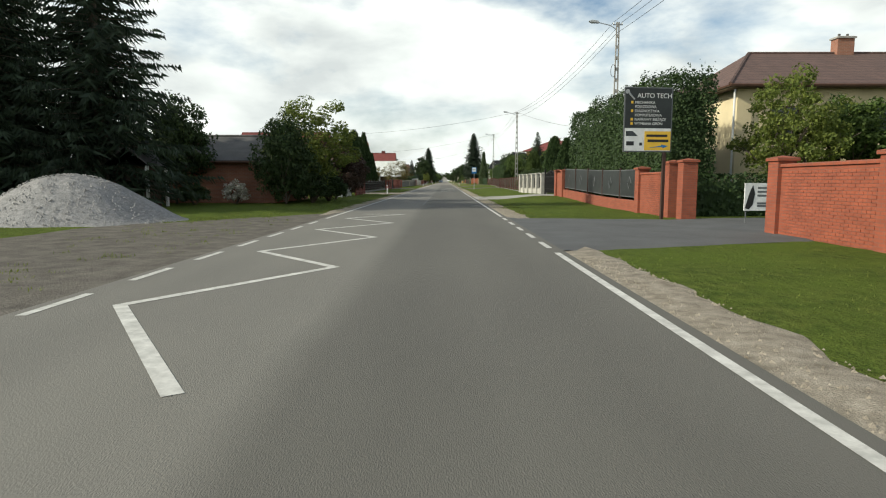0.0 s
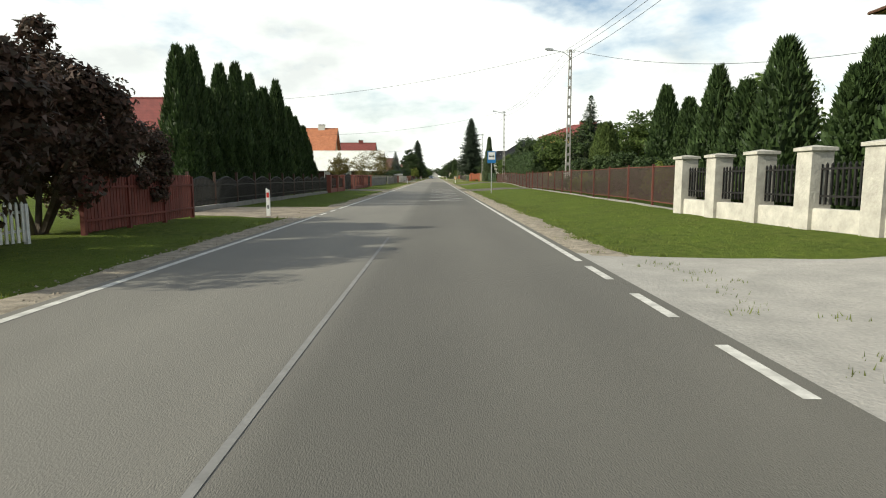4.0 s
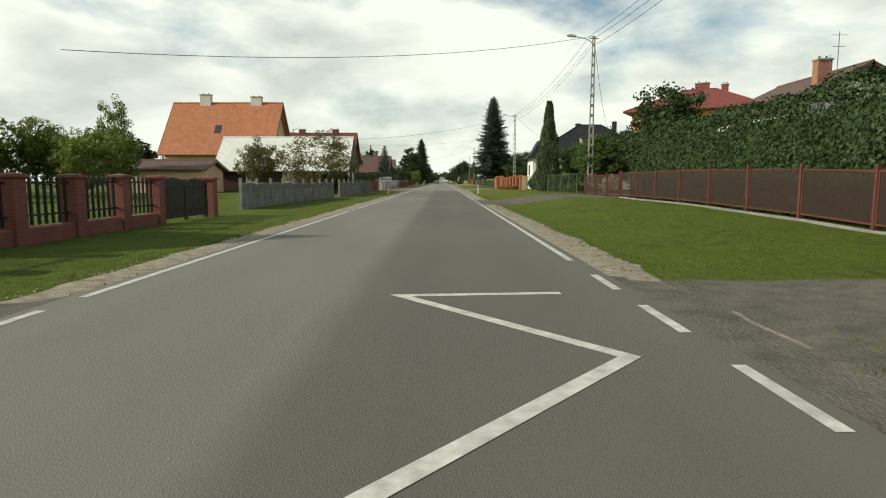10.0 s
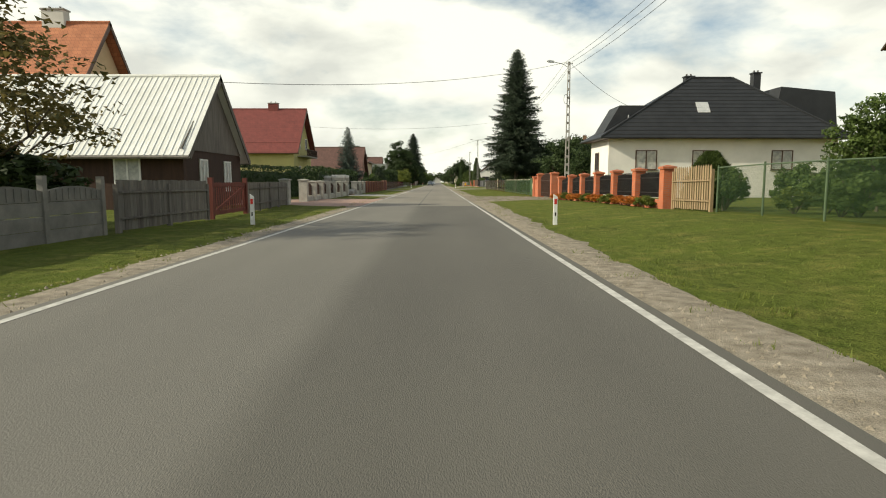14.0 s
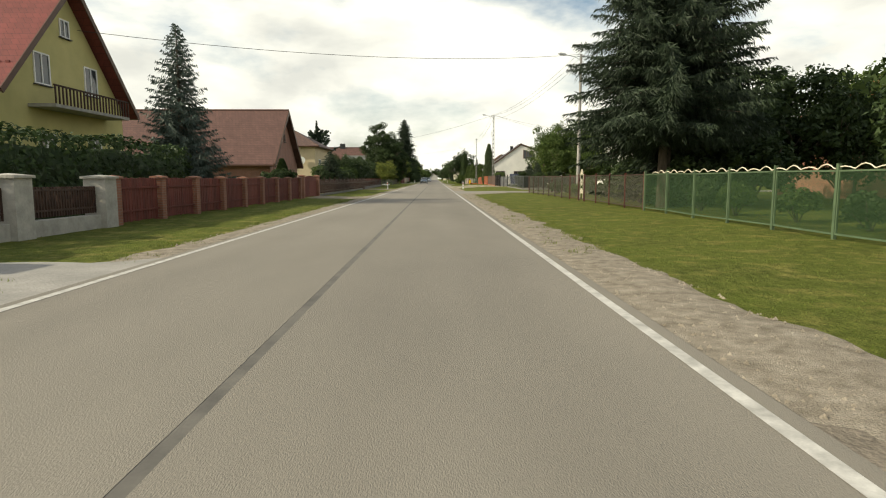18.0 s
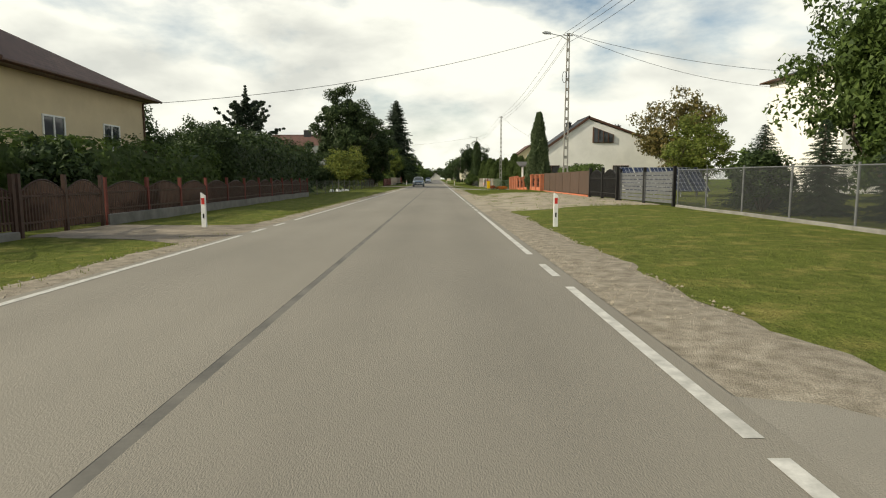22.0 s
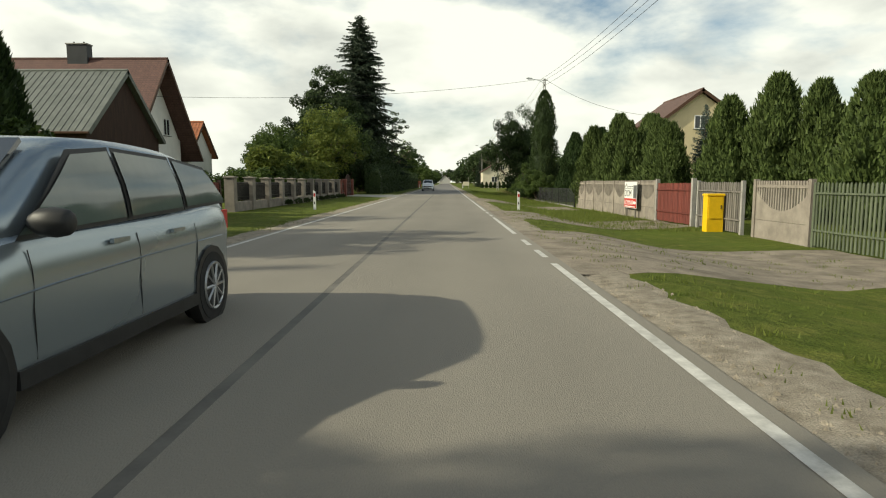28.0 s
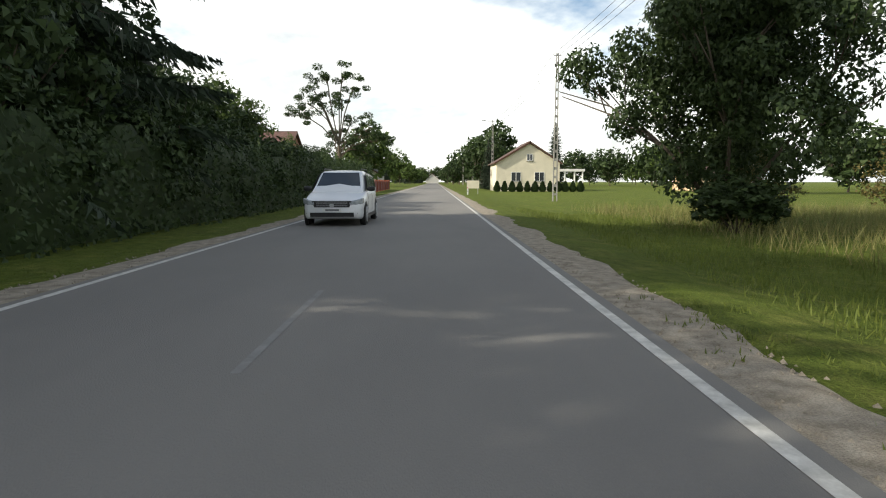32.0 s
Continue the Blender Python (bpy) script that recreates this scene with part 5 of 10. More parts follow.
def fence(label, x0, y0, x1, y1, n, post, panel, z=None, plinth=None, name="fence", group="", post_name="post", panel_name="panel", follow=True, ends=(True, True), slat=None, cat="fence"):
    """n bays between two points. post = (mesh maker, material); panel = function(L) giving [(name, Geo, material)] along +x.
    slat = (maker, material, pitch) puts single slats in every bay."""
    P = post_line(x0, y0, x1, y1, n)
    f = thing(name, pose(x0, y0, 0), label, cat, group)
    ang = math.degrees(math.atan2(y1 - y0, x1 - x0))
    L = math.dist(P[0], P[1])
    pm = post[0]().mesh(post_name, post[1])
    spec = panel(L) if panel else []
    parts = [(nm, g.mesh(nm, mt)) for nm, g, mt in spec if not isinstance(g, tuple)]
    rods = [(nm, g[0].mesh(nm, mt), g[1]) for nm, g, mt in spec if isinstance(g, tuple)]
    pl = plinth[0](L).mesh("plinth", plinth[1]) if plinth else None
    sm = slat[0]().mesh("slat", slat[1]) if slat else None
    for i, (px, py) in enumerate(P):
        zz = ground_z(px, py) if z is None else z
        if (i > 0 or ends[0]) and (i < n or ends[1]):
            part(post_name, pm, "", f, m=pose(px - x0, py - y0, zz, 0, 0, ang))
        if i < n:
            qx, qy = P[i + 1]
            z2 = ground_z(qx, qy) if z is None else z
            tilt = -math.degrees(math.atan2(z2 - zz, L))
            m = pose(px - x0, py - y0, zz, 0, 0, ang) @ pose(0, 0, 0, 0, tilt, 0)
            for nm, me in parts:
                part(nm, me, "", f, m=m)
            for nm, me, at in rods:
                for bx_, b0, b1 in at:
                    o = part(nm, me, "", f, m=m @ pose(bx_, 0, b0))
                    o.scale = (1, 1, b1 - b0)
            if pl:
                part("plinth", pl, "", f, m=m)
            if sm:
                k = max(1, int(L / slat[2]))
                for j in range(k):
                    part("slat", sm, "", f, m=m @ pose((j + 0.5) * L / k, 0, rng.uniform(-0.012, 0.012), 0, rng.uniform(-0.4, 0.4), 0))
    return f


def sq_post(w, h, cap=0.0, capw=0.05, d=None):
    d = d or w
    def make():
        g = Geo().box(-w / 2, w / 2, -d / 2, d / 2, -0.15, h - cap)
        if cap:
            g.box(-w / 2 - capw, w / 2 + capw, -d / 2 - capw, d / 2 + capw, h - cap, h - cap * 0.45)
            n = len(g.v)
            b, t = h - cap * 0.45, h
            a = w / 2 + capw
            c = d / 2 + capw
            g.v += [(-a, -c, b), (a, -c, b), (a, c, b), (-a, c, b), (0, 0, t)]
            g.f += [(n, n + 1, n + 4), (n + 1, n + 2, n + 4), (n + 2, n + 3, n + 4), (n + 3, n, n + 4)]
        return g
    return make


def low_plinth(h, d=0.2, gap=0.0):
    return lambda L: Geo().box(gap, L - gap, -d / 2, d / 2, -0.25, h, 0.015)


def frame_panel(z0, z1, bar="iron_brown", fill="wire_dark", gap=0.06, r=0.02, mids=()):
    """A framed panel: a rim of flat bar and a sheet or wire within it."""
    def make(L):
        g = Geo()
        g.box(gap, L - gap, -r, r, z0, z0 + 2 * r).box(gap, L - gap, -r, r, z1 - 2 * r, z1)
        g.box(gap, gap + 2 * r, -r, r, z0 + 2 * r, z1 - 2 * r).box(L - gap - 2 * r, L - gap, -r, r, z0 + 2 * r, z1 - 2 * r)
        for m in mids:
            g.box(gap + 2 * r, L - gap - 2 * r, -r * 0.8, r * 0.8, m - r, m + r)
        s = Geo().box(gap + r, L - gap - r, -0.004, 0.004, z0 + r, z1 - r)
        return [("frame", g, bar), ("infill", s, fill)]
    return make


def picket_panel(z0, z1, pitch, bar, wid=0.02, dep=0.02, rails=(0.2, 0.85), arch=0.0, gap=0.08, points=True, scrolls=False, flat=False):
    """Upright bars on rails; with arch the tops rise to a bow."""
    def make(L):
        rail, bars = Geo(), []
        n = max(2, int((L - 2 * gap) / pitch))
        for q in rails:
            zz = z0 + (z1 - z0) * q
            rail.box(gap * 0.4, L - gap * 0.4, -0.022, 0.022, zz - 0.02, zz + 0.02)
        pts = []
        for i in range(n + 1):
            s = i / n
            x = gap + (L - 2 * gap) * s
            top = z1 + arch * math.sin(math.pi * s)
            bars.append((x, z0, top))
            pts.append((x, 0, top - 0.02))
        if arch:
            rail.pipe(pts, 0.022, 5)
            if scrolls:
                rail.pipe([(x, 0, z - 0.16 - 0.6 * arch * math.sin(math.pi * (x / L))) for x, _, z in pts], 0.016, 5)
        unit = Geo().box(-wid, wid, -dep, dep, 0, 0.95)
        unit.v += [(-wid, -dep, .95), (wid, -dep, .95), (wid, dep, .95), (-wid, dep, .95), (0, 0, 1.01 if points else 0.955)]
        unit.f += [(8, 9, 12), (9, 10, 12), (10, 11, 12), (11, 8, 12)]
        return [("rail", rail, bar), ("bar", (unit, bars), bar)]
    return make


def mesh_panel(z0, z1, bar, fill, rail=True, r=0.02):
    def make(L):
        out = [("wire_mesh", Geo().face((0, 0, z0), (L, 0, z0), (L, 0, z1), (0, 0, z1)), fill)]
        if rail:
            out.append(("rail", Geo().tube((0, 0, z1), (L, 0, z1), r, r, 6), bar))
        return out
    return make


def board(w, h, t=0.022, point=0.0, z0=0.05):
    """One upright board, its top cut to a point if wanted."""
    return lambda: Geo().prism([(-w / 2, z0), (w / 2, z0), (w / 2, h - point), (0, h), (-w / 2, h - point)] if point else [(-w / 2, z0), (w / 2, z0), (w / 2, h), (-w / 2, h)], "y", -t / 2, t / 2)


def rails_only(zs, bar, d=0.05, off=0.03):
    def make(L):
        g = Geo()
        for q in zs:
            g.box(0, L, off, off + 0.035, q - d / 2, q + d / 2)
        return [("rail", g, bar)]
    return make


def scallop_panel(h):
    """Precast bay: a solid foot, a plate with a hanging bow cut out of it, and upright pickets up to the rail."""
    def make(L):
        z0, z1 = 0.62, h - 0.22
        bow = lambda s: z1 - 0.10 - 0.62 * math.sin(math.pi * s) ** 0.8
        out = [("plate", Geo().box(0.06, L - 0.06, -0.03, 0.03, -0.1, z0 - 0.012, 0.008), "concrete_brown")]
        edge = [(0.06 + (L - 0.12) * k / 12, bow(k / 12)) for k in range(13)]
        g = Geo()
        for y in (-0.028, 0.028):
            g.v += [(x, y, z0) for x, _ in edge] + [(x, y, z) for x, z in edge]
        m = len(edge)
        for k in range(m - 1):
            g.f += [(k, k + 1, m + k + 1, m + k), (2 * m + k + 1, 2 * m + k, 3 * m + k, 3 * m + k + 1), (m + k, m + k + 1, 3 * m + k + 1, 3 * m + k), (k + 1, k, 2 * m + k, 2 * m + k + 1)]
        g.f += [(0, m, 3 * m, 2 * m), (m - 1, 3 * m - 1, 4 * m - 1, 2 * m - 1)]
        out.append(("bowed_plate", g, "concrete_brown"))
        out.append(("rail", Geo().box(0.06, L - 0.06, -0.035, 0.035, z1, z1 + 0.09), "concrete_brown"))
        n = int(L / 0.14)
        out.append(("picket", (Geo().box(-0.032, 0.032, -0.02, 0.02, 0, 1), [(L * (k + 0.5) / n, bow((k + 0.5) / n) - 0.03, z1) for k in range(n)]), "concrete_brown"))
        out.append(("finial", (Geo().box(-0.045, 0.045, -0.028, 0.028, 0, 1), [(L * (k + 0.5) / n, z1 + 0.091, h) for k in range(n)]), "concrete_brown"))
        return out
    return make


def concrete_panel(h, rows=4, arch=0.12, ribs=True):
    """Stacked precast plates; the top one bowed and ribbed."""
    def make(L):
        out = []
        hh = (h - 0.35) / (rows - 1)
        for i in range(rows - 1):
            out.append(("plate", Geo().box(0.06, L - 0.06, -0.025, 0.025, i * hh - (0.1 if i == 0 else 0), (i + 1) * hh - 0.012, 0.008), "concrete_dark"))
        z = (rows - 1) * hh
        top = [(0.06, z)] + [(0.06 + (L - 0.12) * k / 10, z + 0.22 + arch * math.sin(math.pi * k / 10)) for k in range(11)] + [(L - 0.06, z)]
        g = Geo().prism(top, "y", -0.025, 0.025)
        if ribs:
            for k in range(9):
                x = L * (k + 1) / 10
                g.box(x - 0.03, x + 0.03, -0.045, -0.022, z + 0.03, z + 0.2 + arch * 0.8 * math.sin(math.pi * x / L))
        out.append(("top_plate", g, "concrete_dark"))
        return out
    return make

# ---------------------------------------------------------------- houses along the street
h = gable_house("low brick outbuilding with a dark grey roof", -19.5, -9.6, 67, 75, 2.45, 3.9, "brick_house", "tile_grey", chimneys=())
h = gable_house("grey house with a broad maroon gabled roof and pink chimney", -33.0, -20.2, 130.0, 139.2, 4.6, 9.1, "plaster_grey", "tile_red", over=1.0, chimneys=[(-24.9, 134.6, 8.0, 10.1, 1.3, 0.8, "brick_pink")])
window(h, ("x", -20.2, 1), 134.6, 5.2, 1.3, 1.4)
h = gable_house("house with an orange tiled roof, two chimneys and cream walls", -37.3, -23.3, 206, 216.4, 5.5, 12.05, "plaster_peach", "tile_orange", over=0.7,
                chimneys=[(-33.4, 211.2, 11.0, 13.3, 1.5, 0.7, "plaster_grey"), (-26.3, 211.2, 11.0, 13.0, 1.5, 0.7, "plaster_grey")])
window(h, ("y", 206, -1), -34, 1.2, 1.5, 1.5)
window(h, ("y", 206, -1), -28, 1.2, 1.5, 1.5)
window(h, ("x", -23.3, 1), 209, 6.6, 1.1, 1.3)
sk = Geo().slab([(-31.2, 207.6, 7.72), (-30.4, 207.6, 7.72), (-30.4, 208.5, 8.85), (-31.2, 208.5, 8.85)], 0.05)
part("roof_window", sk, "glass_dark", h, "small skylight in the tiles")
h = gable_house("low rendered peach shed with a shallow roof", -32.5, -25.2, 188, 194, 2.5, 3.4, "plaster_peach", "tile_brown", name="shed", cat="shed")
h = gable_house("old wooden cottage with a white sheet metal roof", -26.5, -11.5, 195.6, 203.4, 2.75, 6.45, "wood_dark", "tin_white", over=0.45, ribs=0.28, trim="wood_grey", gutter="wood_grey")
for u in (-22.5, -18.2, -14.0):
    window(h, ("y", 195.6, -1), u, 0.75, 1.2, 1.6, frame="frame_white", pane="curtain")
for u in (197.9, 201.2):
    window(h, ("x", -11.5, 1), u, 0.75, 1.0, 1.6, frame="frame_white", pane="curtain")
part("gable_cladding", Geo().prism([(195.3, 2.72), (203.7, 2.72), (199.5, 6.3)], "x", -11.49, -11.44), "wood_grey", h, "weathered grey boards of the gable")
h = gable_house("house with a red metal roof, ochre walls and a wooden balcony", -31.3, -18.6, 246.3, 256.7, 5.6, 11.0, "plaster_olive", "tile_red", over=0.7,
                chimneys=[(-29.3, 251.5, 10.3, 11.9, 1.3, 0.6, "tile_red"), (-22.4, 251.5, 10.3, 11.9, 1.3, 0.6, "tile_red")])
for u in (249.5, 253.6):
    window(h, ("x", -18.6, 1), u, 5.7, 1.2, 1.5)
    window(h, ("x", -18.6, 1), u, 2.0, 1.3, 1.4)
window(h, ("x", -18.6, 1), 251.5, 8.3, 0.8, 0.9)
bal = part("balcony", Geo().box(-18.58, -17.3, 248.3, 255.0, 4.55, 4.7), "concrete", h)
rb = Geo().box(-17.36, -17.3, 248.3, 255.0, 5.5, 5.58)
for i in range(24):
    yy = 248.35 + i * 0.285
    rb.box(-17.35, -17.31, yy, yy + 0.09, 4.7, 5.5)
part("railing", rb, "wood_dark", bal)
sg = Geo()
for i in range(34):
    xx = -31.6 + i * 0.4
    sg.box(xx, xx + 0.16, 246.8, 246.86, 6.18, 6.34)
part("snow_guard", sg, "tile_red", h)["kind"] = "stuff"
h = gable_house("low pinkish brick house with a large maroon roof", -31, -13.3, 269.4, 278.9, 2.75, 7.15, "brick_pink", "tile_maroon", over=0.5)
window(h, ("y", 269.4, -1), -18.6, 0.8, 1.1, 1.0, frame="frame_brown")
window(h, ("y", 269.4, -1), -25.0, 0.8, 1.1, 1.0, frame="frame_brown")
window(h, ("x", -13.3, 1), 274.2, 4.5, 0.5, 0.7, frame="frame_brown")
part("downpipe", Geo().tube((-12.9, 268.9, 0), (-12.9, 268.9, 2.5), 0.05), "frame_brown", h)
h = hip_house("two-storey yellow house under a brown hipped roof", -26.3, -15.8, 300.4, 311.4, 5.55, 8.7, "plaster_sand", "tile_brown",
              chimneys=[(-22.3, 306, 7.6, 8.95, 0.9, 0.5, "concrete_brown"), (-20.6, 306, 7.6, 9.5, 0.8, 0.5, "concrete_brown")])
window(h, ("y", 300.4, -1), -19.2, 2.6, 1.7, 1.6, bars=1, pane="curtain")
window(h, ("y", 300.4, -1), -19.15, 5.0, 1.4, 0.3, frame="frame_brown", bars=0, sill=False)
window(h, ("y", 300.4, -1), -24.6, 2.6, 1.7, 1.6, bars=1)
window(h, ("y", 300.4, -1), -24.9, 5.0, 1.4, 0.3, frame="frame_brown", bars=0, sill=False)
window(h, ("y", 300.4, -1), -22.3, 2.95, 0.75, 1.25, bars=0)
po = part("porch", Geo().box(-23.0, -19.2, 298.4, 300.38, -0.2, 1.62), "brick_house", h)
part("porch_roof", Geo().slab([(-23.6, 297.7, 1.55), (-18.6, 297.7, 1.55), (-21.6, 300.3, 2.95), (-22.6, 300.3, 2.95)], 0.12), "tile_brown", po)
part("porch_roof", Geo().slab([(-18.6, 297.7, 1.55), (-18.6, 300.38, 1.55), (-21.6, 300.38, 2.95), (-21.6, 300.3, 2.95)], 0.12), "tile_brown", po)
for u in (303.5, 308.0):
    window(h, ("x", -15.8, 1), u, 2.4, 1.5, 1.5)
part("downpipe", Geo().tube((-15.74, 311.3, 0), (-15.74, 311.3, 5.3), 0.05).tube((-15.74, 311.3, 5.3), (-15.25, 311.9, 5.5), 0.05), "frame_brown", h)
dish = part("satellite_dish", Geo().prism([(0.48 * math.cos(k * 0.5236), 3.1 + 0.5 * math.sin(k * 0.5236)) for k in range(12)], "y", 300.02, 300.1), "plastic_white", h)
dish.matrix_basis = pose(-17.5, 0, 0.55)
h = gable_house("white gabled house with a red roof and dark chimney", -38, -25.0, 419.5, 429.5, 5.2, 11.6, "plaster_white", "tile_maroon", over=1.5,
                chimneys=[(-31, 424.5, 10.8, 12.9, 1.7, 0.8, "tile_black")])
window(h, ("x", -25, 1), 422.5, 5.4, 1.2, 1.5)
window(h, ("x", -25, 1), 426.8, 5.4, 1.2, 1.5)
h = gable_house("barn with a ribbed grey-green sheet roof", -28.5, -20.8, 407.6, 416.4, 4.4, 8.35, "wood_dark", "tin_green", over=0.35, ribs=0.42, name="barn", cat="barn", trim="tin_green")
h = gable_house("small white outbuilding with an orange tiled roof", -33.0, -25.2, 431.5, 437.5, 4.3, 7.3, "plaster_white", "tile_orange", over=0.5, ribs=0.33)
window(h, ("y", 431.5, -1), -28.5, 1.2, 1.2, 1.2)
h = gable_house("orange brick house with a dark roof", -40, -27.5, 558, 570, 7.4, 11.0, "brick_house", "tile_maroon")
window(h, ("x", -27.5, 1), 563, 4.6, 1.3, 1.4)
h = gable_house("long low house with a dark roof beyond the hedge", -24, -13, 585, 600, 3.2, 6.4, "plaster_grey", "tile_grey", axis="y")

h = hip_house("yellow two-storey house with a brown tiled roof", 13.9, 30, 62.4, 71.4, 5.75, 8.15, "plaster_yellow", "tile_brown", over=0.7, chimneys=[(21.6, 66.9, 7.5, 9.0, 0.9, 0.6)], inset=3.3)
for u in (16.2, 20.5, 25.0):
    window(h, ("y", 62.4, -1), u, 3.4, 1.4, 1.4, frame="frame_brown")
    window(h, ("y", 62.4, -1), u, 0.9, 1.4, 1.4, frame="frame_brown")
part("downpipe", Geo().tube((13.62, 62.1, 0), (13.62, 62.1, 5.55), 0.05), "frame_white", h)
h = hip_house("ochre two-storey house with a hipped roof and balcony", 17.9, 27.5, 85.3, 95.4, 7.75, 10.0, "plaster_peach", "tile_brown", over=0.9)
for u in (88.0, 92.5):
    window(h, ("x", 17.9, -1), u, 4.9, 1.3, 1.5)
window(h, ("y", 85.3, -1), 21.0, 4.9, 1.4, 1.5)
bal = part("balcony", Geo().box(19.0, 26, 84.0, 85.3, 4.2, 4.35), "concrete", h)
part("railing", Geo().box(19.0, 26, 84.02, 84.07, 5.2, 5.25).box(19.0, 26, 84.02, 84.07, 4.7, 4.74), "iron_brown", bal)
part("aerial", Geo().tube((18.6, 95.0, 8.0), (18.6, 95.0, 10.6), 0.02).tube((18.2, 95.0, 10.4), (19.0, 95.0, 10.4), 0.012), "galvanised", h)
h = hip_house("orange two-storey house with a red hipped roof", 20.9, 33.9, 192.8, 202.4, 8.7, 11.4, "plaster_ochre", "tile_red", over=0.8, chimneys=[(27.6, 198.0, 10.6, 12.2, 1.5, 0.6, "tile_red"), (30.0, 198.0, 10.6, 11.9, 0.7, 0.6, "tile_red")])
for u in (25.0, 30.4):
    window(h, ("y", 192.8, -1), u, 5.7, 1.5, 1.7)
    window(h, ("y", 192.8, -1), u, 8.0, 1.4, 0.32, frame="frame_white", bars=0, sill=False)
    window(h, ("y", 192.8, -1), u, 1.9, 1.5, 1.6)
window(h, ("x", 20.9, -1), 197.5, 5.7, 1.4, 1.6)
h.matrix_basis = pose(21.6, 195.2, 0.35, 0, 0, -30) @ pose(-20.9, -192.8, 0) @ h.matrix_basis
h = gable_house("brown house with a brick chimney behind the thuja hedge", 20.6, 31.5, 163.0, 172.5, 5.8, 8.4, "plaster_grey", "tile_brown", axis="y", over=0.5, ridge_at=26.0, chimneys=[(24.2, 164.6, 7.4, 9.0, 0.9, 0.6)])
window(h, ("y", 163.0, -1), 25.5, 4.2, 1.4, 1.4)
part("aerial", Geo().tube((24.9, 164.2, 7.9), (24.9, 164.2, 10.6), 0.025).tube((24.4, 164.2, 10.4), (25.4, 164.2, 10.4), 0.015).tube((24.5, 164.2, 9.7), (25.3, 164.2, 9.7), 0.015).tube((24.4, 164.2, 7.9), (24.4, 164.2, 9.2), 0.02), "iron_grey", h)
part("satellite_dish", Geo().prism([(25.0 + 0.42 * math.cos(k * 0.5236), 6.9 + 0.45 * math.sin(k * 0.5236)) for k in range(12)], "y", 162.5, 162.58), "plastic_white", h)
h = hip_house("white bungalow with a steep black tiled roof", 13.4, 31.6, 216.2, 221.6, 4.75, 9.8, "plaster_white", "tile_black", over=0.8, gutter="tile_black", inset=8.2,
              chimneys=[(20.8, 219.4, 8.0, 10.0, 0.7, 0.6, "tile_black", "tile_black"), (26.4, 219.4, 8.6, 10.3, 0.6, 0.6, "tile_black", "tile_black")])
for u in (16.4, 20.9, 27.2):
    window(h, ("y", 216.2, -1), u, 2.2, 1.7, 1.55, frame="frame_brown", pane="curtain")
window(h, ("x", 13.4, -1), 219.5, 2.2, 1.2, 1.5, frame="frame_brown")
part("roof_window", Geo().slab([(20.6, 216.75, 6.76), (21.6, 216.75, 6.76), (21.6, 217.35, 7.63), (20.6, 217.35, 7.63)], 0.06), "plastic_wrap", h, "pale skylight in the black tiles")
part("small_gable", Geo().prism([(13.2, 5.0), (19.4, 5.0), (18.3, 7.4), (14.6, 7.4)], "y", 217.6, 220.6), "tile_black", h, "upper roof over the side wing")
part("wing_roof", Geo().prism([(27.0, 5.2), (32.4, 5.2), (32.0, 8.5), (27.6, 8.9)], "y", 217.6, 220.6), "tile_black", h, "upper roof over the other wing")
part("vent_pipe", Geo().tube((15.2, 217.2, 5.3), (15.2, 217.2, 6.6), 0.05), "galvanised", h)
cs = Geo()
for k in range(16):
    s = (k + 0.5) / 16
    yy, zz = 215.4 + s * 3.5, 4.75 + s * 5.05
    a, b = 12.6 + 8.2 * s, 32.4 - 8.2 * s
    cs.box(a, b, yy, yy + 0.06, zz + 0.01, zz + 0.07)
part("tile_relief", cs, "tile_black", h)["kind"] = "stuff"
h = hip_house("red-roofed house with a dormer behind the trees", 25.2, 36, 254.2, 264, 4.5, 8.6, "brick_house", "tile_field", over=0.6)
part("dormer", Geo().prism([(28.0, 5.3), (31.4, 5.3), (31.4, 6.5), (29.7, 7.4), (28.0, 6.5)], "y", 255.0, 259), "brick_house", h)
window(h, ("y", 255.0, -1), 29.7, 5.5, 1.2, 0.9)
h = hip_house("tall white house under a dark hipped roof", 30.4, 41.0, 322.6, 333, 9.9, 12.0, "plaster_white", "tile_black", over=0.6, chimneys=[(34.2, 327, 11.0, 13.0, 0.8, 0.6), (38.3, 327, 11.0, 13.4, 0.8, 0.6)])
window(h, ("y", 322.6, -1), 32.0, 6.2, 2.2, 1.7, frame="frame_brown", bars=0)
window(h, ("y", 322.6, -1), 36.6, 6.3, 2.1, 1.6, bars=1, pane="curtain")
for u in (33.5, 38.3):
    part("vent_slot", Geo().box(u - 0.6, u + 0.6, 322.57, 322.598, 9.1, 9.35), "plaster_grey", h)
window(h, ("y", 322.6, -1), 34.0, 2.4, 2.0, 1.6, bars=2)
h = hip_house("brown timbered house with a balcony beyond the white house", 46.6, 58.0, 311.0, 321.0, 8.0, 11.0, "wood_dark", "tile_brown", over=0.9)
part("balcony", Geo().box(45.6, 46.58, 311.5, 318.0, 4.9, 5.9), "wood_dark", h)
window(h, ("y", 311.0, -1), 49.0, 5.2, 1.4, 1.5)
h = gable_house("white house with a broad gable and dark roof edge", 12.6, 31.6, 352.4, 358.5, 4.3, 8.75, "plaster_white", "tile_black", axis="y", over=0.16, ridge_at=18.9, trim="frame_brown")
gw = Geo().prism([(19.4, 5.65), (22.0, 5.65), (22.0, 6.65), (19.4, 7.6)], "y", 352.3, 352.39)
gl = part("gable_window", Geo().prism([(19.47, 5.72), (21.93, 5.72), (21.93, 6.6), (19.47, 7.5)], "y", 352.26, 352.3), "glass_dark", h)
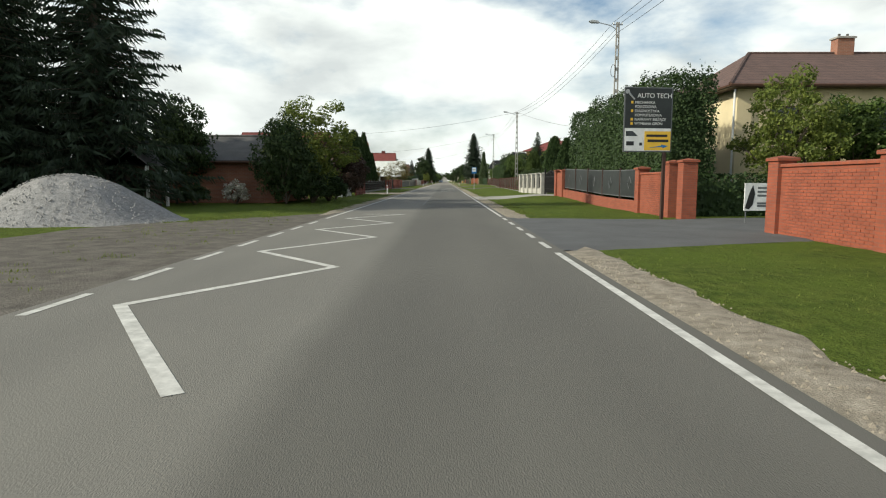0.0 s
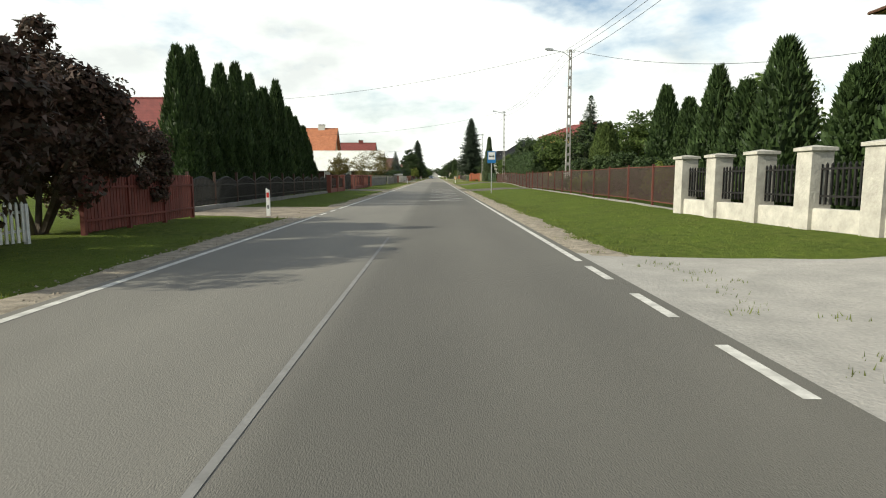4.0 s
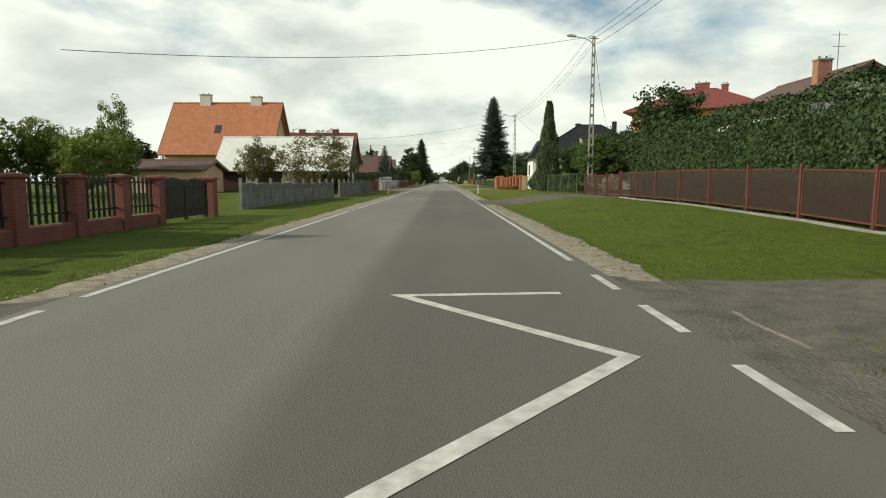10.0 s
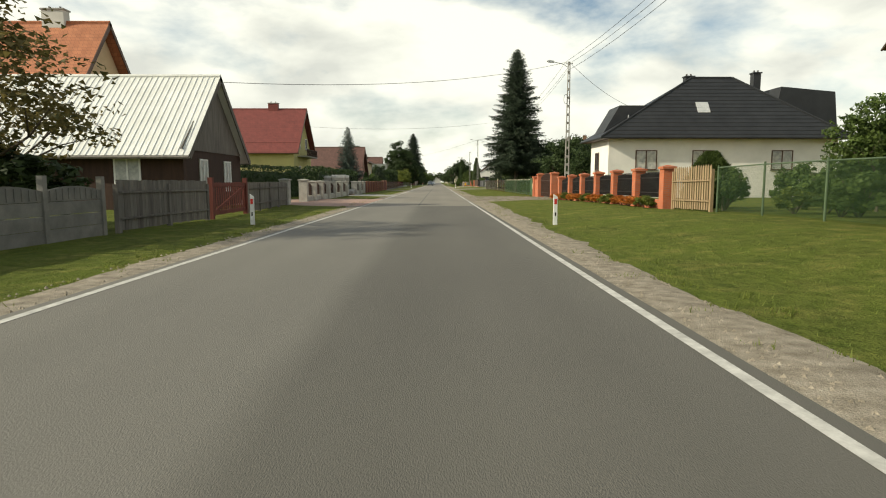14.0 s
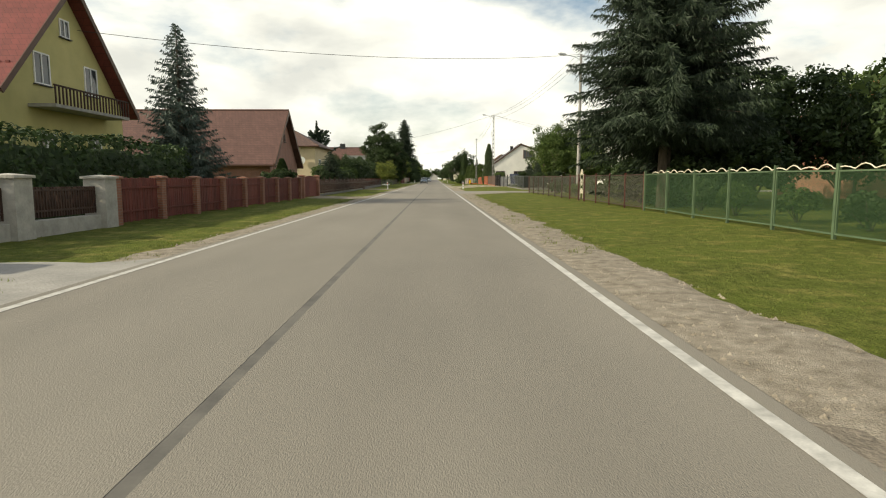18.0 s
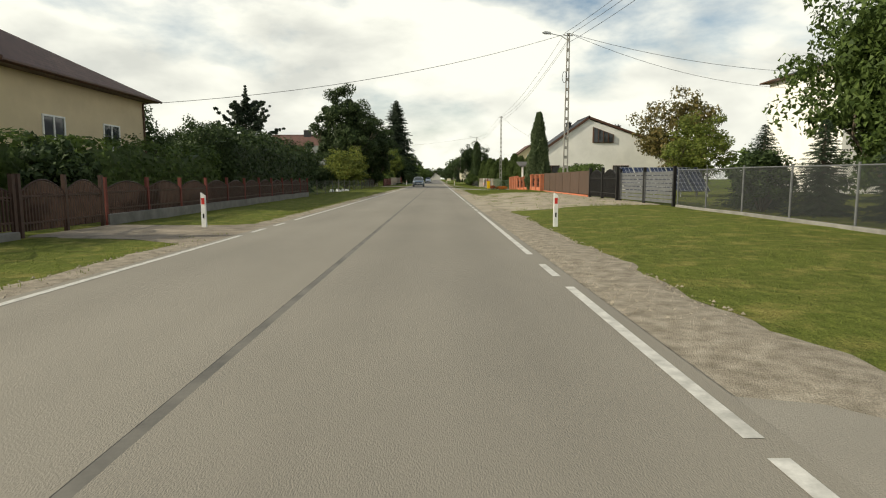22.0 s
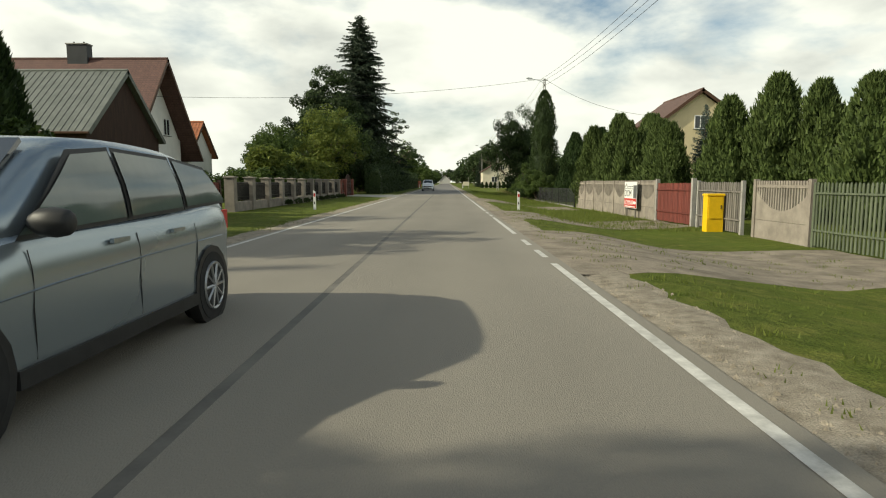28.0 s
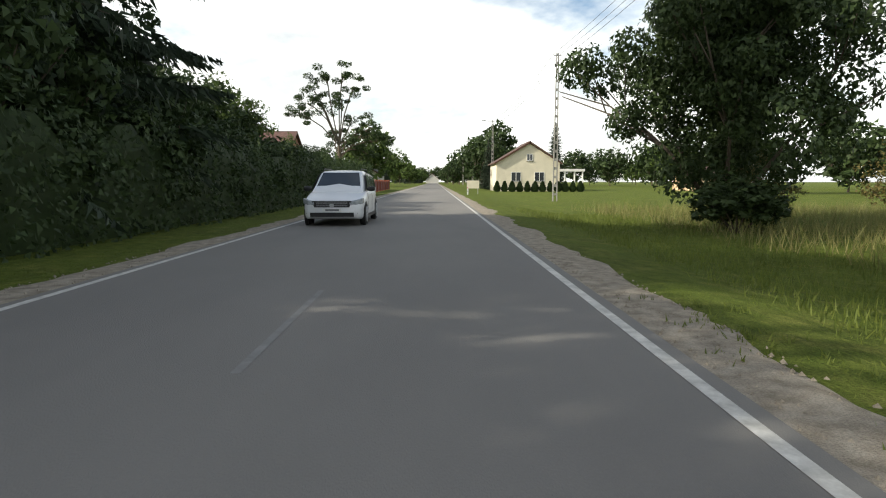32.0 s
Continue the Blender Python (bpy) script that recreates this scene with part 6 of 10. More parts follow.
part("gable_window_frame", gw, "frame_brown", h)
for k in range(5):
    part("mullion", Geo().box(19.47 + k * 0.6, 19.54 + k * 0.6, 352.2, 352.26, 5.7, 7.48 - 0.215 * k), "frame_brown", gl)
window(h, ("y", 352.4, -1), 14.4, 1.2, 2.0, 1.7, frame="frame_brown", bars=1)
window(h, ("y", 352.4, -1), 18.6, 1.2, 2.4, 1.7, frame="frame_brown", bars=2)
window(h, ("y", 352.4, -1), 23.0, 1.2, 2.0, 1.7, frame="frame_brown", bars=1)
chimney(h, 23.4, 356, 6.0, 8.05, 0.8, 0.6, "tile_black", "tile_black")
chimney(h, 17.4, 357, 6.5, 8.5, 0.6, 0.6, "tile_black", "tile_black")
po = part("porch", Geo().box(11.0, 11.2, 354.2, 354.4, -0.3, 2.9).box(12.3, 12.58, 354.2, 357.0, -0.3, 2.9), "plaster_white", h)
part("porch_roof", Geo().slab([(10.7, 353.8, 2.9), (12.58, 353.8, 2.9), (12.58, 357.4, 3.5), (10.7, 357.4, 3.5)], 0.14), "tile_grey", po)
h = gable_house("pale yellow two-storey house with a brown roof", 19.7, 26.4, 427.0, 436.0, 7.5, 9.9, "plaster_yellow", "tile_brown", axis="y", over=0.35, base=-0.5, ridge_at=22.9)
window(h, ("y", 427.0, -1), 22.9, 6.5, 1.1, 1.2)
window(h, ("y", 427.0, -1), 24.6, 2.0, 1.1, 1.3)
window(h, ("y", 427.0, -1), 21.2, 2.0, 1.1, 1.3)
chimney(h, 24.0, 431, 8.0, 10.1, 0.7, 0.5)
h = gable_house("cream house with a gabled roof and white colonnade", 10.2, 20.5, 541, 552, 4.7, 7.9, "plaster_cream", "tile_brown", axis="y", over=0.4, base=-0.3, ridge_at=15.6)
window(h, ("y", 541, -1), 13.4, 1.6, 1.6, 1.5)
window(h, ("y", 541, -1), 17.2, 1.6, 1.6, 1.5)
window(h, ("y", 541, -1), 15.6, 4.9, 1.0, 1.1)
cg = Geo().box(20.52, 24.6, 541.0, 543.5, 3.2, 3.6)
for xx in (21.4, 23.0, 24.3):
    cg.tube((xx, 541.3, -0.3), (xx, 541.3, 3.2), 0.14)
part("colonnade", cg, "plaster_white", h)
h = gable_house("low pinkish shed with a brown door across the field", 43.0, 52.5, 543, 551, 2.7, 3.9, "plaster_peach", "tile_brown", name="shed", cat="shed")
part("door", Geo().box(46.4, 48.6, 542.93, 542.99, 0.0, 2.2), "frame_brown", h)
h = gable_house("village house with a dark gabled roof at the road's end", -7, 3, 905, 917, 3.2, 7.6, "plaster_grey", "tile_grey", axis="y", name="distant_house")
h = gable_house("village house with a dark roof beside the road", -34, -22, 660, 672, 4, 8, "plaster_cream", "tile_maroon")
h = gable_house("village house with a dark roof beside the road", 16, 28, 690, 702, 4, 8, "plaster_white", "tile_grey")

# ---------------------------------------------------------------- fences, far side of the driver's lane
WALLS = []
WALLS.append(fence("high red brick wall with capped piers", 8.4, 24.6, 8.4, 48.3, 6, (sq_post(0.46, 1.98, 0.14), "brick_red"), lambda L: [("panel", Geo().box(0.22, L - 0.22, -0.13, 0.13, -0.2, 1.68), "brick_red"), ("coping", Geo().box(0.22, L - 0.22, -0.18, 0.18, 1.683, 1.76, 0.02), "brick_red")], name="brick_wall", cat="wall"))
fence("red brick gate pier with a flat cap", 8.4, 54.2, 8.4, 55.5, 1, (sq_post(0.5, 2.12, 0.14), "brick_red"), None, name="gate_pier", post_name="pier", cat="gate pier")
WALLS.append(fence("red brick wall beside the gateway", 8.4, 55.5, 8.35, 58.9, 1, (sq_post(0.46, 1.98, 0.14), "brick_red"), lambda L: [("panel", Geo().box(0.25, L - 0.22, -0.13, 0.13, -0.2, 1.62), "brick_red"), ("coping", Geo().box(0.25, L - 0.22, -0.18, 0.18, 1.623, 1.7, 0.02), "brick_red")], name="brick_wall", ends=(False, True), cat="wall"))
fence("dark mesh fence on a red brick plinth", 8.35, 58.9, 7.95, 73.4, 5, (sq_post(0.09, 1.95), "iron_brown"), frame_panel(0.62, 1.86, "iron_grey", "sheet_dark"), plinth=(low_plinth(0.5, 0.26), "brick_red"), ends=(False, True))
brick_mesh = Geo().box(-0.012, 0.0, -0.119, 0.119, -0.031, 0.031, 0.006).mesh("brick", "brick_red")
for wall, ya, yb, xf, za, zb in ((WALLS[0], 44.66, 48.02, 8.2695, 0.02, 1.66), (WALLS[1], 55.78, 58.64, 8.2420, 0.02, 1.60)):
    rows_, cols = int((zb - za) / 0.075), int((yb - ya) / 0.25)
    for j in range(min(rows_, 21)):
        for i in range(cols):
            b_ = new("brick", brick_mesh)
            b_.parent = wall
            b_.matrix_basis = wall.matrix_basis.inverted() @ pose(xf + rng.uniform(0, 0.004), ya + 0.125 + 0.25 * i + (0.06 if j % 2 else -0.06), ground_z(8.4, (ya + yb) / 2) + za + 0.0375 + 0.075 * j)
for k in range(5):
    yy = 58.9 + 2.9 * (k + 0.5)
    d = Geo().pipe([(0, 0, 0.28), (0.24, 0, 0), (0, 0, -0.28), (-0.24, 0, 0), (0, 0, 0.28)], 0.012, 5)
    solid("fence_ornament", d, "iron_grey", "small diamond ornament on the dark fence", "ornament").matrix_basis = pose(8.32 - 0.4 * (k + .5) / 5 - 0.03, yy, 1.25 + ground_z(8.1, yy), 0, 0, 92)
fence("red brick pier and short wall", 7.95, 73.6, 7.9, 75.6, 1, (sq_post(0.46, 1.85, 0.12), "brick_red"), lambda L: [("panel", Geo().box(0.23, L - 0.23, -0.13, 0.13, -0.2, 1.62), "brick_red")], name="brick_wall", cat="wall")
fence("dark metal gate with upright bars", 7.85, 76.0, 7.68, 79.8, 1, (sq_post(0.1, 1.9), "iron_black"), picket_panel(0.15, 1.55, 0.13, "iron_black", arch=0.25), name="gate", cat="gate")
fence("pale stone block pillars with iron bars and a stone base", 7.62, 80.2, 7.05, 89.2, 5, (sq_post(0.46, 1.68, 0.12), "stone_block"), picket_panel(0.5, 1.32, 0.14, "iron_black", points=True), plinth=(low_plinth(0.42, 0.28, 0.23), "stone_block"))
fence("rust-red framed wire mesh fence", 7.35, 89.9, 8.62, 126.6, 12, (sq_post(0.075, 1.5), "iron_rust"), frame_panel(0.18, 1.42, "iron_rust", "wire_rust", gap=0.04, r=0.018), plinth=(low_plinth(0.06, 0.16), "concrete_dark"))
fence("rust-red mesh garden gate", 8.64, 127.0, 8.78, 131.4, 2, (sq_post(0.1, 1.6), "iron_rust"), frame_panel(0.14, 1.45, "iron_rust", "wire_rust", gap=0.05, mids=(0.8,)), name="gate", cat="gate")
fence("rust-red fence with dark mesh in front of a hedge", 8.85, 132.2, 9.3, 157.0, 9, (sq_post(0.085, 1.45), "iron_rust"), frame_panel(0.16, 1.32, "iron_rust", "wire_rust", gap=0.04), plinth=(low_plinth(0.06, 0.16), "concrete_dark"))
fence("low rust-red iron garden gate", 9.35, 157.4, 9.2, 164.6, 3, (sq_post(0.1, 1.4), "iron_rust"), frame_panel(0.14, 1.25, "iron_rust", "wire_rust", gap=0.05, mids=(0.45, 0.8)), name="gate", cat="gate")
fence("green chain-link fence round a garden", 9.2, 167.0, 8.6, 187.0, 8, (lambda: Geo().tube((0, 0, -0.2), (0, 0, 1.45), 0.03), "iron_green"), mesh_panel(0.05, 1.38, "iron_green", "wire_green"))
fence("unpainted wooden picket gate", 8.5, 187.2, 8.4, 190.0, 1, (sq_post(0.1, 1.35), "wood_tan"), rails_only((0.35, 1.0), "wood_tan"), slat=(board(0.09, 1.5, point=0.07), "wood_tan", 0.16), name="gate", cat="gate")
fence("orange brick pillars with dark lattice panels", 8.35, 190.5, 8.3, 209.2, 6, (sq_post(0.42, 1.62, 0.16), "brick_orange"), picket_panel(0.42, 1.3, 0.11, "iron_black", arch=0.1, points=False), plinth=(low_plinth(0.35, 0.24, 0.21), "brick_orange"))
fence("orange brick gate piers with a wrought iron gate", 8.3, 211.8, 8.25, 217.3, 1, (sq_post(0.5, 1.95, 0.16), "brick_orange"), picket_panel(0.12, 1.55, 0.13, "iron_brown", arch=0.35, scrolls=True), name="gate", cat="gate")
fence("orange brick wall end with capped piers", 8.25, 217.6, 8.2, 219.4, 1, (sq_post(0.44, 1.75, 0.14), "brick_orange"), lambda L: [("panel", Geo().box(0.22, L - 0.22, -0.12, 0.12, -0.2, 1.45), "brick_orange")], name="brick_wall", ends=(False, True), cat="wall")
fence("green gate with a cream and gold emblem", 8.25, 219.9, 8.27, 222.9, 2, (sq_post(0.08, 1.75), "iron_green"), frame_panel(0.12, 1.55, "iron_green", "sheet_green", mids=(0.45,)), name="gate", cat="gate")
fence("green sheet and mesh fence with a pale scrolled top", 8.28, 223.0, 8.35, 243.4, 9, (sq_post(0.07, 1.55), "iron_green"), frame_panel(0.10, 1.42, "iron_green", "wire_green", gap=0.035, r=0.018))
fence("rust and green framed wire mesh fence", 8.35, 243.5, 8.38, 253.05, 4, (sq_post(0.06, 1.5), "iron_rust"), frame_panel(0.10, 1.42, "iron_brown", "wire_grey", gap=0.035, r=0.016))
fence("red-painted framed mesh panel beside the wicket", 8.38, 254.45, 8.39, 256.7, 1, (sq_post(0.06, 1.5), "iron_rust"), frame_panel(0.10, 1.42, "iron_rust", "wire_grey", gap=0.035, r=0.016))


def fan(g, z, ry, rz, a0, a1, spokes):
    """A wrought fan or rosette in the fence's plane: a rim with spokes."""
    g.pipe([(0, ry * math.cos(a0 + (a1 - a0) * k / 12), z + rz * math.sin(a0 + (a1 - a0) * k / 12)) for k in range(13)], 0.012, 4)
    for k in range(spokes):
        q = a0 + (a1 - a0) * k / (spokes - 1)
        g.pipe([(0, 0.05 * math.cos(q), z + 0.05 * math.sin(q)), (0, ry * math.cos(q), z + rz * math.sin(q))], 0.011, 4)


wk = thing("wicket", pose(8.38, 253.75, 0), "narrow wicket panel with three white wrought fans", "gate")
for sd in (-1, 1):
    part("post", Geo().box(-0.03, 0.03, sd * 0.55 - 0.03, sd * 0.55 + 0.03, -0.2, 1.52), "iron_brown", wk)
    part("stile", Geo().box(-0.012, 0.012, sd * 0.34 - 0.012, sd * 0.34 + 0.012, 0.1, 1.45), "plaster_cream", wk)
part("top_rail", Geo().pipe([(0, -0.52 + 0.104 * k, 1.45 + 0.08 * math.sin(math.pi * k / 10)) for k in range(11)], 0.016, 5), "plaster_cream", wk)
part("bottom_rail", Geo().box(-0.015, 0.015, -0.52, 0.52, 0.12, 0.16), "iron_brown", wk)
for z, ry, rz, a0, a1, n in ((1.46, 0.29, 0.32, 0.0, math.pi, 9), (1.06, 0.17, 0.19, 0.0, 2 * math.pi, 9), (0.44, 0.27, 0.27, 0.0, math.pi, 9)):
    g = Geo()
    fan(g, z, ry, rz, a0, a1, n)
    part("fan", g, "plaster_cream", wk, "white wrought fan")
sc = Geo()
for i in range(17):
    yy = 223 + i * 1.15
    sc.pipe([(0, yy + 0.55 * k / 4, 1.45 + 0.10 * math.sin(k * math.pi / 4)) for k in range(5)], 0.014, 4)
    sc.pipe([(0, yy + 0.55 + 0.6 * k / 4, 1.45 + 0.05 * math.sin(k * math.pi / 4)) for k in range(5)], 0.014, 4)
solid("fence_crest", sc, "plaster_cream", "pale wrought scroll along the fence top", "fence crest").matrix_basis = pose(8.32, 0, 0)
fence("green-brown framed mesh fence", 8.39, 256.8, 8.28, 272.0, 7, (sq_post(0.06, 1.5), "iron_brown"), frame_panel(0.10, 1.42, "iron_brown", "wire_grey", gap=0.035, r=0.018))
for yy, xx in ((221.4, 8.22),):
    em = Geo().prism([(0.15 * math.cos(k * 0.785), 0.95 + 0.24 * math.sin(k * 0.785)) for k in range(8)], "x", -0.012, 0.012)
    e = thing("gate_emblem", pose(xx + 0.02, yy, 0), "cream and gold diamond-shaped emblem on the gate", "emblem")
    part("plate", em, "plaster_cream", e)
    part("boss", Geo().prism([(0.1 * math.cos(k * 0.785), 0.95 + 0.13 * math.sin(k * 0.785)) for k in range(8)], "x", -0.035, -0.021), "sign_yellow", e)
fence("brown framed mesh fence turning into the side road", 8.3, 272.2, 14.5, 273.4, 3, (sq_post(0.07, 1.5), "iron_rust"), frame_panel(0.1, 1.42, "iron_brown", "wire_grey", gap=0.035, r=0.018))
fence("grey chain-link fence at the side road corner", 9.8, 286.0, 16, 285.5, 3, (lambda: Geo().tube((0, 0, -0.2), (0, 0, 1.5), 0.03), "iron_grey"), mesh_panel(0.25, 1.42, "iron_grey", "wire_dark"), plinth=(low_plinth(0.22, 0.15), "concrete_dark"))
fence("grey fence with dark shade net on a concrete base", 9.8, 286.0, 10.0, 301.8, 6, (lambda: Geo().tube((0, 0, -0.2), (0, 0, 1.55), 0.03), "iron_grey"), mesh_panel(0.12, 1.48, "iron_grey", "wire_dark"), plinth=(low_plinth(0.10, 0.15), "concrete_dark"))
hz = lambda L: [("stile", Geo().box(0.04, 0.1, -0.03, 0.03, 0.1, 1.45), "iron_grey"), ("stile", Geo().box(L - 0.1, L - 0.04, -0.03, 0.03, 0.1, 1.45), "iron_grey")] + [("lath", Geo().box(0.04, L - 0.04, -0.06, -0.032, 0.12 + 0.168 * k, 0.26 + 0.168 * k), "iron_grey") for k in range(8)]
fence("modern grey gate of horizontal metal slats", 10.0, 302.2, 9.75, 308.6, 2, (sq_post(0.12, 1.65), "iron_black"), hz, name="gate", cat="gate")
fence("dark wrought iron double gate with scrolls", 9.7, 309.0, 9.6, 314.2, 2, (sq_post(0.14, 1.75), "iron_black"), picket_panel(0.12, 1.35, 0.11, "iron_black", arch=0.3, scrolls=True), name="gate", cat="gate")
fence("long brown sheet fence on an orange brick base", 9.65, 314.6, 9.95, 331.8, 6, (sq_post(0.08, 1.62), "sheet_brown"), lambda L: [("panel", Geo().box(0.02, L - 0.02, -0.02, 0.02, 0.16, 1.62), "sheet_brown")], plinth=(low_plinth(0.12, 0.2), "brick_orange"))
lat = lambda L: [("rail", Geo().box(0.2, L - 0.2, -0.02, 0.02, 0.36, 0.4).box(0.2, L - 0.2, -0.02, 0.02, 1.2, 1.24), "iron_black"),
                 ("lattice", (lambda g: [g.tube((0.2 + (L - 0.6) * k / 7, 0, 0.4), (0.2 + (L - 0.6) * k / 7 + 0.4, 0, 1.2), 0.016, 0.016, 4, False).tube((0.6 + (L - 0.6) * k / 7, 0, 0.4), (0.2 + (L - 0.6) * k / 7, 0, 1.2), 0.016, 0.016, 4, False) for k in range(8)][-1])(Geo()), "iron_black")]
fence("orange brick pillars with black iron lattice", 9.95, 333.2, 10.15, 351.2, 6, (sq_post(0.4, 1.6, 0.14), "brick_orange"), lat, plinth=(low_plinth(0.36, 0.24, 0.2), "brick_orange"))
fence("orange brick piers with a small brown gate", 10.2, 353.0, 10.4, 360.2, 3, (sq_post(0.5, 1.78, 0.14), "brick_orange"), picket_panel(0.12, 1.3, 0.12, "iron_brown", arch=0.15), name="gate", cat="gate")
fence("green chain-link fence with a concrete base", 10.4, 361.0, 10.3, 378.0, 6, (lambda: Geo().tube((0, 0, -0.2), (0, 0, 1.5), 0.03), "iron_green"), mesh_panel(0.2, 1.42, "iron_green", "wire_green"), plinth=(low_plinth(0.2, 0.15), "concrete"))
fence("weathered green picket fence with a gate", 10.7, 377.6, 10.7, 389.4, 4, (sq_post(0.1, 1.85), "wood_green"), rails_only((0.5, 1.55), "wood_green"), slat=(board(0.075, 1.85, point=0.05), "wood_green", 0.15))
fence("weathered concrete panel with a bowed relief", 10.7, 389.6, 10.65, 392.6, 1, (sq_post(0.15, 1.95), "concrete_brown"), scallop_panel(1.9))
fence("grey weathered wooden slat fence", 10.6, 393.4, 10.55, 397.0, 1, (sq_post(0.12, 1.9), "concrete"), rails_only((0.5, 1.5), "wood_grey"), slat=(board(0.10, 1.85, point=0.04), "wood_grey", 0.145))
fence("rust-brown upright board gate", 10.5, 397.4, 10.4, 401.4, 1, (sq_post(0.16, 2.0), "concrete"), rails_only((0.5, 1.5), "wood_red"), slat=(board(0.14, 1.8), "wood_red", 0.155), name="gate", cat="gate")
fence("precast concrete panel fence with bowed ribbed tops", 10.4, 401.6, 9.9, 416.8, 7, (sq_post(0.15, 1.95), "concrete_brown"), scallop_panel(1.95))
fence("dark chain-link fence on a mossy concrete base", 9.8, 417.4, 9.2, 440.0, 8, (lambda: Geo().tube((0, 0, -0.2), (0, 0, 1.4), 0.035), "iron_black"), mesh_panel(0.1, 1.35, "iron_black", "wire_dark"), plinth=(low_plinth(0.09, 0.15), "concrete_dark"))

# ---------------------------------------------------------------- fences, other side of the road
fence("low white picket fence below the shrubs", -7.8, 76.0, -7.9, 83.0, 3, (sq_post(0.08, 0.75), "wood_white"), rails_only((0.25, 0.6), "wood_white"), slat=(board(0.07, 0.8, point=0.05), "wood_white", 0.15))
fence("red-brown upright wooden fence", -7.7, 84.5, -7.7, 90.2, 3, (sq_post(0.1, 1.25), "wood_red"), rails_only((0.3, 1.0), "wood_red", off=-0.06), slat=(board(0.11, 1.3, point=0.03), "wood_red", 0.13))
fence("dark wrought iron fence with arched tops on a low plinth", -8.75, 92.5, -8.5, 117.2, 10, (sq_post(0.09, 1.42), "iron_brown"), picket_panel(0.22, 1.05, 0.12, "iron_black", arch=0.2, scrolls=True), plinth=(low_plinth(0.18, 0.2), "concrete_dark"))
fence("dark red pillars with mesh panels", -8.5, 118.4, -8.4, 124.6, 2, (sq_post(0.36, 1.4, 0.1), "brick_dark"), picket_panel(0.36, 1.15, 0.1, "iron_brown"), plinth=(low_plinth(0.32, 0.24, 0.18), "brick_dark"))
fence("black iron double gate with arched bars", -8.4, 125.0, -8.4, 129.4, 2, (sq_post(0.08, 1.3), "iron_black"), picket_panel(0.1, 1.4, 0.19, "iron_black", wid=0.03, arch=0.12), name="gate", cat="gate")
fence("dark red brick gate pillar", -8.4, 129.75, -8.4, 146.5, 1, (sq_post(0.4, 1.42, 0.12), "brick_dark"), None, name="gate_pier", post_name="pier", cat="gate pier")
fence("dark red brick pillars with black iron bars", -8.4, 130.85, -8.4, 142.5, 6, (sq_post(0.36, 1.42, 0.1), "brick_dark"), picket_panel(0.36, 1.36, 0.2, "iron_black", wid=0.03), plinth=(low_plinth(0.32, 0.26, 0.2), "brick_dark"))
fence("black iron gate between red pillars", -8.4, 142.8, -8.4, 146.1, 2, (sq_post(0.1, 1.3), "iron_brown"), picket_panel(0.1, 1.25, 0.12, "iron_black", arch=0.1), name="gate", cat="gate")
fence("grey precast concrete fence with ribbed top plates", -9.0, 151.6, -8.4, 170.4, 9, (sq_post(0.13, 1.38), "concrete_dark"), concrete_panel(1.2, 4, 0.1))
fence("grey precast concrete fence with ribbed top plates", -8.3, 172.6, -8.0, 182.6, 5, (sq_post(0.13, 1.38), "concrete_dark"), concrete_panel(1.2, 4, 0.1))
fence("weathered grey upright board fence", -7.95, 183.2, -7.75, 188.4, 2, (sq_post(0.12, 1.2), "wood_grey"), rails_only((0.35, 1.0), "wood_grey", off=-0.07), slat=(board(0.13, 1.3), "wood_grey", 0.14))
fence("red painted wooden farm gate", -7.75, 188.8, -7.75, 192.4, 1, (sq_post(0.16, 1.42), "wood_red"), lambda L: [("frame", Geo().box(0.1, L - 0.1, -0.03, 0.03, 0.15, 0.27).box(0.1, L - 0.1, -0.03, 0.03, 1.1, 1.22).slab([(0.1, -0.02, 0.25), (0.1, 0.02, 0.25), (L - 0.1, 0.02, 1.15), (L - 0.1, -0.02, 1.15)], 0.1), "wood_red")], slat=(board(0.10, 1.25, z0=0.12), "wood_red", 0.2), name="gate", cat="gate")
fence("weathered grey upright board fence", -7.8, 192.8, -8.3, 201.0, 4, (sq_post(0.12, 1.2), "wood_grey"), rails_only((0.35, 1.0), "wood_grey", off=-0.07), slat=(board(0.12, 1.25), "wood_grey", 0.13))
fence("grey stone block gate pillar", -8.5, 201.6, -8.5, 206.2, 1, (sq_post(0.5, 1.45, 0.1), "stone_block"), None, name="gate_pier", post_name="pier", cat="gate pier")
fence("stone block pillars with arched wrought iron panels", -8.5, 206.2, -8.5, 213.9, 3, (sq_post(0.55, 1.36, 0.1), "stone_block"), picket_panel(0.4, 1.0, 0.1, "iron_brown", arch=0.22, scrolls=True), plinth=(low_plinth(0.35, 0.26, 0.27), "stone_block"), ends=(False, True))
fence("stone block pillars with arched wrought iron panels", -8.5, 213.9, -8.5, 223.2, 3, (sq_post(0.5, 1.36, 0.1), "stone_block"), picket_panel(0.4, 1.0, 0.1, "iron_brown", arch=0.22, scrolls=True), plinth=(low_plinth(0.35, 0.26, 0.27), "stone_block"), ends=(False, True))
fence("stone block pillars with iron panels", -8.5, 229.0, -8.5, 235.6, 2, (sq_post(0.55, 1.36, 0.1), "stone_block"), picket_panel(0.4, 1.1, 0.1, "iron_brown", points=False), plinth=(low_plinth(0.35, 0.26, 0.27), "stone_block"))
fence("red-brown board fence between brick pillars", -8.5, 236.2, -8.35, 257.6, 8, (sq_post(0.3, 1.36, 0.1), "brick_house"), rails_only((0.35, 1.0), "wood_red", off=-0.06), slat=(board(0.13, 1.28, point=0.02), "wood_red", 0.15))
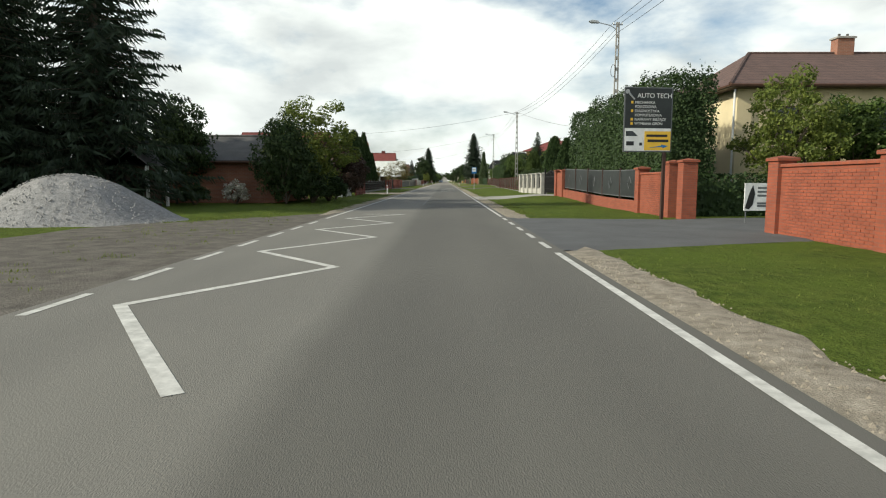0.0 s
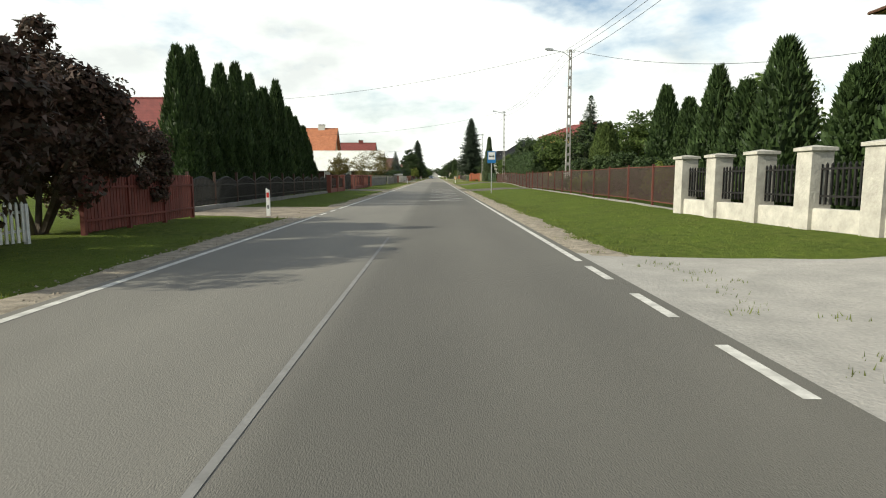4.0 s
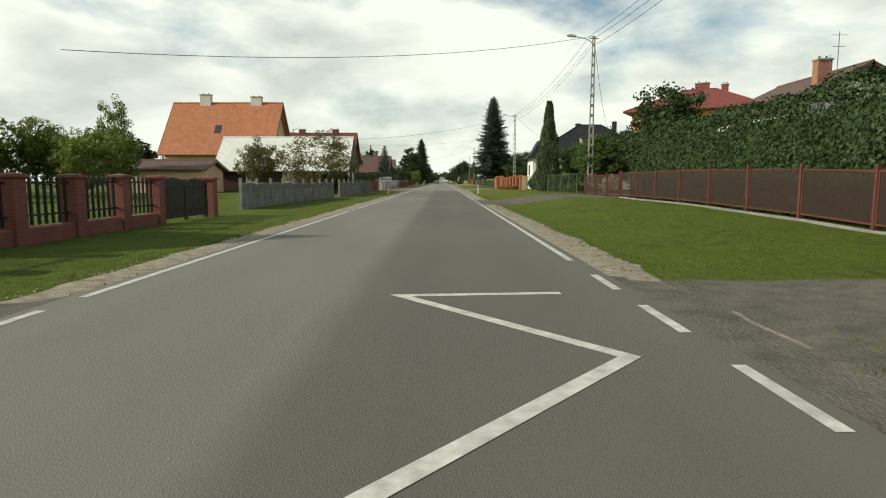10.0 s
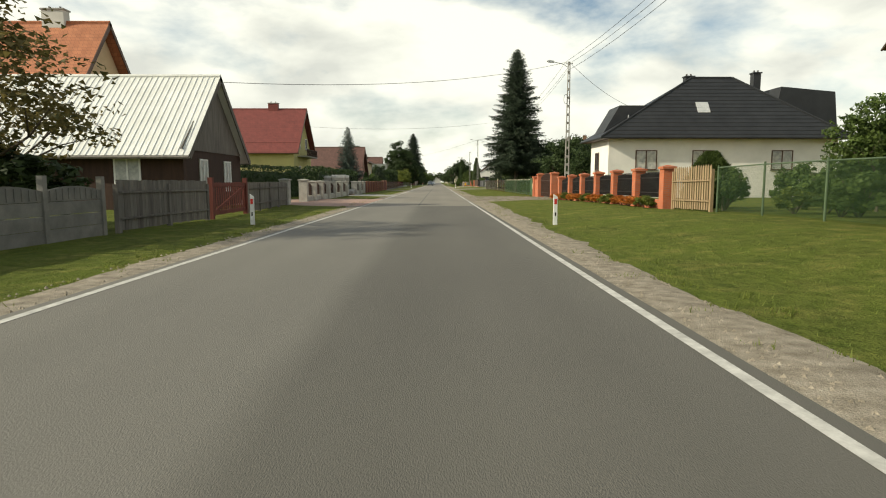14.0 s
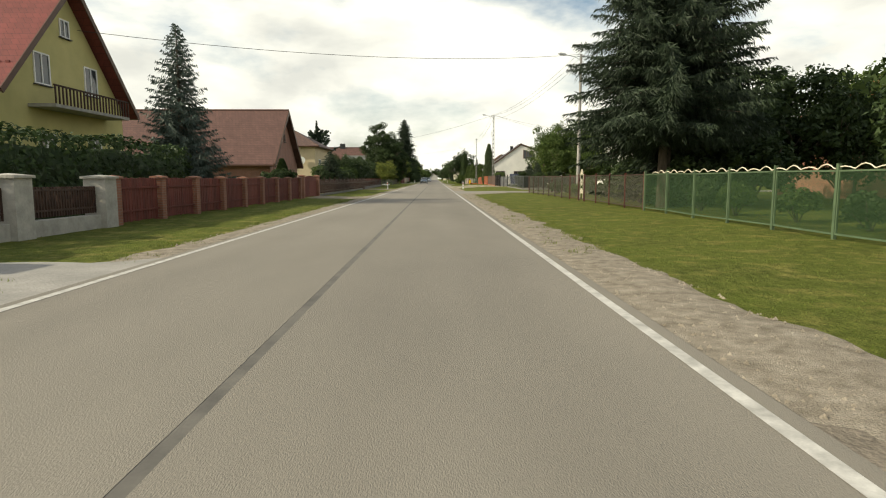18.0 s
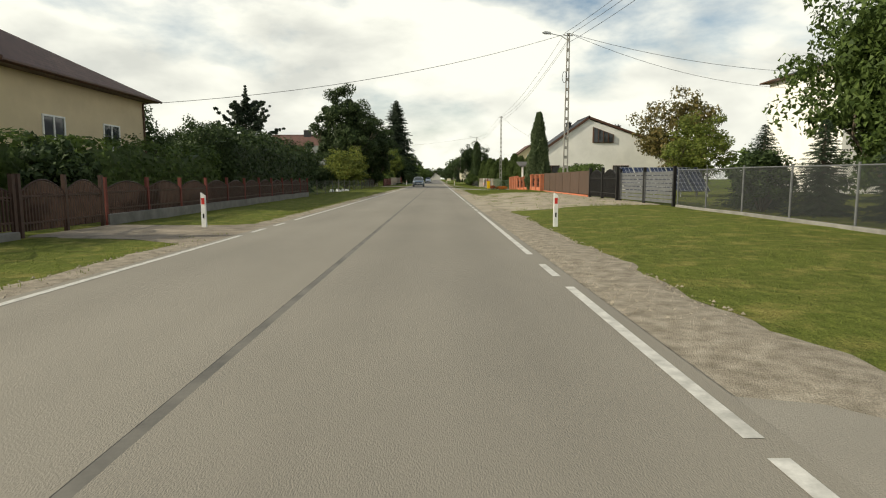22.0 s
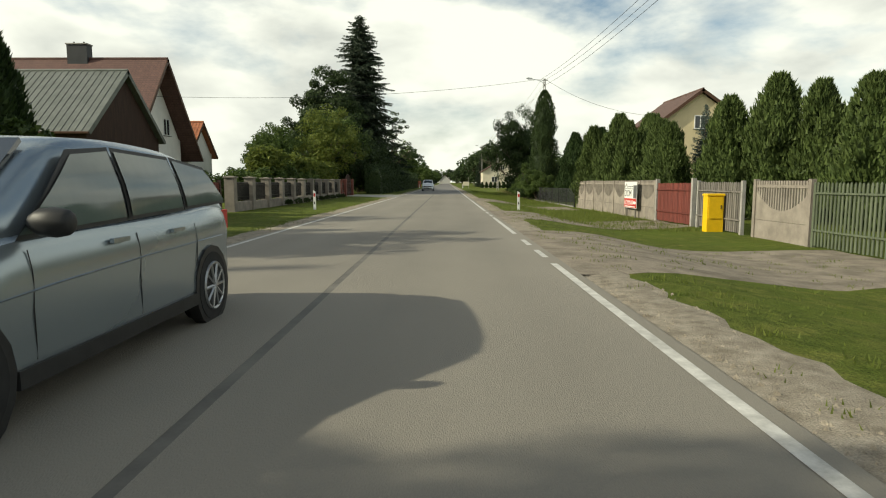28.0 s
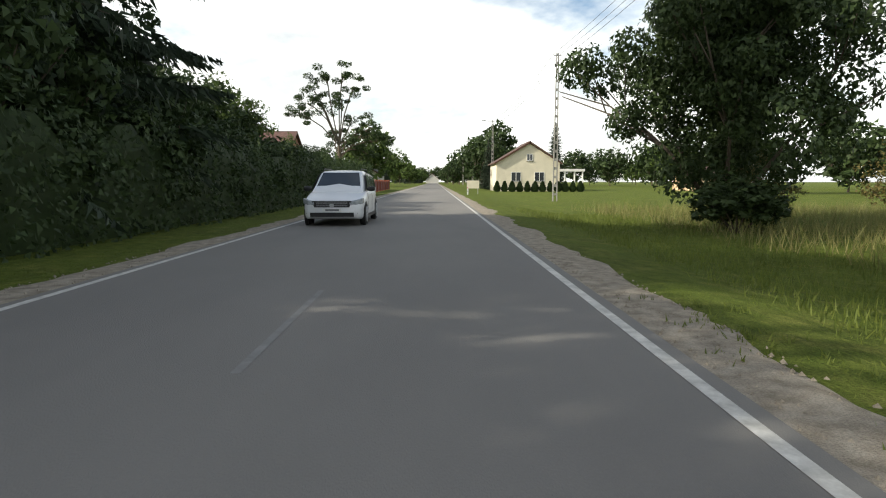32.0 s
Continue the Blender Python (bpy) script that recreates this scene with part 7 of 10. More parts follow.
fence("red-brown wooden gate with a bowed top", -8.35, 258.4, -8.3, 263.0, 1, (sq_post(0.34, 1.5, 0.1), "brick_house"), lambda L: [("frame", Geo().prism([(0.25, 1.1)] + [(0.25 + (L - 0.5) * k / 8, 1.25 + 0.2 * math.sin(math.pi * k / 8)) for k in range(9)] + [(L - 0.25, 1.1)], "y", -0.03, 0.03), "wood_red")], slat=(board(0.12, 1.2), "wood_red", 0.14), name="gate", cat="gate")
fence("brown wrought iron fence with wavy arched tops", -8.3, 263.6, -8.4, 290.2, 11, (sq_post(0.09, 1.35), "iron_brown"), picket_panel(0.18, 0.98, 0.11, "iron_brown", arch=0.26, scrolls=True), plinth=(low_plinth(0.15, 0.2), "concrete_dark"))
fence("brown iron gate with arched tops", -8.42, 290.4, -8.58, 293.8, 2, (sq_post(0.09, 1.35), "iron_brown"), picket_panel(0.12, 1.0, 0.11, "iron_brown", arch=0.24, scrolls=True), name="gate", cat="gate")
fence("red-brown iron fence with arched tops on a high base", -8.6, 294.0, -9.0, 321.0, 11, (sq_post(0.1, 1.3), "wood_red"), picket_panel(0.3, 1.0, 0.10, "iron_brown", arch=0.2, points=False), plinth=(low_plinth(0.3, 0.2), "concrete_dark"))
fence("green wire fence on thin posts", -9.2, 322.0, -9.0, 352.0, 9, (lambda: Geo().tube((0, 0, -0.2), (0, 0, 1.15), 0.03), "wood_grey"), mesh_panel(0.05, 1.08, "iron_green", "wire_green", rail=False))
fence("dark wire fence below the trees", -9.2, 353.0, -9.2, 374.0, 7, (lambda: Geo().tube((0, 0, -0.2), (0, 0, 1.2), 0.04), "iron_brown"), mesh_panel(0.05, 1.1, "iron_brown", "wire_dark"))
fence("dark red-brown board fence in the shade", -9.0, 381.5, -8.9, 396.4, 6, (sq_post(0.12, 1.35), "iron_brown"), rails_only((0.35, 1.0), "wood_red", off=-0.06), slat=(board(0.14, 1.25), "wood_red", 0.15))
fence("brownish concrete pillars with brown iron bars on a concrete base", -8.8, 397.4, -8.85, 422.2, 10, (sq_post(0.40, 1.5, 0.08), "concrete_brown"), picket_panel(0.45, 1.25, 0.1, "iron_black"), plinth=(low_plinth(0.4, 0.24, 0.2), "concrete_brown"))
fence("dark red pillars with ornate iron panels and a gate", -8.9, 423.3, -8.95, 425.8, 1, (sq_post(0.45, 1.5, 0.1), "brick_dark"), picket_panel(0.4, 1.15, 0.1, "iron_brown", arch=0.12, scrolls=True), plinth=(low_plinth(0.35, 0.26, 0.22), "brick_dark"))
fence("tall arched wrought iron gate", -8.95, 426.2, -8.95, 430.0, 1, (sq_post(0.36, 1.55), "brick_dark"), picket_panel(0.1, 1.35, 0.11, "iron_brown", arch=0.65, scrolls=True), name="gate", cat="gate")
fence("low red fence far along the road", -6.8, 512, -7.2, 540, 6, (sq_post(0.3, 1.5), "brick_red"), lambda L: [("panel", Geo().box(0.15, L - 0.15, -0.05, 0.05, 0.1, 1.3), "wood_red")])

orn = Geo()
for q in (0.5, 0.32):
    orn.pipe([(0, -q * 1.6, 0.9), (0, 0, 0.9 + q), (0, q * 1.6, 0.9), (0, 0, 0.9 - q), (0, -q * 1.6, 0.9)], 0.014, 4)
solid("gate_ornament", orn, "plaster_cream", "pale wrought diamond pattern on the green gate", "ornament").matrix_basis = pose(8.19, 220.6, 0)

# ---------------------------------------------------------------- planting
SPR = [spruce(11, 10, 5.0, dense=1.3), spruce(12, 10, 4.6, gap=1.2, dense=1.3), spruce(13, 10, 4.2, droop=0.55, dense=1.3)]
SPB = spruce(21, 10, 5.0, "needle_blue", "blue_spruce_tree", droop=0.12, dense=1.3)
THU = [column(31, 5, 1.7), column(32, 5, 1.6), column(33, 5, 1.9)]
THL = [column(36, 5, 1.9, "thuja_light", leaves=9000), column(37, 5, 2.2, "thuja_light", leaves=9000)]
BRD = [broadleaf(51, 6, 5, 1.3, 8000, 0.185, core=0.5), broadleaf(52, 6, 5, 1.0, 8000, 0.185, core=0.5), broadleaf(53, 6, 4.4, 1.6, 9000, 0.17, core=0.45)]
BRK = [broadleaf(55, 6, 5, 1.2, 8000, 0.19, "leaf_dark", core=0.55), broadleaf(56, 6, 5.2, 0.9, 8000, 0.19, "leaf_dark", core=0.55)]
WAL = broadleaf(59, 6, 5.2, 0.7, 17000, 0.125, core=0.55)
CON = column(43, 7.5, 2.0, "thuja_grey", "juniper_tree", 15000, 0.15, tip=-0.12, belly=0.13, rough=0.3)
BRL = [broadleaf(57, 6, 4.6, 1.0, 9500, 0.165, "leaf_light", core=0.45), broadleaf(58, 6, 4.2, 1.2, 11000, 0.14, "leaf_light")]
BRA = [broadleaf(61, 6, 5.2, 0.5, 9500, 0.12, "leaf_autumn"), broadleaf(62, 6, 5.6, 1.3, 9000, 0.18, "leaf_autumn")]
BIG = broadleaf(65, 12, 8.0, 0.5, 42000, 0.21, "leaf_dark", wob_k=0.12, core=0.80)
OAK = broadleaf(66, 12, 10.0, 0.3, 46000, 0.18, "leaf_dark", wob_k=0.5, core=0.42)
BRS = [broadleaf(95, 6, 5, 0.1, 10000, 0.175, core=0.72), broadleaf(96, 6, 5, 0.1, 10000, 0.175, "leaf_dark", core=0.72)]
LOW = [broadleaf(91, 6, 5, 0.8, 1600, 0.43, "leaf_dark"), broadleaf(92, 6, 5, 1.0, 1600, 0.43), broadleaf(93, 6, 4.6, 0.9, 1600, 0.43, "leaf_dark")]
LOWL = broadleaf(97, 6, 4.6, 0.9, 3000, 0.3, "leaf_light")
BALL = broadleaf(98, 3.4, 2.9, 1.2, 3800, 0.2, "leaf_light", wob_k=0.12, core=0.7)
ROUGH = [column(34, 5, 2.5, "thuja_light", leaves=9000, size=0.17, belly=0.2, rough=0.55, tip=0.9), column(35, 5, 2.7, "thuja_light", leaves=9000, size=0.17, belly=0.2, rough=0.6, tip=0.7)]
ROUGHD = column(39, 5, 2.6, "thuja", leaves=11000, size=0.16, belly=0.2, rough=0.6, tip=0.6)
LOWS = spruce(94, 5, 3.2, gap=1.6)
BIGSPR = spruce(14, 18.0, 9.0, skirt=3.1, droop=0.33, gap=1.0, ragged=0.30, dense=1.9, full=0.62, fine=0.58)
TALL = spruce(15, 24.5, 9.4, skirt=3.0, droop=0.65, gap=1.5, ragged=0.4, dense=1.3, full=0.55, fine=0.8)
BUSH = [bush(71), bush(72)]
BUSHK = [bush(73, "leaf_dark"), bush(74, "leaf_dark")]
BUSHL = [bush(75, "leaf_light"), bush(76, "leaf_light")]
BUSHM = [bush(77, "leaf_maroon", leaves=18000, size=0.055), bush(78, "leaf_maroon", leaves=18000, size=0.055)]
WILD = [bush(85, "leaf_mid", leaves=24000, size=0.052), bush(86, "leaf_dark", leaves=24000, size=0.052)]
BIGB = [bush(83, "leaf_dark", leaves=6200, size=0.092), bush(84, "leaf_dark", leaves=6200, size=0.092)]
FLO = bush(79, "flower_orange", "flower_bed", 1500, 0.16)
FLR = bush(80, "flower_red", "flower_bed", 1500, 0.16)
FLW = bush(81, "flower_white", "flower_bed", 1400, 0.14)

sp = "tall dark spruce with drooping boughs"
for x, y, s in ((-15.9, 61, 1.5), (-19.0, 59, 1.45), (-21.5, 56, 1.5), (-24, 66, 1.5), (-27, 58, 1.4)):
    plant(SPR[int(x * 7) % 3], x, y, s * 1.25, s * 1.02, sp)
plant(BRK[0], -14.6, 65.6, 0.8, 0.95, "small dark leafy tree by the shrine")
plant(BRS[1], -8.6, 65.4, 0.62, 0.84, "dense dark roadside shrub tree")
plant(BRL[1], -7.9, 69.0, 1.12, 0.96, "light green feathery ash tree by the road")
plant(BRS[1], -8.3, 71.6, 0.46, 0.62, "dense dark roadside shrub tree")
for x, y, w, hh in ((-13.2, 64.6, 1.8, 1.2), (-15.6, 63.0, 1.8, 1.2)):
    plant(BUSHK[0], x, y, w, hh, "low dark shrub by the brick wall", "shrub")
for x, y, w, hh in ((-7.3, 70.6, 2.4, 1.7), (-7.6, 74.2, 1.8, 1.3), (-7.6, 67.2, 2.6, 1.8)):
    plant(BIGB[int(y) % 2], x, y, w, hh, "dense dark green roadside shrub", "shrub")
plant(FLW, -11.4, 65.6, 1.6, 1.3, "rose bush with pale blossoms", "shrub")
for x, y, w, hh in ((-8.9, 81.6, 5.3, 4.6), (-8.9, 84.8, 4.8, 4.5), (-9.0, 79.2, 4.9, 4.3), (-8.8, 87.8, 3.4, 3.3)):
    plant(BUSHM[int(y) % 2], x, y, w, hh, "large maroon-leaved plum shrub", "shrub")
for i, (y, hh) in enumerate(((96.5, 6.2), (98.6, 6.6), (100.3, 5.2), (102.0, 6.5), (103.9, 6.9), (105.6, 5.6), (107.4, 6.9), (108.9, 6.2), (110.3, 6.6), (111.7, 7.2), (114.6, 5.8), (116.2, 6.1), (117.6, 5.5), (119.0, 5.0), (120.4, 4.6))):
    plant(THU[i % 3], -10.8 + rng.uniform(-0.25, 0.25), y, 0.98, hh / 5, "tall dark columnar thuja in a row", "tree", group="row of thujas")
for i in range(7):
    plant(THU[(i + 1) % 3], -10.0, 95.8 + i * 2.1, 0.75, 0.6, "shorter dark thuja in a row", "tree", group="row of thujas")
for x, y, s in ((-11.6, 124.5, 0.62), (-12.6, 122.6, 0.7), (-13.2, 126.4, 0.72), (-15.0, 128.0, 0.8), (-17.0, 130.5, 0.8)):
    plant(THU[int(y) % 3], x, y, 1.25, s, "dark thuja before the grey house", group="row of thujas")
lab = "pale birch-like tree at the back of the gardens"
for x, y, s in ((-34, 168, 1.1), (-28, 176, 0.9), (-41, 175, 1.2), (-47, 165, 1.1), (-24, 166, 0.75), (-37, 184, 0.9), (-53, 180, 1.2), (-30, 158, 0.9), (-27, 170, 0.8), (-31, 171, 0.95), (-36.5, 173, 0.8), (-39, 166, 0.85), (-44, 171, 0.9)):
    plant((LOWL, BRL[0])[int(-x) % 2], x, y, s, s * 1.05, lab)
plant(BRL[1], -33, 186, 0.8, 1.5, "slender tree with yellowing leaves")
plant(BRA[0], -12.0, 182.6, 1.45, 1.0, "spreading fruit tree with yellowing leaves")
plant(BRA[1], -18.0, 184.0, 0.72, 0.85, "fruit tree with orange autumn leaves")
plant(BUSHK[1], -10.4, 183.0, 3.4, 2.2, "dark low shrub under the fruit tree", "shrub")
hedge(-11.6, 224, -11.2, 246, 1.6, 2.5, "thuja", "clipped dark green hedge behind the pillars", 3, dens=60)
hedge(-15.5, 206, -12.5, 222, 1.5, 2.4, "thuja", "clipped dark green hedge behind the pillars", 4, dens=50)
plant(SPB, -12.1, 249.4, 0.98, 0.86, "blue-green spruce in a front garden")
for x, y, w, hh in ((-11.3, 262.5, 2.0, 2.0), (-11.5, 266.5, 2.4, 2.2), (-10.6, 259, 1.3, 1.5), (-11.2, 281, 2.2, 2.4), (-11.0, 296.0, 2.4, 2.6), (-13.0, 298.0, 2.6, 3.0)):
    plant(BUSHK[int(y) % 2], x, y, w, hh, "clipped round evergreen shrub in a front garden", "shrub")
plant(THU[1], -12.0, 268.0, 0.8, 0.55, "small thuja by the house wall")
plant(SPR[0], -11.9, 289.2, 0.95, 0.44, "dark spreading layered conifer in a front garden")
plant(BUSHK[1], -11.9, 289.4, 2.6, 2.4, "dark shrub below the spreading conifer", "shrub")
hedge(-12.2, 313, -12.4, 333.5, 2.4, 3.9, "leaf_dark", "tall overgrown dark hedge", 5, dens=38, size=0.2, top=0.25)
hedge(-13.5, 291, -12.5, 311, 1.8, 2.6, "leaf_mid", "overgrown green hedge behind the fence", 15, dens=38, size=0.18, top=0.2)


def plume_fir(seed, h=16.0, w=11.0):
    """A gaunt fir: separate rising boughs, each a ragged plume of needles, with sky between them."""
    rnd = random.Random(seed)
    g, sprays = Geo(), []
    g.tube((0, 0, -0.2), (0, 0, h * 0.93), 0.24, 0.04, 8)
    for k in range(30):
        u = 0.20 + 0.70 * (k + rnd.random()) / 30
        a = k * 2.4 + rnd.uniform(-0.4, 0.4)
        reach = w / 2 * (1.12 - 0.75 * max(0.0, u - 0.45) / 0.45 if u > 0.45 else 0.62 + 1.1 * (u - 0.2)) * rnd.uniform(0.72, 1.1)
        rise = reach * (0.05 + 0.95 * u) * rnd.uniform(0.75, 1.2)
        p = Vector((0, 0, h * u * 0.86))
        q = p + Vector((math.cos(a) * reach, math.sin(a) * reach, rise))
        m = p.lerp(q, 0.55) - Vector((0, 0, 0.08 * reach))
        g.tube(tuple(p), tuple(m), 0.07, 0.045, 5)
        g.tube(tuple(m), tuple(q), 0.045, 0.012, 5)
        for j in range(13):
            s = 0.16 + 0.84 * j / 12
            c = p.lerp(m, s / 0.55) if s < 0.55 else m.lerp(q, (s - 0.55) / 0.45)
            fat = 0.8 * (1.12 - s) ** 0.6 * rnd.uniform(0.6, 1.25)
            sprays.append((c + Vector((rnd.gauss(0, .16), rnd.gauss(0, .16), rnd.gauss(0, .14))), fat))
    for j in range(8):
        sprays.append((Vector((0, 0, h * (0.80 + 0.025 * j))), 0.5 - 0.05 * j))

    def place(r):
        c, rad = sprays[r.randrange(len(sprays))]
        d = Vector((r.gauss(0, 1), r.gauss(0, 1), r.gauss(0, 1))).normalized()
        return c + Vector((d.x, d.y, d.z * 0.8)) * rad * r.uniform(0.1, 1.0) ** 0.6, d

    v, f = cards(26000, place, 0.27, seed + 1)
    return "fir_tree", g.mesh("trunk", "bark"), raw_mesh("crown", v, f, "needle_dark")


plant(plume_fir(104), -29.8, 374, 1.0, 1.0, "gaunt dark fir with separate rising boughs", turn=0.6)
plant(BUSHK[0], -25.4, 374.5, 6.0, 6.2, "dark evergreen shrub beside the gaunt fir", "shrub")
plant(THU[2], -23.4, 376, 1.1, 0.8, "slim dark thuja before the red-roofed house")
for x, y, w, hh in ((-22.0, 346, 1.2, 0.95), (-18.2, 350, 1.0, 0.85), (-26.5, 350, 1.2, 1.0), (-15.6, 346.5, 0.8, 0.62), (-17.0, 357, 1.0, 0.9), (-30, 356, 1.2, 1.0), (-13.6, 350.5, 0.6, 0.5)):
    plant(BRS[1], x, y, w, hh, "dense dark garden tree with foliage to the ground", group="dark garden trees")
plant(BIG, -12.7, 364, 1.05, 1.14, "large dense dark green lime tree")
plant(BIG, -9.6, 369, 0.72, 0.84, "large dense dark green lime tree", turn=2.0)
HAZ = broadleaf(99, 6, 5.6, 0.1, 10000, 0.18, "leaf_hazel", core=0.6)
plant(HAZ, -11.0, 352.0, 1.02, 0.82, "yellow-green hazel shrub tree")
for x, y, s in ((-21, 336, 1.1), (-18, 342, 1.0), (-26, 330, 1.2), (-24, 341, 1.2), (-22.6, 352.5, 1.0), (-26, 357, 1.1), (-30.5, 361, 1.1), (-35, 364, 1.2), (-28.5, 369, 1.3), (-33, 371, 1.35), (-38, 375, 1.45), (-44, 380, 1.6), (-13.5, 382, 1.3), (-16, 389, 1.2)):
    plant(BRK[int(-x) % 2], x, y, s, s, "dark green leafy garden tree")
for x, y, s in ((-14.4, 391, 1.3), (-15.5, 393.5, 1.25), (-12.6, 385.5, 1.1)):
    plant(THU[int(y) % 3], x, y, 1.35, s, "dark thuja before the barn")
for x, y, w, hh in ((-11.4, 386, 3.4, 3.0), (-11.8, 390, 3.6, 3.2), (-12.0, 394, 3.2, 2.6), (-10.4, 399, 2.2, 1.9), (-10.4, 403, 2.4, 2.1), (-10.6, 407, 2.4, 2.2), (-10.6, 411.5, 2.6, 2.6), (-10.8, 416, 2.6, 2.7), (-10.8, 420.0, 2.4, 2.5)):
    plant(BUSH[int(y) % 2], x, y, w, hh, "leafy shrub behind the pillar fence", "shrub")
for x, y, s in ((-11.6, 411.8, 1.05), (-11.4, 416.5, 1.0), (-11.5, 421.0, 0.95), (-11.4, 425.5, 0.9), (-11.8, 431.0, 0.95)):
    plant(BALL, x, y, s, s, "small round-headed light green tree", group="ball trees")
for x, y, s in ((-14.5, 424, 0.9), (-18, 436, 1.1), (-22, 447, 1.1)):
    plant(BRD[int(y) % 3], x, y, s, s * 1.1, "leafy tree in the garden")
plant(BRL[1], -12.4, 436.5, 1.5, 1.45, "broad green tree over the gate")
plant(BRD[0], -12.5, 441.0, 1.4, 1.5, "broad green tree over the gate")
for i in range(9):
    plant(BUSHK[i % 2], -8.25, 404.5 + i * 2.1, 0.5, 0.38, "small clipped round shrub at the fence foot", "shrub", group="clipped shrubs")
plant(TALL, -11.9, 458.0, 1.22, 1.0, "very tall spruce with hanging boughs")
plant(BIG, -15.0, 449.5, 1.1, 1.25, "tall dark deciduous tree beside the spruce")
for x, y, s in ((-9.6, 450.0, 0.9), (-9.4, 455.5, 1.0), (-9.8, 461.5, 0.95)):
    plant(BRS[1], x, y, s, s * 1.25, "dense dark tree of the roadside thicket", group="roadside thicket")
hedge(-7.6, 437, -7.4, 508, 2.0, 2.7, "leaf_dark", "dense dark roadside thicket of bushes", 21, dens=62, size=0.125, top=0.3)
for i in range(15):
    y = 440 + i * 4.6
    tall = 0.98 if y < 478 else 0.62
    plant((BRS[1], BRK[0], BRS[0])[i % 3], -10.2 - rng.uniform(0, 1.6), y, tall * (0.95 + 0.25 * rng.random()), tall * (0.95 + 0.35 * rng.random()), "dense dark tree of the roadside thicket", group="roadside thicket")
    plant(BIGB[i % 2], -7.9 - rng.uniform(0, 0.5), y + 2.0, 3.6, (2.6 + 0.9 * rng.random()) * min(1.1, tall + 0.2), "dense dark green roadside shrub", "shrub", group="roadside thicket")


def gaunt_tree(seed, h=20.0, w=13.5):
    """A tall half-bare tree: a leaning forked trunk, bare limbs and a few ragged leaf clumps at their ends."""
    rnd = random.Random(seed)
    g, clumps = Geo(), []
    fork = Vector((-0.3, 0, h * 0.36))
    g.tube((0, 0, -0.3), tuple(fork), 0.42, 0.30, 8)
    heads = [(-0.46, 0.60), (-0.30, 0.80), (-0.16, 0.93), (0.02, 0.97), (0.14, 0.86), (0.40, 0.50), (0.26, 0.40), (-0.08, 0.44), (0.10, 0.56), (-0.38, 0.70), (0.46, 0.40), (0.08, 0.34), (0.30, 0.30), (0.20, 0.48), (-0.22, 0.68), (0.02, 0.74)]
    for k, (dx, u) in enumerate(heads):
        e = Vector((dx * w, rnd.uniform(-0.25, 0.25) * w, u * h))
        st = fork if u > 0.55 else Vector((-0.2, 0, h * rnd.uniform(0.18, 0.3)))
        m = st.lerp(e, 0.5) + Vector((rnd.gauss(0, 0.5) - dx * 1.2, rnd.gauss(0, 0.4), rnd.uniform(0.2, 0.9)))
        g.pipe([tuple(st), tuple(st.lerp(m, 0.6)), tuple(m), tuple(m.lerp(e, 0.6) + Vector((0, 0, 0.3))), tuple(e)], 0.11, 5)
        for q in range(7):
            c = e + Vector((rnd.gauss(0, 1.35), rnd.gauss(0, 1.1), rnd.gauss(0, 0.8)))
            g.tube(tuple(m.lerp(e, 0.7)), tuple(c), 0.035, 0.012, 4, False)
            clumps.append((c, rnd.uniform(0.6, 1.15)))

    def place(r):
        c, rad = clumps[r.randrange(len(clumps))]
        d = Vector((r.gauss(0, 1), r.gauss(0, 1), r.gauss(0, 1))).normalized()
        return c + Vector((d.x, d.y, d.z * 0.6)) * rad * r.uniform(0.2, 1.0) ** 0.5, d

    v, f = cards(15000, place, 0.26, seed + 1)
    return "gaunt_tree", g.mesh("trunk", "bark"), raw_mesh("crown", v, f, "leaf_dark")


plant(gaunt_tree(67), -15.5, 545, 1.0, 1.0, "gaunt half-bare tree with ragged leaf clumps", turn=0.0)

hedge(9.95, 58.2, 9.9, 76.0, 2.2, 5.6, "thuja", "tall thuja hedge behind the brick fence", 6, dens=170, size=0.105, top=0.16)
hedge(9.3, 56.4, 12.8, 56.6, 0.9, 1.5, "thuja", "low dark hedge inside the gateway", 7, dens=90)
for x, y, s in ((17.0, 58.5, 0.85), (20.5, 57.0, 0.9), (24, 58.5, 0.9), (11.8, 44.0, 0.75)):
    plant((BRD + BRK)[int(x) % 5], x, y, s, s * 0.95, "garden fruit tree by the yellow house")
plant(BRL[1], 13.9, 57.6, 0.85, 0.92, "airy light green tree before the yellow house")
for i, (x, y, s) in enumerate(((10.2, 84.5, 0.9), (10.4, 87.0, 0.75), (10.2, 90.0, 1.0), (10.6, 93.0, 0.85), (11.0, 96.0, 1.05), (12.4, 99.0, 0.8), (13, 90, 1.0), (13.5, 95.5, 0.95))):
    plant(THU[i % 3], x, y, 1.05, s, "green thuja behind the stone fence", group="garden thujas")
plant(SPR[0], 14.7, 130.5, 0.9, 0.90, "pointed spruce behind the fence")
for x, y, hh in ((11.6, 86.0, 4.6), (12.9, 85.2, 4.9), (14.2, 84.6, 4.7), (15.6, 84.2, 5.0), (17.0, 83.6, 4.6)):
    plant(THU[int(y * 10) % 3], x, y, 1.05, hh / 5, "green thuja in front of the ochre house", group="garden thujas")
for x, y, w, hh in ((11.8, 81.0, 3.0, 2.4), (13.2, 78.5, 3.2, 2.6), (14.6, 76.5, 3.0, 2.4)):
    plant(BIGB[int(x) % 2], x, y, w, hh, "dark garden shrub behind the iron gate", "shrub")
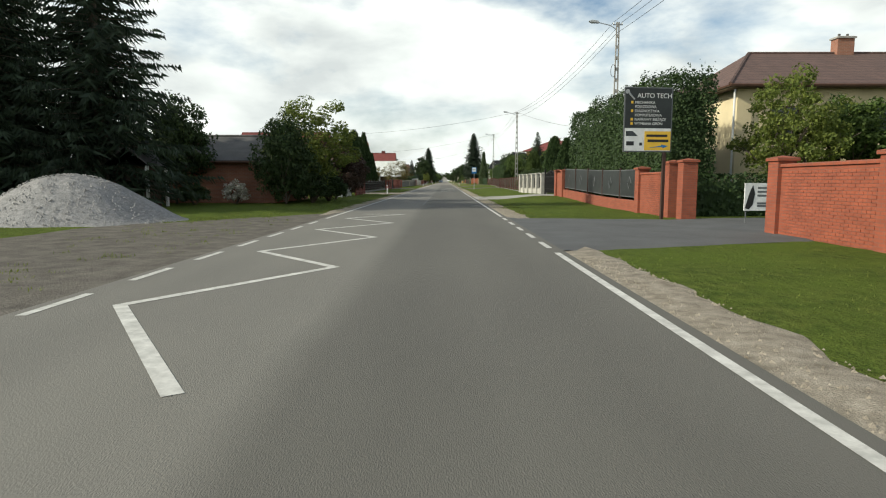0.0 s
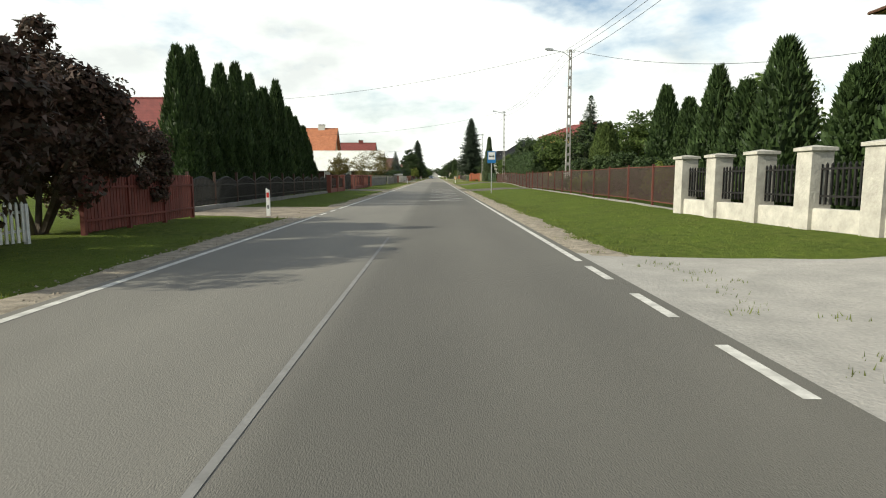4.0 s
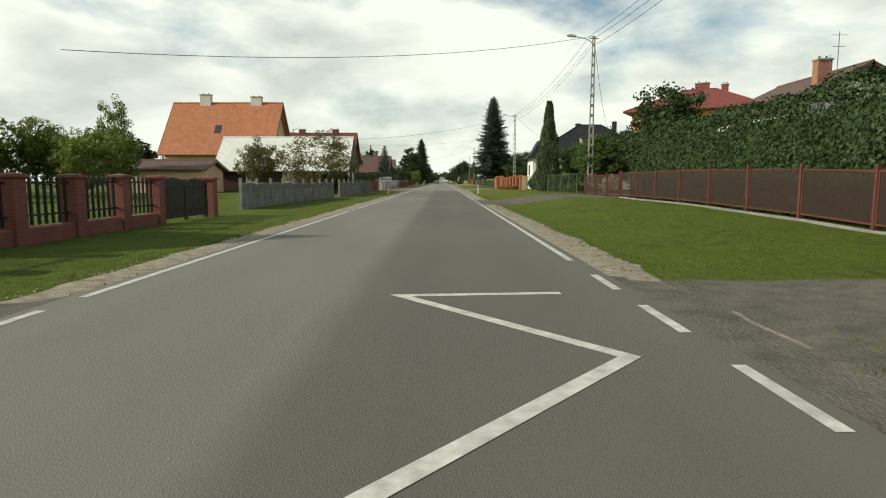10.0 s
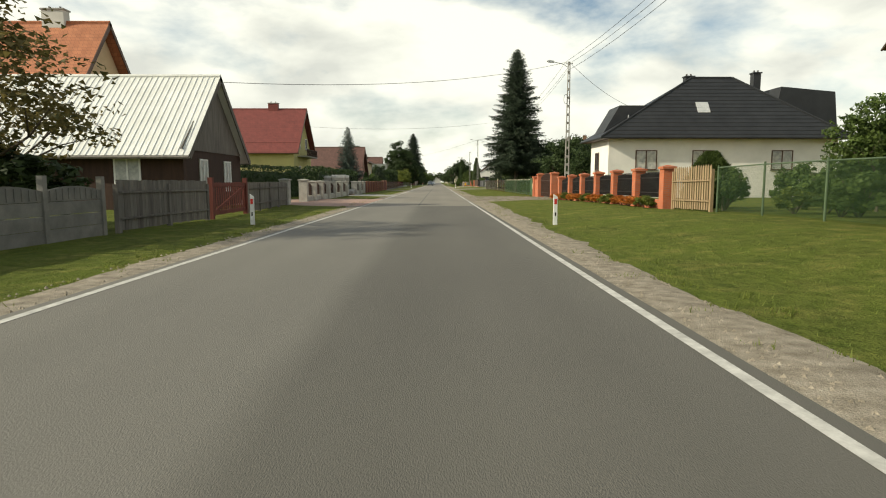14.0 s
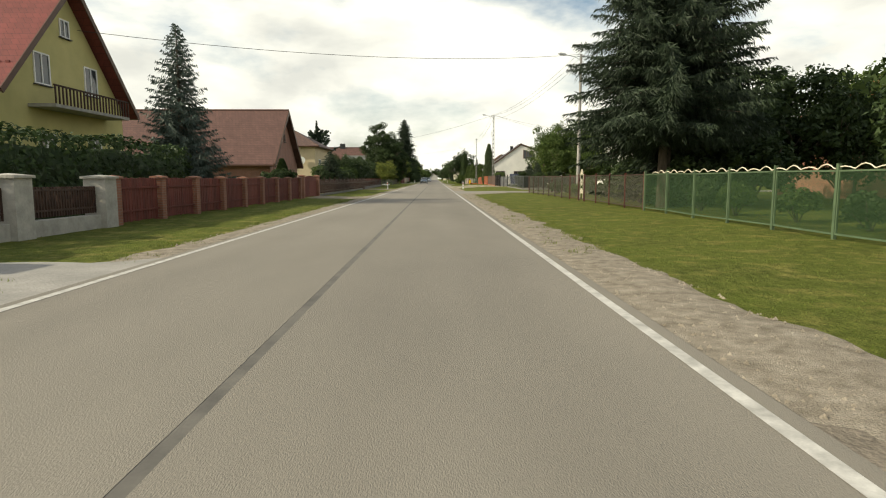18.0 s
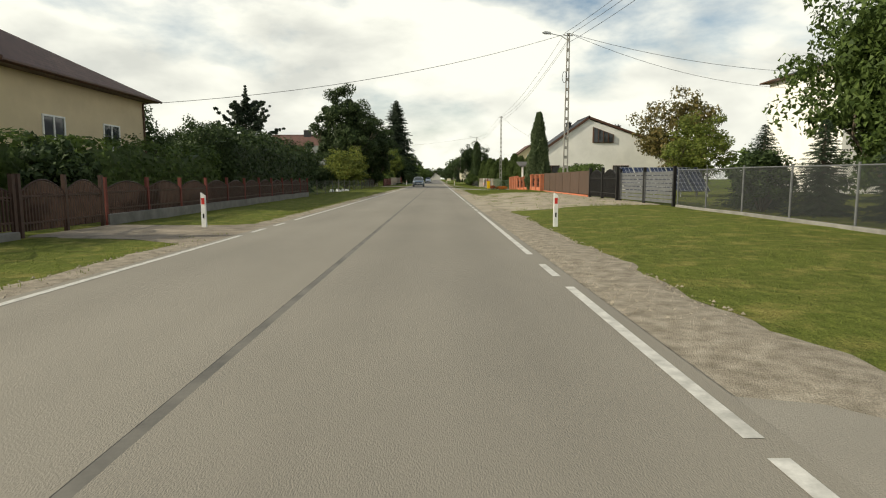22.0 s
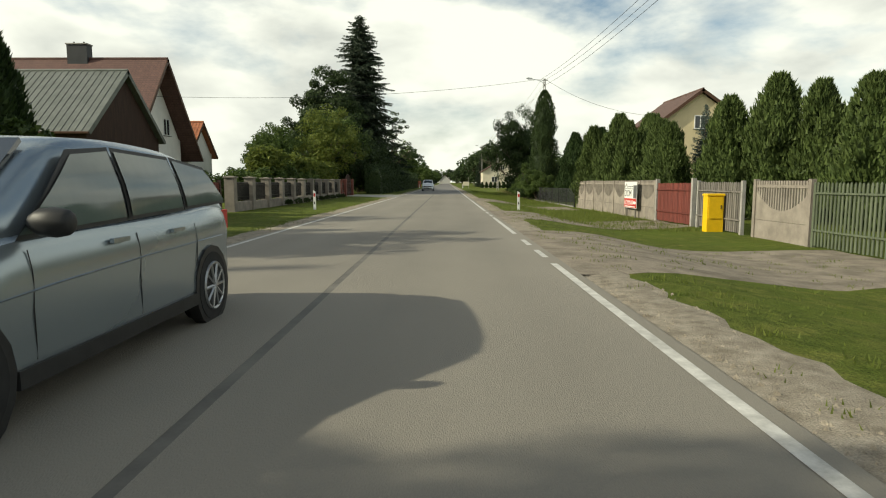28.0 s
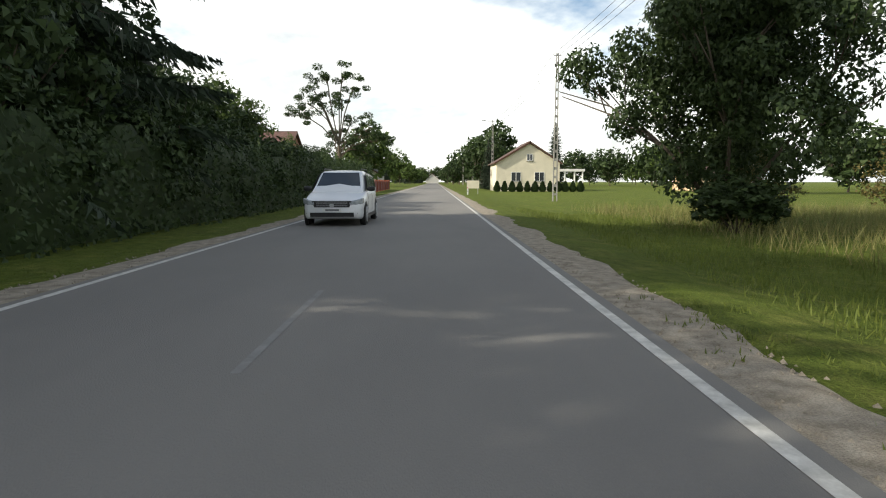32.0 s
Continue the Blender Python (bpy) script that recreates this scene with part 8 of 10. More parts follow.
for x, y, s, k in ((16.5, 121, 1.05, BRD[1]), (12.6, 118.5, 1.0, THL[0]), (11.2, 112, 0.9, THL[1]), (13.5, 108, 1.25, THU[0]), (13.0, 103.5, 1.0, THU[2]), (16, 101, 1.0, BRD[1]), (19, 110, 1.1, BRK[0]), (22, 124, 1.2, BRD[0])):
    plant(k, x, y, s, s, "garden tree behind the rust-red fence")
for i in range(15):
    y = 91.5 + i * 2.4
    plant((BUSH + BUSHL + BUSHK)[i % 6], 9.4 + rng.uniform(0, 0.9), y, 1.7, 1.0 + 0.7 * rng.random(), "overgrown garden shrub behind the mesh fence", "shrub", group="garden shrubs")
for i in range(9):
    plant(BIGB[i % 2], 11.2 + rng.uniform(-0.3, 0.5), 98 + i * 3.3, 2.6, 2.0 + 0.8 * rng.random(), "dark green garden shrub behind the rust-red fence", "shrub", group="garden shrubs")
hedge(10.2, 133.0, 10.6, 157.0, 1.7, 3.3, "thuja", "tall green thuja hedge behind the fence", 8, dens=200, size=0.095, top=0.12)
plant(BRD[0], 12.0, 134.0, 0.95, 0.95, "garden fruit tree at the end of the hedge")
plant(BRK[0], 14.8, 131.0, 1.05, 1.05, "garden fruit tree at the end of the hedge")
plant(BRD[1], 13.9, 187.4, 0.6, 0.6, "apple tree in the garden")
for x, y, w, hh in ((11.4, 186.0, 1.8, 1.5), (12.6, 189.5, 1.8, 1.7), (10.6, 183.5, 1.5, 1.2), (11.2, 179.8, 1.8, 1.4)):
    plant(BUSH[int(y) % 2], x, y, w, hh, "leafy currant shrub behind the mesh", "shrub")
for x, y, s in ((14.3, 182.6, 0.85), (17.0, 184.8, 0.95), (18.6, 189.0, 0.9), (20.5, 186.5, 0.95)):
    plant(BRK[int(y) % 2], x, y, s, s, "dark leafy garden tree before the orange house")
plant(CON, 9.15, 178.3, 1.12, 1.02, "slender dark columnar juniper tree")
for x, y, s in ((11.9, 171.0, 0.75), (13.0, 174.5, 0.8), (11.8, 180.5, 0.72), (15, 171, 0.8), (12.9, 176.8, 0.8)):
    plant((BRD + BRK)[int(y) % 5], x, y, s, s * 0.95, "apple tree in the garden")
for i in range(11):
    plant((BUSH + BUSHL)[i % 4], 9.9 + rng.uniform(0, 0.8), 167.5 + i * 1.8, 1.3, 0.75, "leafy vegetable patch behind the mesh", "shrub", group="vegetable patch")
plant(BRK[1], 13.4, 162.0, 0.95, 1.12, "dark leafy tree behind the gate")
for x, y in ((11.4, 160.5), (12.2, 163), (11.2, 165.8)):
    plant(FLW, x, y, 1.6, 1.3, "flowering shrub behind the gate", "shrub")
plant(THL[0], 10.4, 191.5, 1.0, 0.42, "round juniper beside the picket gate")
plant(BUSH[0], 9.5, 188.5, 1.8, 1.5, "climbing green shrub on the wire fence", "shrub")
for i in range(12):
    plant(FLO if i % 3 else BUSHL[0], 7.85 + rng.uniform(-0.1, 0.1), 191.5 + i * 1.55, 1.0, 0.5, "low bed of orange flowers at the fence", "flower bed", group="flower bed")
plant(BIGSPR, 9.9, 245.6, 0.9, 1.0, "large broad spruce beside the green fence")
plant(SPR[1], 11.6, 248.5, 1.4, 0.8, "dark spruce beside the fence")
plant(BRK[0], 13.6, 251, 1.2, 1.15, "dark leafy tree beside the spruce")
plant(BRK[1], 17.0, 251.5, 1.35, 1.2, "dark leafy tree beside the spruce")
plant(BRK[1], 20.6, 250.5, 1.0, 1.1, "dark leafy cherry tree beyond the fence")
plant(BRD[2], 23.0, 252.5, 1.0, 1.2, "green garden tree before the dormer house")
for x, y, w, hh in ((11.6, 246.0, 4.0, 3.4), (14.6, 247.5, 4.2, 3.6), (10.9, 251.0, 3.6, 3.0)):
    plant(BIGB[int(x) % 2], x, y, w, hh, "dark green garden shrub below the spruce", "shrub")
plant(THL[1], 10.2, 229.6, 0.75, 0.36, "small yellow-green thuja behind the green mesh")
for x, y, s in ((13.6, 234, 1.0), (16.5, 238, 1.05), (15, 229, 0.75), (14.8, 256, 1.0), (17, 262, 1.0)):
    plant((BRD + BRK)[int(y) % 5], x, y, s, s, "orchard tree behind the green fence")
for i in range(16):
    plant((BUSH + BUSHK)[i % 4], 10.1 + rng.uniform(0, 0.9), 225 + i * 3.0, 1.4, 0.9 + 0.5 * rng.random(), "garden shrub behind the green fence", "shrub", group="garden shrubs")
plant(WAL, 15.3, 297.5, 1.25, 1.42, "spreading walnut tree by the side road")
plant(WAL, 19.6, 298.8, 1.3, 1.5, "spreading walnut tree by the side road")
for x, y, hh in ((12.0, 289.6, 3.0), (12.4, 293.0, 3.2), (12.2, 296.2, 3.0), (12.6, 300.4, 3.2)):
    plant(SPR[int(y) % 3], x, y, 0.55, hh / 10, "small dark conifer behind the netted fence", group="netted garden conifers")
plant(WAL, 17.6, 296.6, 1.3, 1.0, "low spreading branches of the walnut tree")
plant(BIGB[0], 26.5, 312, 6.0, 4.6, "round dark shrub by the white house", "shrub")
for x, y, w, hh in ((12.0, 288.5, 2.4, 2.0), (13.8, 288.0, 2.6, 2.2), (11.6, 298.5, 2.6, 2.2), (15.5, 288.5, 2.2, 1.8)):
    plant(BIGB[int(x) % 2], x, y, w, hh, "dark shrub behind the grey fence", "shrub")
for x, y, w, hh in ((13.0, 263.0, 1.8, 1.5), (16.5, 266.0, 2.4, 2.6), (20.0, 268.0, 2.6, 3.0), (24.0, 268.0, 2.6, 3.2)):
    plant(BUSHK[int(x) % 2], x, y, w, hh, "garden shrub on the lawn", "shrub")
plant(BRD[1], 29, 300, 0.9, 0.9, "leafy tree by the white house")
plant(CON, 10.85, 340.8, 1.36, 1.05, "tall grey-green columnar juniper")
plant(BRA[1], 27.0, 345, 1.6, 1.75, "large walnut tree with browning leaves")
plant(BRL[1], 18.0, 318.6, 0.95, 0.88, "young light green walnut tree")
hedge(11.0, 318.5, 11.6, 331.5, 1.0, 2.0, "leaf_mid", "clipped green hedge behind the brown fence", 9, dens=80)
for x, y, w, hh in ((12.0, 344, 1.4, 1.3), (13.2, 347, 1.7, 1.5), (11.6, 348, 1.2, 1.2), (15, 349, 1.6, 1.4), (17, 348, 1.8, 1.6)):
    plant((BUSHK + BUSH)[int(x) % 4], x, y, w, hh, "trimmed shrub in front of the white house", "shrub")
plant(FLW, 11.3, 338, 1.6, 1.1, "pale flowering shrub on the lattice", "shrub")
hedge(11.0, 337, 11.2, 350, 0.8, 1.35, "leaf_dark", "low dark hedge behind the lattice", 16, dens=70)
for i in range(6):
    plant(FLO, 9.7, 362.5 + i * 1.5, 1.0, 0.65, "orange marigolds along the fence", "flower bed", group="flower bed")
for i in range(3):
    plant(FLR, 9.7, 379.2 + i * 1.0, 0.9, 0.7, "red flowering plants by the green fence", "flower bed", group="flower bed")
for i, (x, y, w, hh) in enumerate(((10.9, 416.5, 1.0, 1.15), (12.2, 414.5, 1.05, 1.28), (11.8, 411.0, 0.9, 1.12), (13.0, 408.5, 1.0, 1.08), (12.4, 405.5, 0.95, 1.0), (14.4, 403.0, 1.1, 1.2), (16.0, 401.5, 1.2, 1.36), (17.2, 400.0, 1.1, 1.26), (16.4, 395.5, 1.1, 1.16), (18.2, 396.5, 1.1, 1.2), (14.6, 415.5, 1.1, 1.3), (13.6, 411.5, 1.0, 1.2), (20.0, 400.0, 1.1, 1.2))):
    plant(ROUGH[i % 2], x, y, w, hh, "full green thuja in front of the yellow house", group="yard thujas")
for x, y, w, hh in ((12.1, 428.5, 1.05, 1.25), (14.2, 427.2, 1.0, 1.32), (13.9, 438.0, 0.78, 1.4), (15.8, 429.5, 1.0, 1.3)):
    plant(ROUGHD, x, y, w, hh, "dense dark conifer with an uneven outline", group="yard conifers")
for x, y, hh in ((11.3, 430.2, 0.62), (12.8, 422.5, 0.55)):
    plant(THU[int(y) % 3], x, y, 1.0, hh, "narrow dark thuja in the yard", group="yard conifers")
plant(SPB, 14.6, 406.2, 0.5, 0.62, "young blue spruce in the yard")
plant(BRD[2], 13.5, 421, 0.8, 0.9, "leafy maple in the yard")
BARE = broadleaf(68, 6, 5, 1.2, 60, 0.05, "leaf_mid", "bare_tree")
plant(BARE, 19.5, 396, 1.2, 1.15, "bare leafless tree in the yard")
for i, (x, y, w, hh) in enumerate(((9.6, 434, 4.4, 3.4), (10.6, 438, 5.0, 4.2), (10.6, 443, 5.2, 4.4), (12.8, 441, 5.4, 5.0), (13.0, 447, 5.4, 5.2), (12.0, 451.5, 4.4, 3.6))):
    plant(WILD[i % 2], x, y, w, hh, "wild overgrown shrub on the bank", "shrub", group="bank shrubs")
for x, y, w, hh in ((9.0, 435.5, 2.6, 1.9), (8.9, 440.0, 2.8, 2.0), (9.0, 444.5, 3.0, 2.2), (10.5, 449.0, 3.2, 2.4)):
    plant(WILD[int(y) % 2], x, y, w, hh, "wild overgrown shrub on the bank", "shrub", group="bank shrubs")
plant(OAK, 11.6, 466.5, 0.92, 1.1, "broad dark roadside tree with spreading branches")
plant(BUSHK[0], 10.6, 463.5, 3.4, 2.0, "dark undergrowth below the roadside tree", "shrub")
for i, (x, y, w, hh) in enumerate(((13.0, 458, 3.0, 1.8), (16, 456, 3.4, 2.0), (14.5, 470, 3.0, 1.6))):
    plant(BRA[0], x, y, w * 0.22, hh * 0.32, "tall dry weeds at the field edge", "shrub")
for i in range(12):
    plant(THU[i % 3], 9.6 + i * 1.15, 534, 0.6, 0.32, "small clipped thuja in a row", "tree", group="thuja row")
plant(SPR[0], 10.2, 556, 0.8, 0.95, "dark spruce beside the cream house")
plant(SPR[1], 23.5, 560, 1.1, 1.3, "dark spruce behind the cream house")
for i in range(22):
    plant(LOW[i % 3], -75 + i * 7.0, 930 + 40 * rng.random(), 2.4, 2.1, "dark leafy tree closing the view", group="far wood")
for i in range(14):
    plant((LOW + [LOWS])[i % 4], (-1 if i % 2 else 1) * (7.5 + 3 * rng.random()) - 1.2, 690 + i * 16, 1.6, 1.5, "dark leafy tree along the road", group="distant roadside trees")
far = "dark leafy tree along the road"
for i in range(46):
    y = 575 + i * 11
    side = -1 if i % 2 else 1
    k = (LOW + [LOWS])[i % 4]
    s = 1.2 + 0.9 * rng.random()
    plant(k, side * (12 + 9 * rng.random()) - 1.5, y, s * 1.25, s * 1.3, far, group="distant roadside trees")
for i in range(26):
    a = i / 26
    plant(LOW[i % 3], 34 + 60 * rng.random(), 470 + 260 * a, 2.0, 1.8, "dark leafy tree of the wood edge", group="far wood")
for i in range(22):
    plant(LOW[i % 3], -48 - 30 * rng.random(), 60 + i * 16, 1.5, 1.35, "dark leafy tree behind the gardens", group="trees behind the gardens")
for i in range(22):
    plant(LOW[i % 3], 46 + 25 * rng.random(), 90 + i * 16, 1.5, 1.3, "dark leafy tree behind the gardens", group="trees behind the gardens")

# ---------------------------------------------------------------- poles and wires
def concrete_pole(x, y, h, lamp=True, label="ladder-type concrete power pole with a street lamp", ring=False, solid_pole=False):
    z = ground_z(x, y)
    p = thing("power_pole", pose(x, y, z), label, "power pole", "power poles")
    g = Geo()
    if solid_pole:
        g.tube((0, 0, -0.3), (0, 0, h), 0.17, 0.10, 10)
    else:
        for s in (-1, 1):
            n = len(g.v)
            g.v += [(s * 0.17 - 0.045, -0.07, -0.3), (s * 0.17 + 0.045, -0.07, -0.3), (s * 0.17 + 0.045, 0.07, -0.3), (s * 0.17 - 0.045, 0.07, -0.3),
                    (s * 0.075 - 0.035, -0.05, h), (s * 0.075 + 0.035, -0.05, h), (s * 0.075 + 0.035, 0.05, h), (s * 0.075 - 0.035, 0.05, h)]
            g.f += [tuple(n + i for i in q) for q in ((3, 2, 1, 0), (4, 5, 6, 7), (0, 1, 5, 4), (1, 2, 6, 5), (2, 3, 7, 6), (3, 0, 4, 7))]
        k = 0.5
        while k < h - 0.2:
            w = 0.17 - 0.095 * k / h
            g.box(-w, w, -0.045, 0.045, k, k + 0.22)
            k += 0.72
    part("pole", g, "concrete", p)
    arm = Geo().tube((-0.32, 0, h - 0.18), (0.32, 0, h - 0.18), 0.03)
    part("crossarm", arm, "iron_grey", p)
    for s in (-0.28, 0, 0.28):
        part("insulator", Geo().tube((s, 0, h - 0.16), (s, 0, h - 0.02), 0.035, 0.025, 6), "plastic_white", p)
    if lamp:
        a = part("lamp_arm", Geo().pipe([(-0.06, 0, h - 0.5), (-0.5, 0, h - 0.22), (-1.35, 0, h - 0.02)], 0.03), "galvanised", p)
        part("lamp_head", Geo().prism([(-1.28, h - 0.08), (-1.35, h + 0.06), (-1.75, h + 0.12), (-1.95, h + 0.05), (-1.85, h - 0.02)], "y", -0.13, 0.13), "galvanised", a)
        part("lamp_lens", Geo().box(-1.8, -1.4, -0.09, 0.09, h - 0.075, h - 0.03), "lamp_glass", a)
    if ring:
        part("cable_coil", Geo().pipe([(-0.25 + 0.17 * math.cos(k * 0.63), -0.1, h - 3.2 + 0.42 * math.sin(k * 0.63)) for k in range(11)], 0.02, 5), "plastic_black", p)
    return (x, y, z + h)


def wire(a, b, sag, label="thin black overhead cable", r=0.014):
    a, b = Vector(a), Vector(b)
    g = Geo()
    pts = [a.lerp(b, k / 14) - Vector((0, 0, sag * 4 * (k / 14) * (1 - k / 14))) for k in range(15)]
    g.pipe(pts, r, 4)
    return solid("overhead_cable", g, "plastic_black", label, "cable")


tops = [concrete_pole(*a, **k) for a, k in (
    ((9.6, 15.0, 10.9), {}), ((11.5, 74.7, 11.6), {"ring": True}), ((9.95, 118.3, 10.6), {}), ((10.8, 169.9, 11.3), {}), ((11.3, 221.7, 11.6), {"ring": True}),
    ((12.5, 272.0, 11.7), {"solid_pole": True, "label": "round concrete power pole with a street lamp"}), ((10.1, 323.8, 11.9), {"ring": True}),
    ((11.0, 380.0, 12.2), {"lamp": False, "label": "tarred ladder-type power pole"}), ((10.6, 437.7, 12.8), {}), ((10.4, 494.0, 12.2), {"lamp": False, "label": "tarred ladder-type power pole"}),
    ((10.4, 550.0, 12.2), {}), ((10.4, 606.0, 12.2), {}), ((10.4, 662.0, 12.2), {}))]
for a, b in zip(tops[:-1], tops[1:]):
    for dx, dz in ((-0.28, 0.0), (0.28, 0.0), (-0.1, -0.75)):
        wire((a[0] + dx, a[1], a[2] + dz), (b[0] + dx, b[1], b[2] + dz), 0.9)
for i, (x, y, z) in ((2, (-20.6, 134.6, 8.9)), (2, (20, 100, 7.0)), (3, (-15.5, 150, 6.5)), (3, (15, 181, 6.0)), (4, (-11.5, 199.6, 6.3)), (4, (18, 218, 6.6)), (5, (-18.2, 252, 8.8)), (5, (24, 262, 6.0)), (6, (-15.9, 312, 5.4)), (6, (32, 323, 9.0)), (6, (30, 330, 9.0)), (7, (17, 366, 6.4)), (8, (-25, 424, 8.5)), (8, (18, 424, 6.8))):
    wire(tops[i], (x, y, z), 0.8, "thin service cable to a house")
for x, y, w, hh in ((9.0, 436.2, 2.6, 1.9), (9.2, 438.4, 2.8, 2.0), (9.4, 440.6, 2.6, 1.8), (9.3, 442.8, 2.8, 1.7), (9.6, 445.0, 2.6, 1.6), (9.9, 447.2, 2.8, 1.7)):
    plant(BIGB[int(y) % 2], x, y, w, hh, "dense low shrub at the foot of the roadside bushes", "shrub")
ivy = column(91, 9.4, 2.2, "leaf_dark", "ivy_climber", 15000, 0.125, tip=4.5, belly=0.1, rough=0.5)
plant(ivy, 10.6, 437.7, 1.2, 1.22, "thick ivy smothering the power pole", "ivy")


# ---------------------------------------------------------------- signs and markers
def marker(x, y, side):
    z = ground_z(x, y)
    m = thing("delineator_post", pose(x, y, z), "white plastic roadside marker post with a red reflector", "marker post", "marker posts")
    part("body", Geo().prism([(-0.06, -0.1), (0.06, -0.1), (0.055, 0.84), (-0.055, 0.92)], "y", -0.035, 0.035), "plastic_white", m)
    part("reflector", Geo().box(-0.04, 0.04, -0.040, -0.0355, 0.62, 0.78), "plastic_red", m, "red reflector")
    part("figure_bar", Geo().box(-0.02, 0.02, -0.039, -0.0355, 0.26, 0.38), "plastic_black", m)


for x, y in ((-5.65, 91.2), (-5.7, 186.6), (3.45, 186.4), (3.55, 293.9), (-5.65, 293.2), (-6.05, 400.8), (3.75, 401.8), (3.6, 505), (-5.9, 505), (3.5, 80.5 - 180)):
    marker(x, y, 1)

s = thing("bus_stop_sign", pose(3.95, 117.1, ground_z(3.95, 117.1)), "blue bus stop sign on a grey steel post", "sign")
part("post", Geo().tube((0, 0, -0.3), (0, 0, 3.12), 0.032, 0.032, 10), "galvanised", s)
pl = part("plate", Geo().box(-0.32, 0.32, -0.045, -0.035, 2.26, 3.14), "sign_blue", s)
part("white_field", Geo().box(-0.25, 0.25, -0.049, -0.046, 2.52, 3.06), "frame_white", pl)
part("bus_symbol", Geo().prism([(-0.2, 2.72), (-0.17, 2.86), (0.17, 2.86), (0.2, 2.72)], "y", -0.053, -0.050), "plastic_black", pl)
for k in (-0.13, 0.13):
    part("bus_wheel", Geo().prism([(k + 0.045 * math.cos(i * 0.785), 2.72 + 0.045 * math.sin(i * 0.785)) for i in range(8)], "y", -0.056, -0.0535), "plastic_black", pl)
part("bus_windows", Geo().box(-0.14, 0.14, -0.057, -0.0535, 2.78, 2.83), "frame_white", pl)


def text(body, size, mat_name, parent, m, name="lettering", align="LEFT"):
    """Raised lettering turned into a mesh."""
    cu = bpy.data.curves.new(name, "FONT")
    cu.body, cu.size, cu.extrude, cu.align_x = body, size, 0.002, align
    tmp = bpy.data.objects.new(name, cu)
    scene.collection.objects.link(tmp)
    me = bpy.data.meshes.new_from_object(tmp.evaluated_get(bpy.context.evaluated_depsgraph_get()))
    bpy.data.objects.remove(tmp)
    bpy.data.curves.remove(cu)
    me.materials.clear()
    me.materials.append(MATS[mat_name])
    ob = new(name, me)
    ob.parent, ob.matrix_basis = parent, m
    return ob


b = thing("billboard", pose(6.95, 54.2, 0) @ pose(0, 0, 0, 0, 0, 8), "dark car workshop billboard on a steel post behind the brick pier", "billboard")
part("post", Geo().box(0.62, 0.72, 0.02, 0.12, -0.2, 4.4), "iron_brown", b)
part("post", Geo().box(-0.72, -0.66, 0.02, 0.08, 2.2, 4.4), "iron_brown", b)
part("frame", Geo().box(-0.88, 0.88, -0.01, 0.02, 2.24, 2.28).box(-0.88, 0.88, -0.01, 0.02, 4.4, 4.44).box(-0.88, -0.84, -0.01, 0.02, 2.28, 4.4).box(0.84, 0.88, -0.01, 0.02, 2.28, 4.4), "iron_grey", b)
board_ = part("board", Geo().box(-0.84, 0.84, -0.014, 0.01, 2.28, 4.4), "sheet_dark", b)
part("lower_field", Geo().box(-0.84, 0.84, -0.019, -0.015, 2.28, 3.05), "plastic_white", board_)
part("contact_panel", Geo().box(-0.12, 0.84, -0.024, -0.0195, 2.30, 2.95), "sign_yellow", board_)
T = lambda x, z: pose(x, -0.0155, z, 90, 0, 0)
text("AUTO TECH", 0.225, "plastic_white", board_, T(-0.42, 4.08))
part("spanner", Geo().pipe([(-0.76, -0.02, 4.28), (-0.66, -0.02, 4.16), (-0.52, -0.02, 4.02)], 0.03, 5).prism([(-0.78 + 0.08 * math.cos(k * 0.785), 4.28 + 0.08 * math.sin(k * 0.785)) for k in range(7)], "y", -0.03, -0.02), "galvanised", board_)
for k, tx in enumerate(("MECHANIKA", "POJAZDOWA", "DIAGNOSTYKA", "KOMPUTEROWA", "NAPRAWY BIEŻĄCE", "WYMIANA OPON")):
    text(tx, 0.128, "plastic_white", board_, T(-0.5, 3.88 - 0.143 * k))
    if k in (0, 2, 4, 5):
        part("tick_box", Geo().box(-0.64, -0.56, -0.018, -0.0145, 3.88 - 0.143 * k, 3.97 - 0.143 * k), "sign_yellow", board_)
part("line_bar", Geo().box(-0.05, 0.72, -0.027, -0.0245, 2.76, 2.84), "plastic_black", board_)
part("line_bar", Geo().box(0.0, 0.76, -0.027, -0.0245, 2.58, 2.67), "plastic_black", board_)
part("arrow_bar", Geo().prism([(0.0, 2.38), (0.55, 2.42), (0.55, 2.37), (0.76, 2.45), (0.5, 2.5), (0.5, 2.46)], "y", -0.027, -0.0245), "sign_blue", board_)
part("car_picture", Geo().prism([(-0.82, 2.36), (-0.2, 2.36), (-0.17, 2.62), (-0.3, 2.86), (-0.55, 3.0), (-0.82, 3.0)], "y", -0.022, -0.0192), "frame_white", board_)
part("car_grille", Geo().box(-0.78, -0.5, -0.025, -0.0222, 2.46, 2.6).box(-0.3, -0.2, -0.025, -0.0222, 2.46, 2.56), "plastic_black", board_)
part("car_glass", Geo().prism([(-0.8, 2.78), (-0.36, 2.78), (-0.55, 2.95), (-0.8, 2.95)], "y", -0.025, -0.0222), "glass_dark", board_)

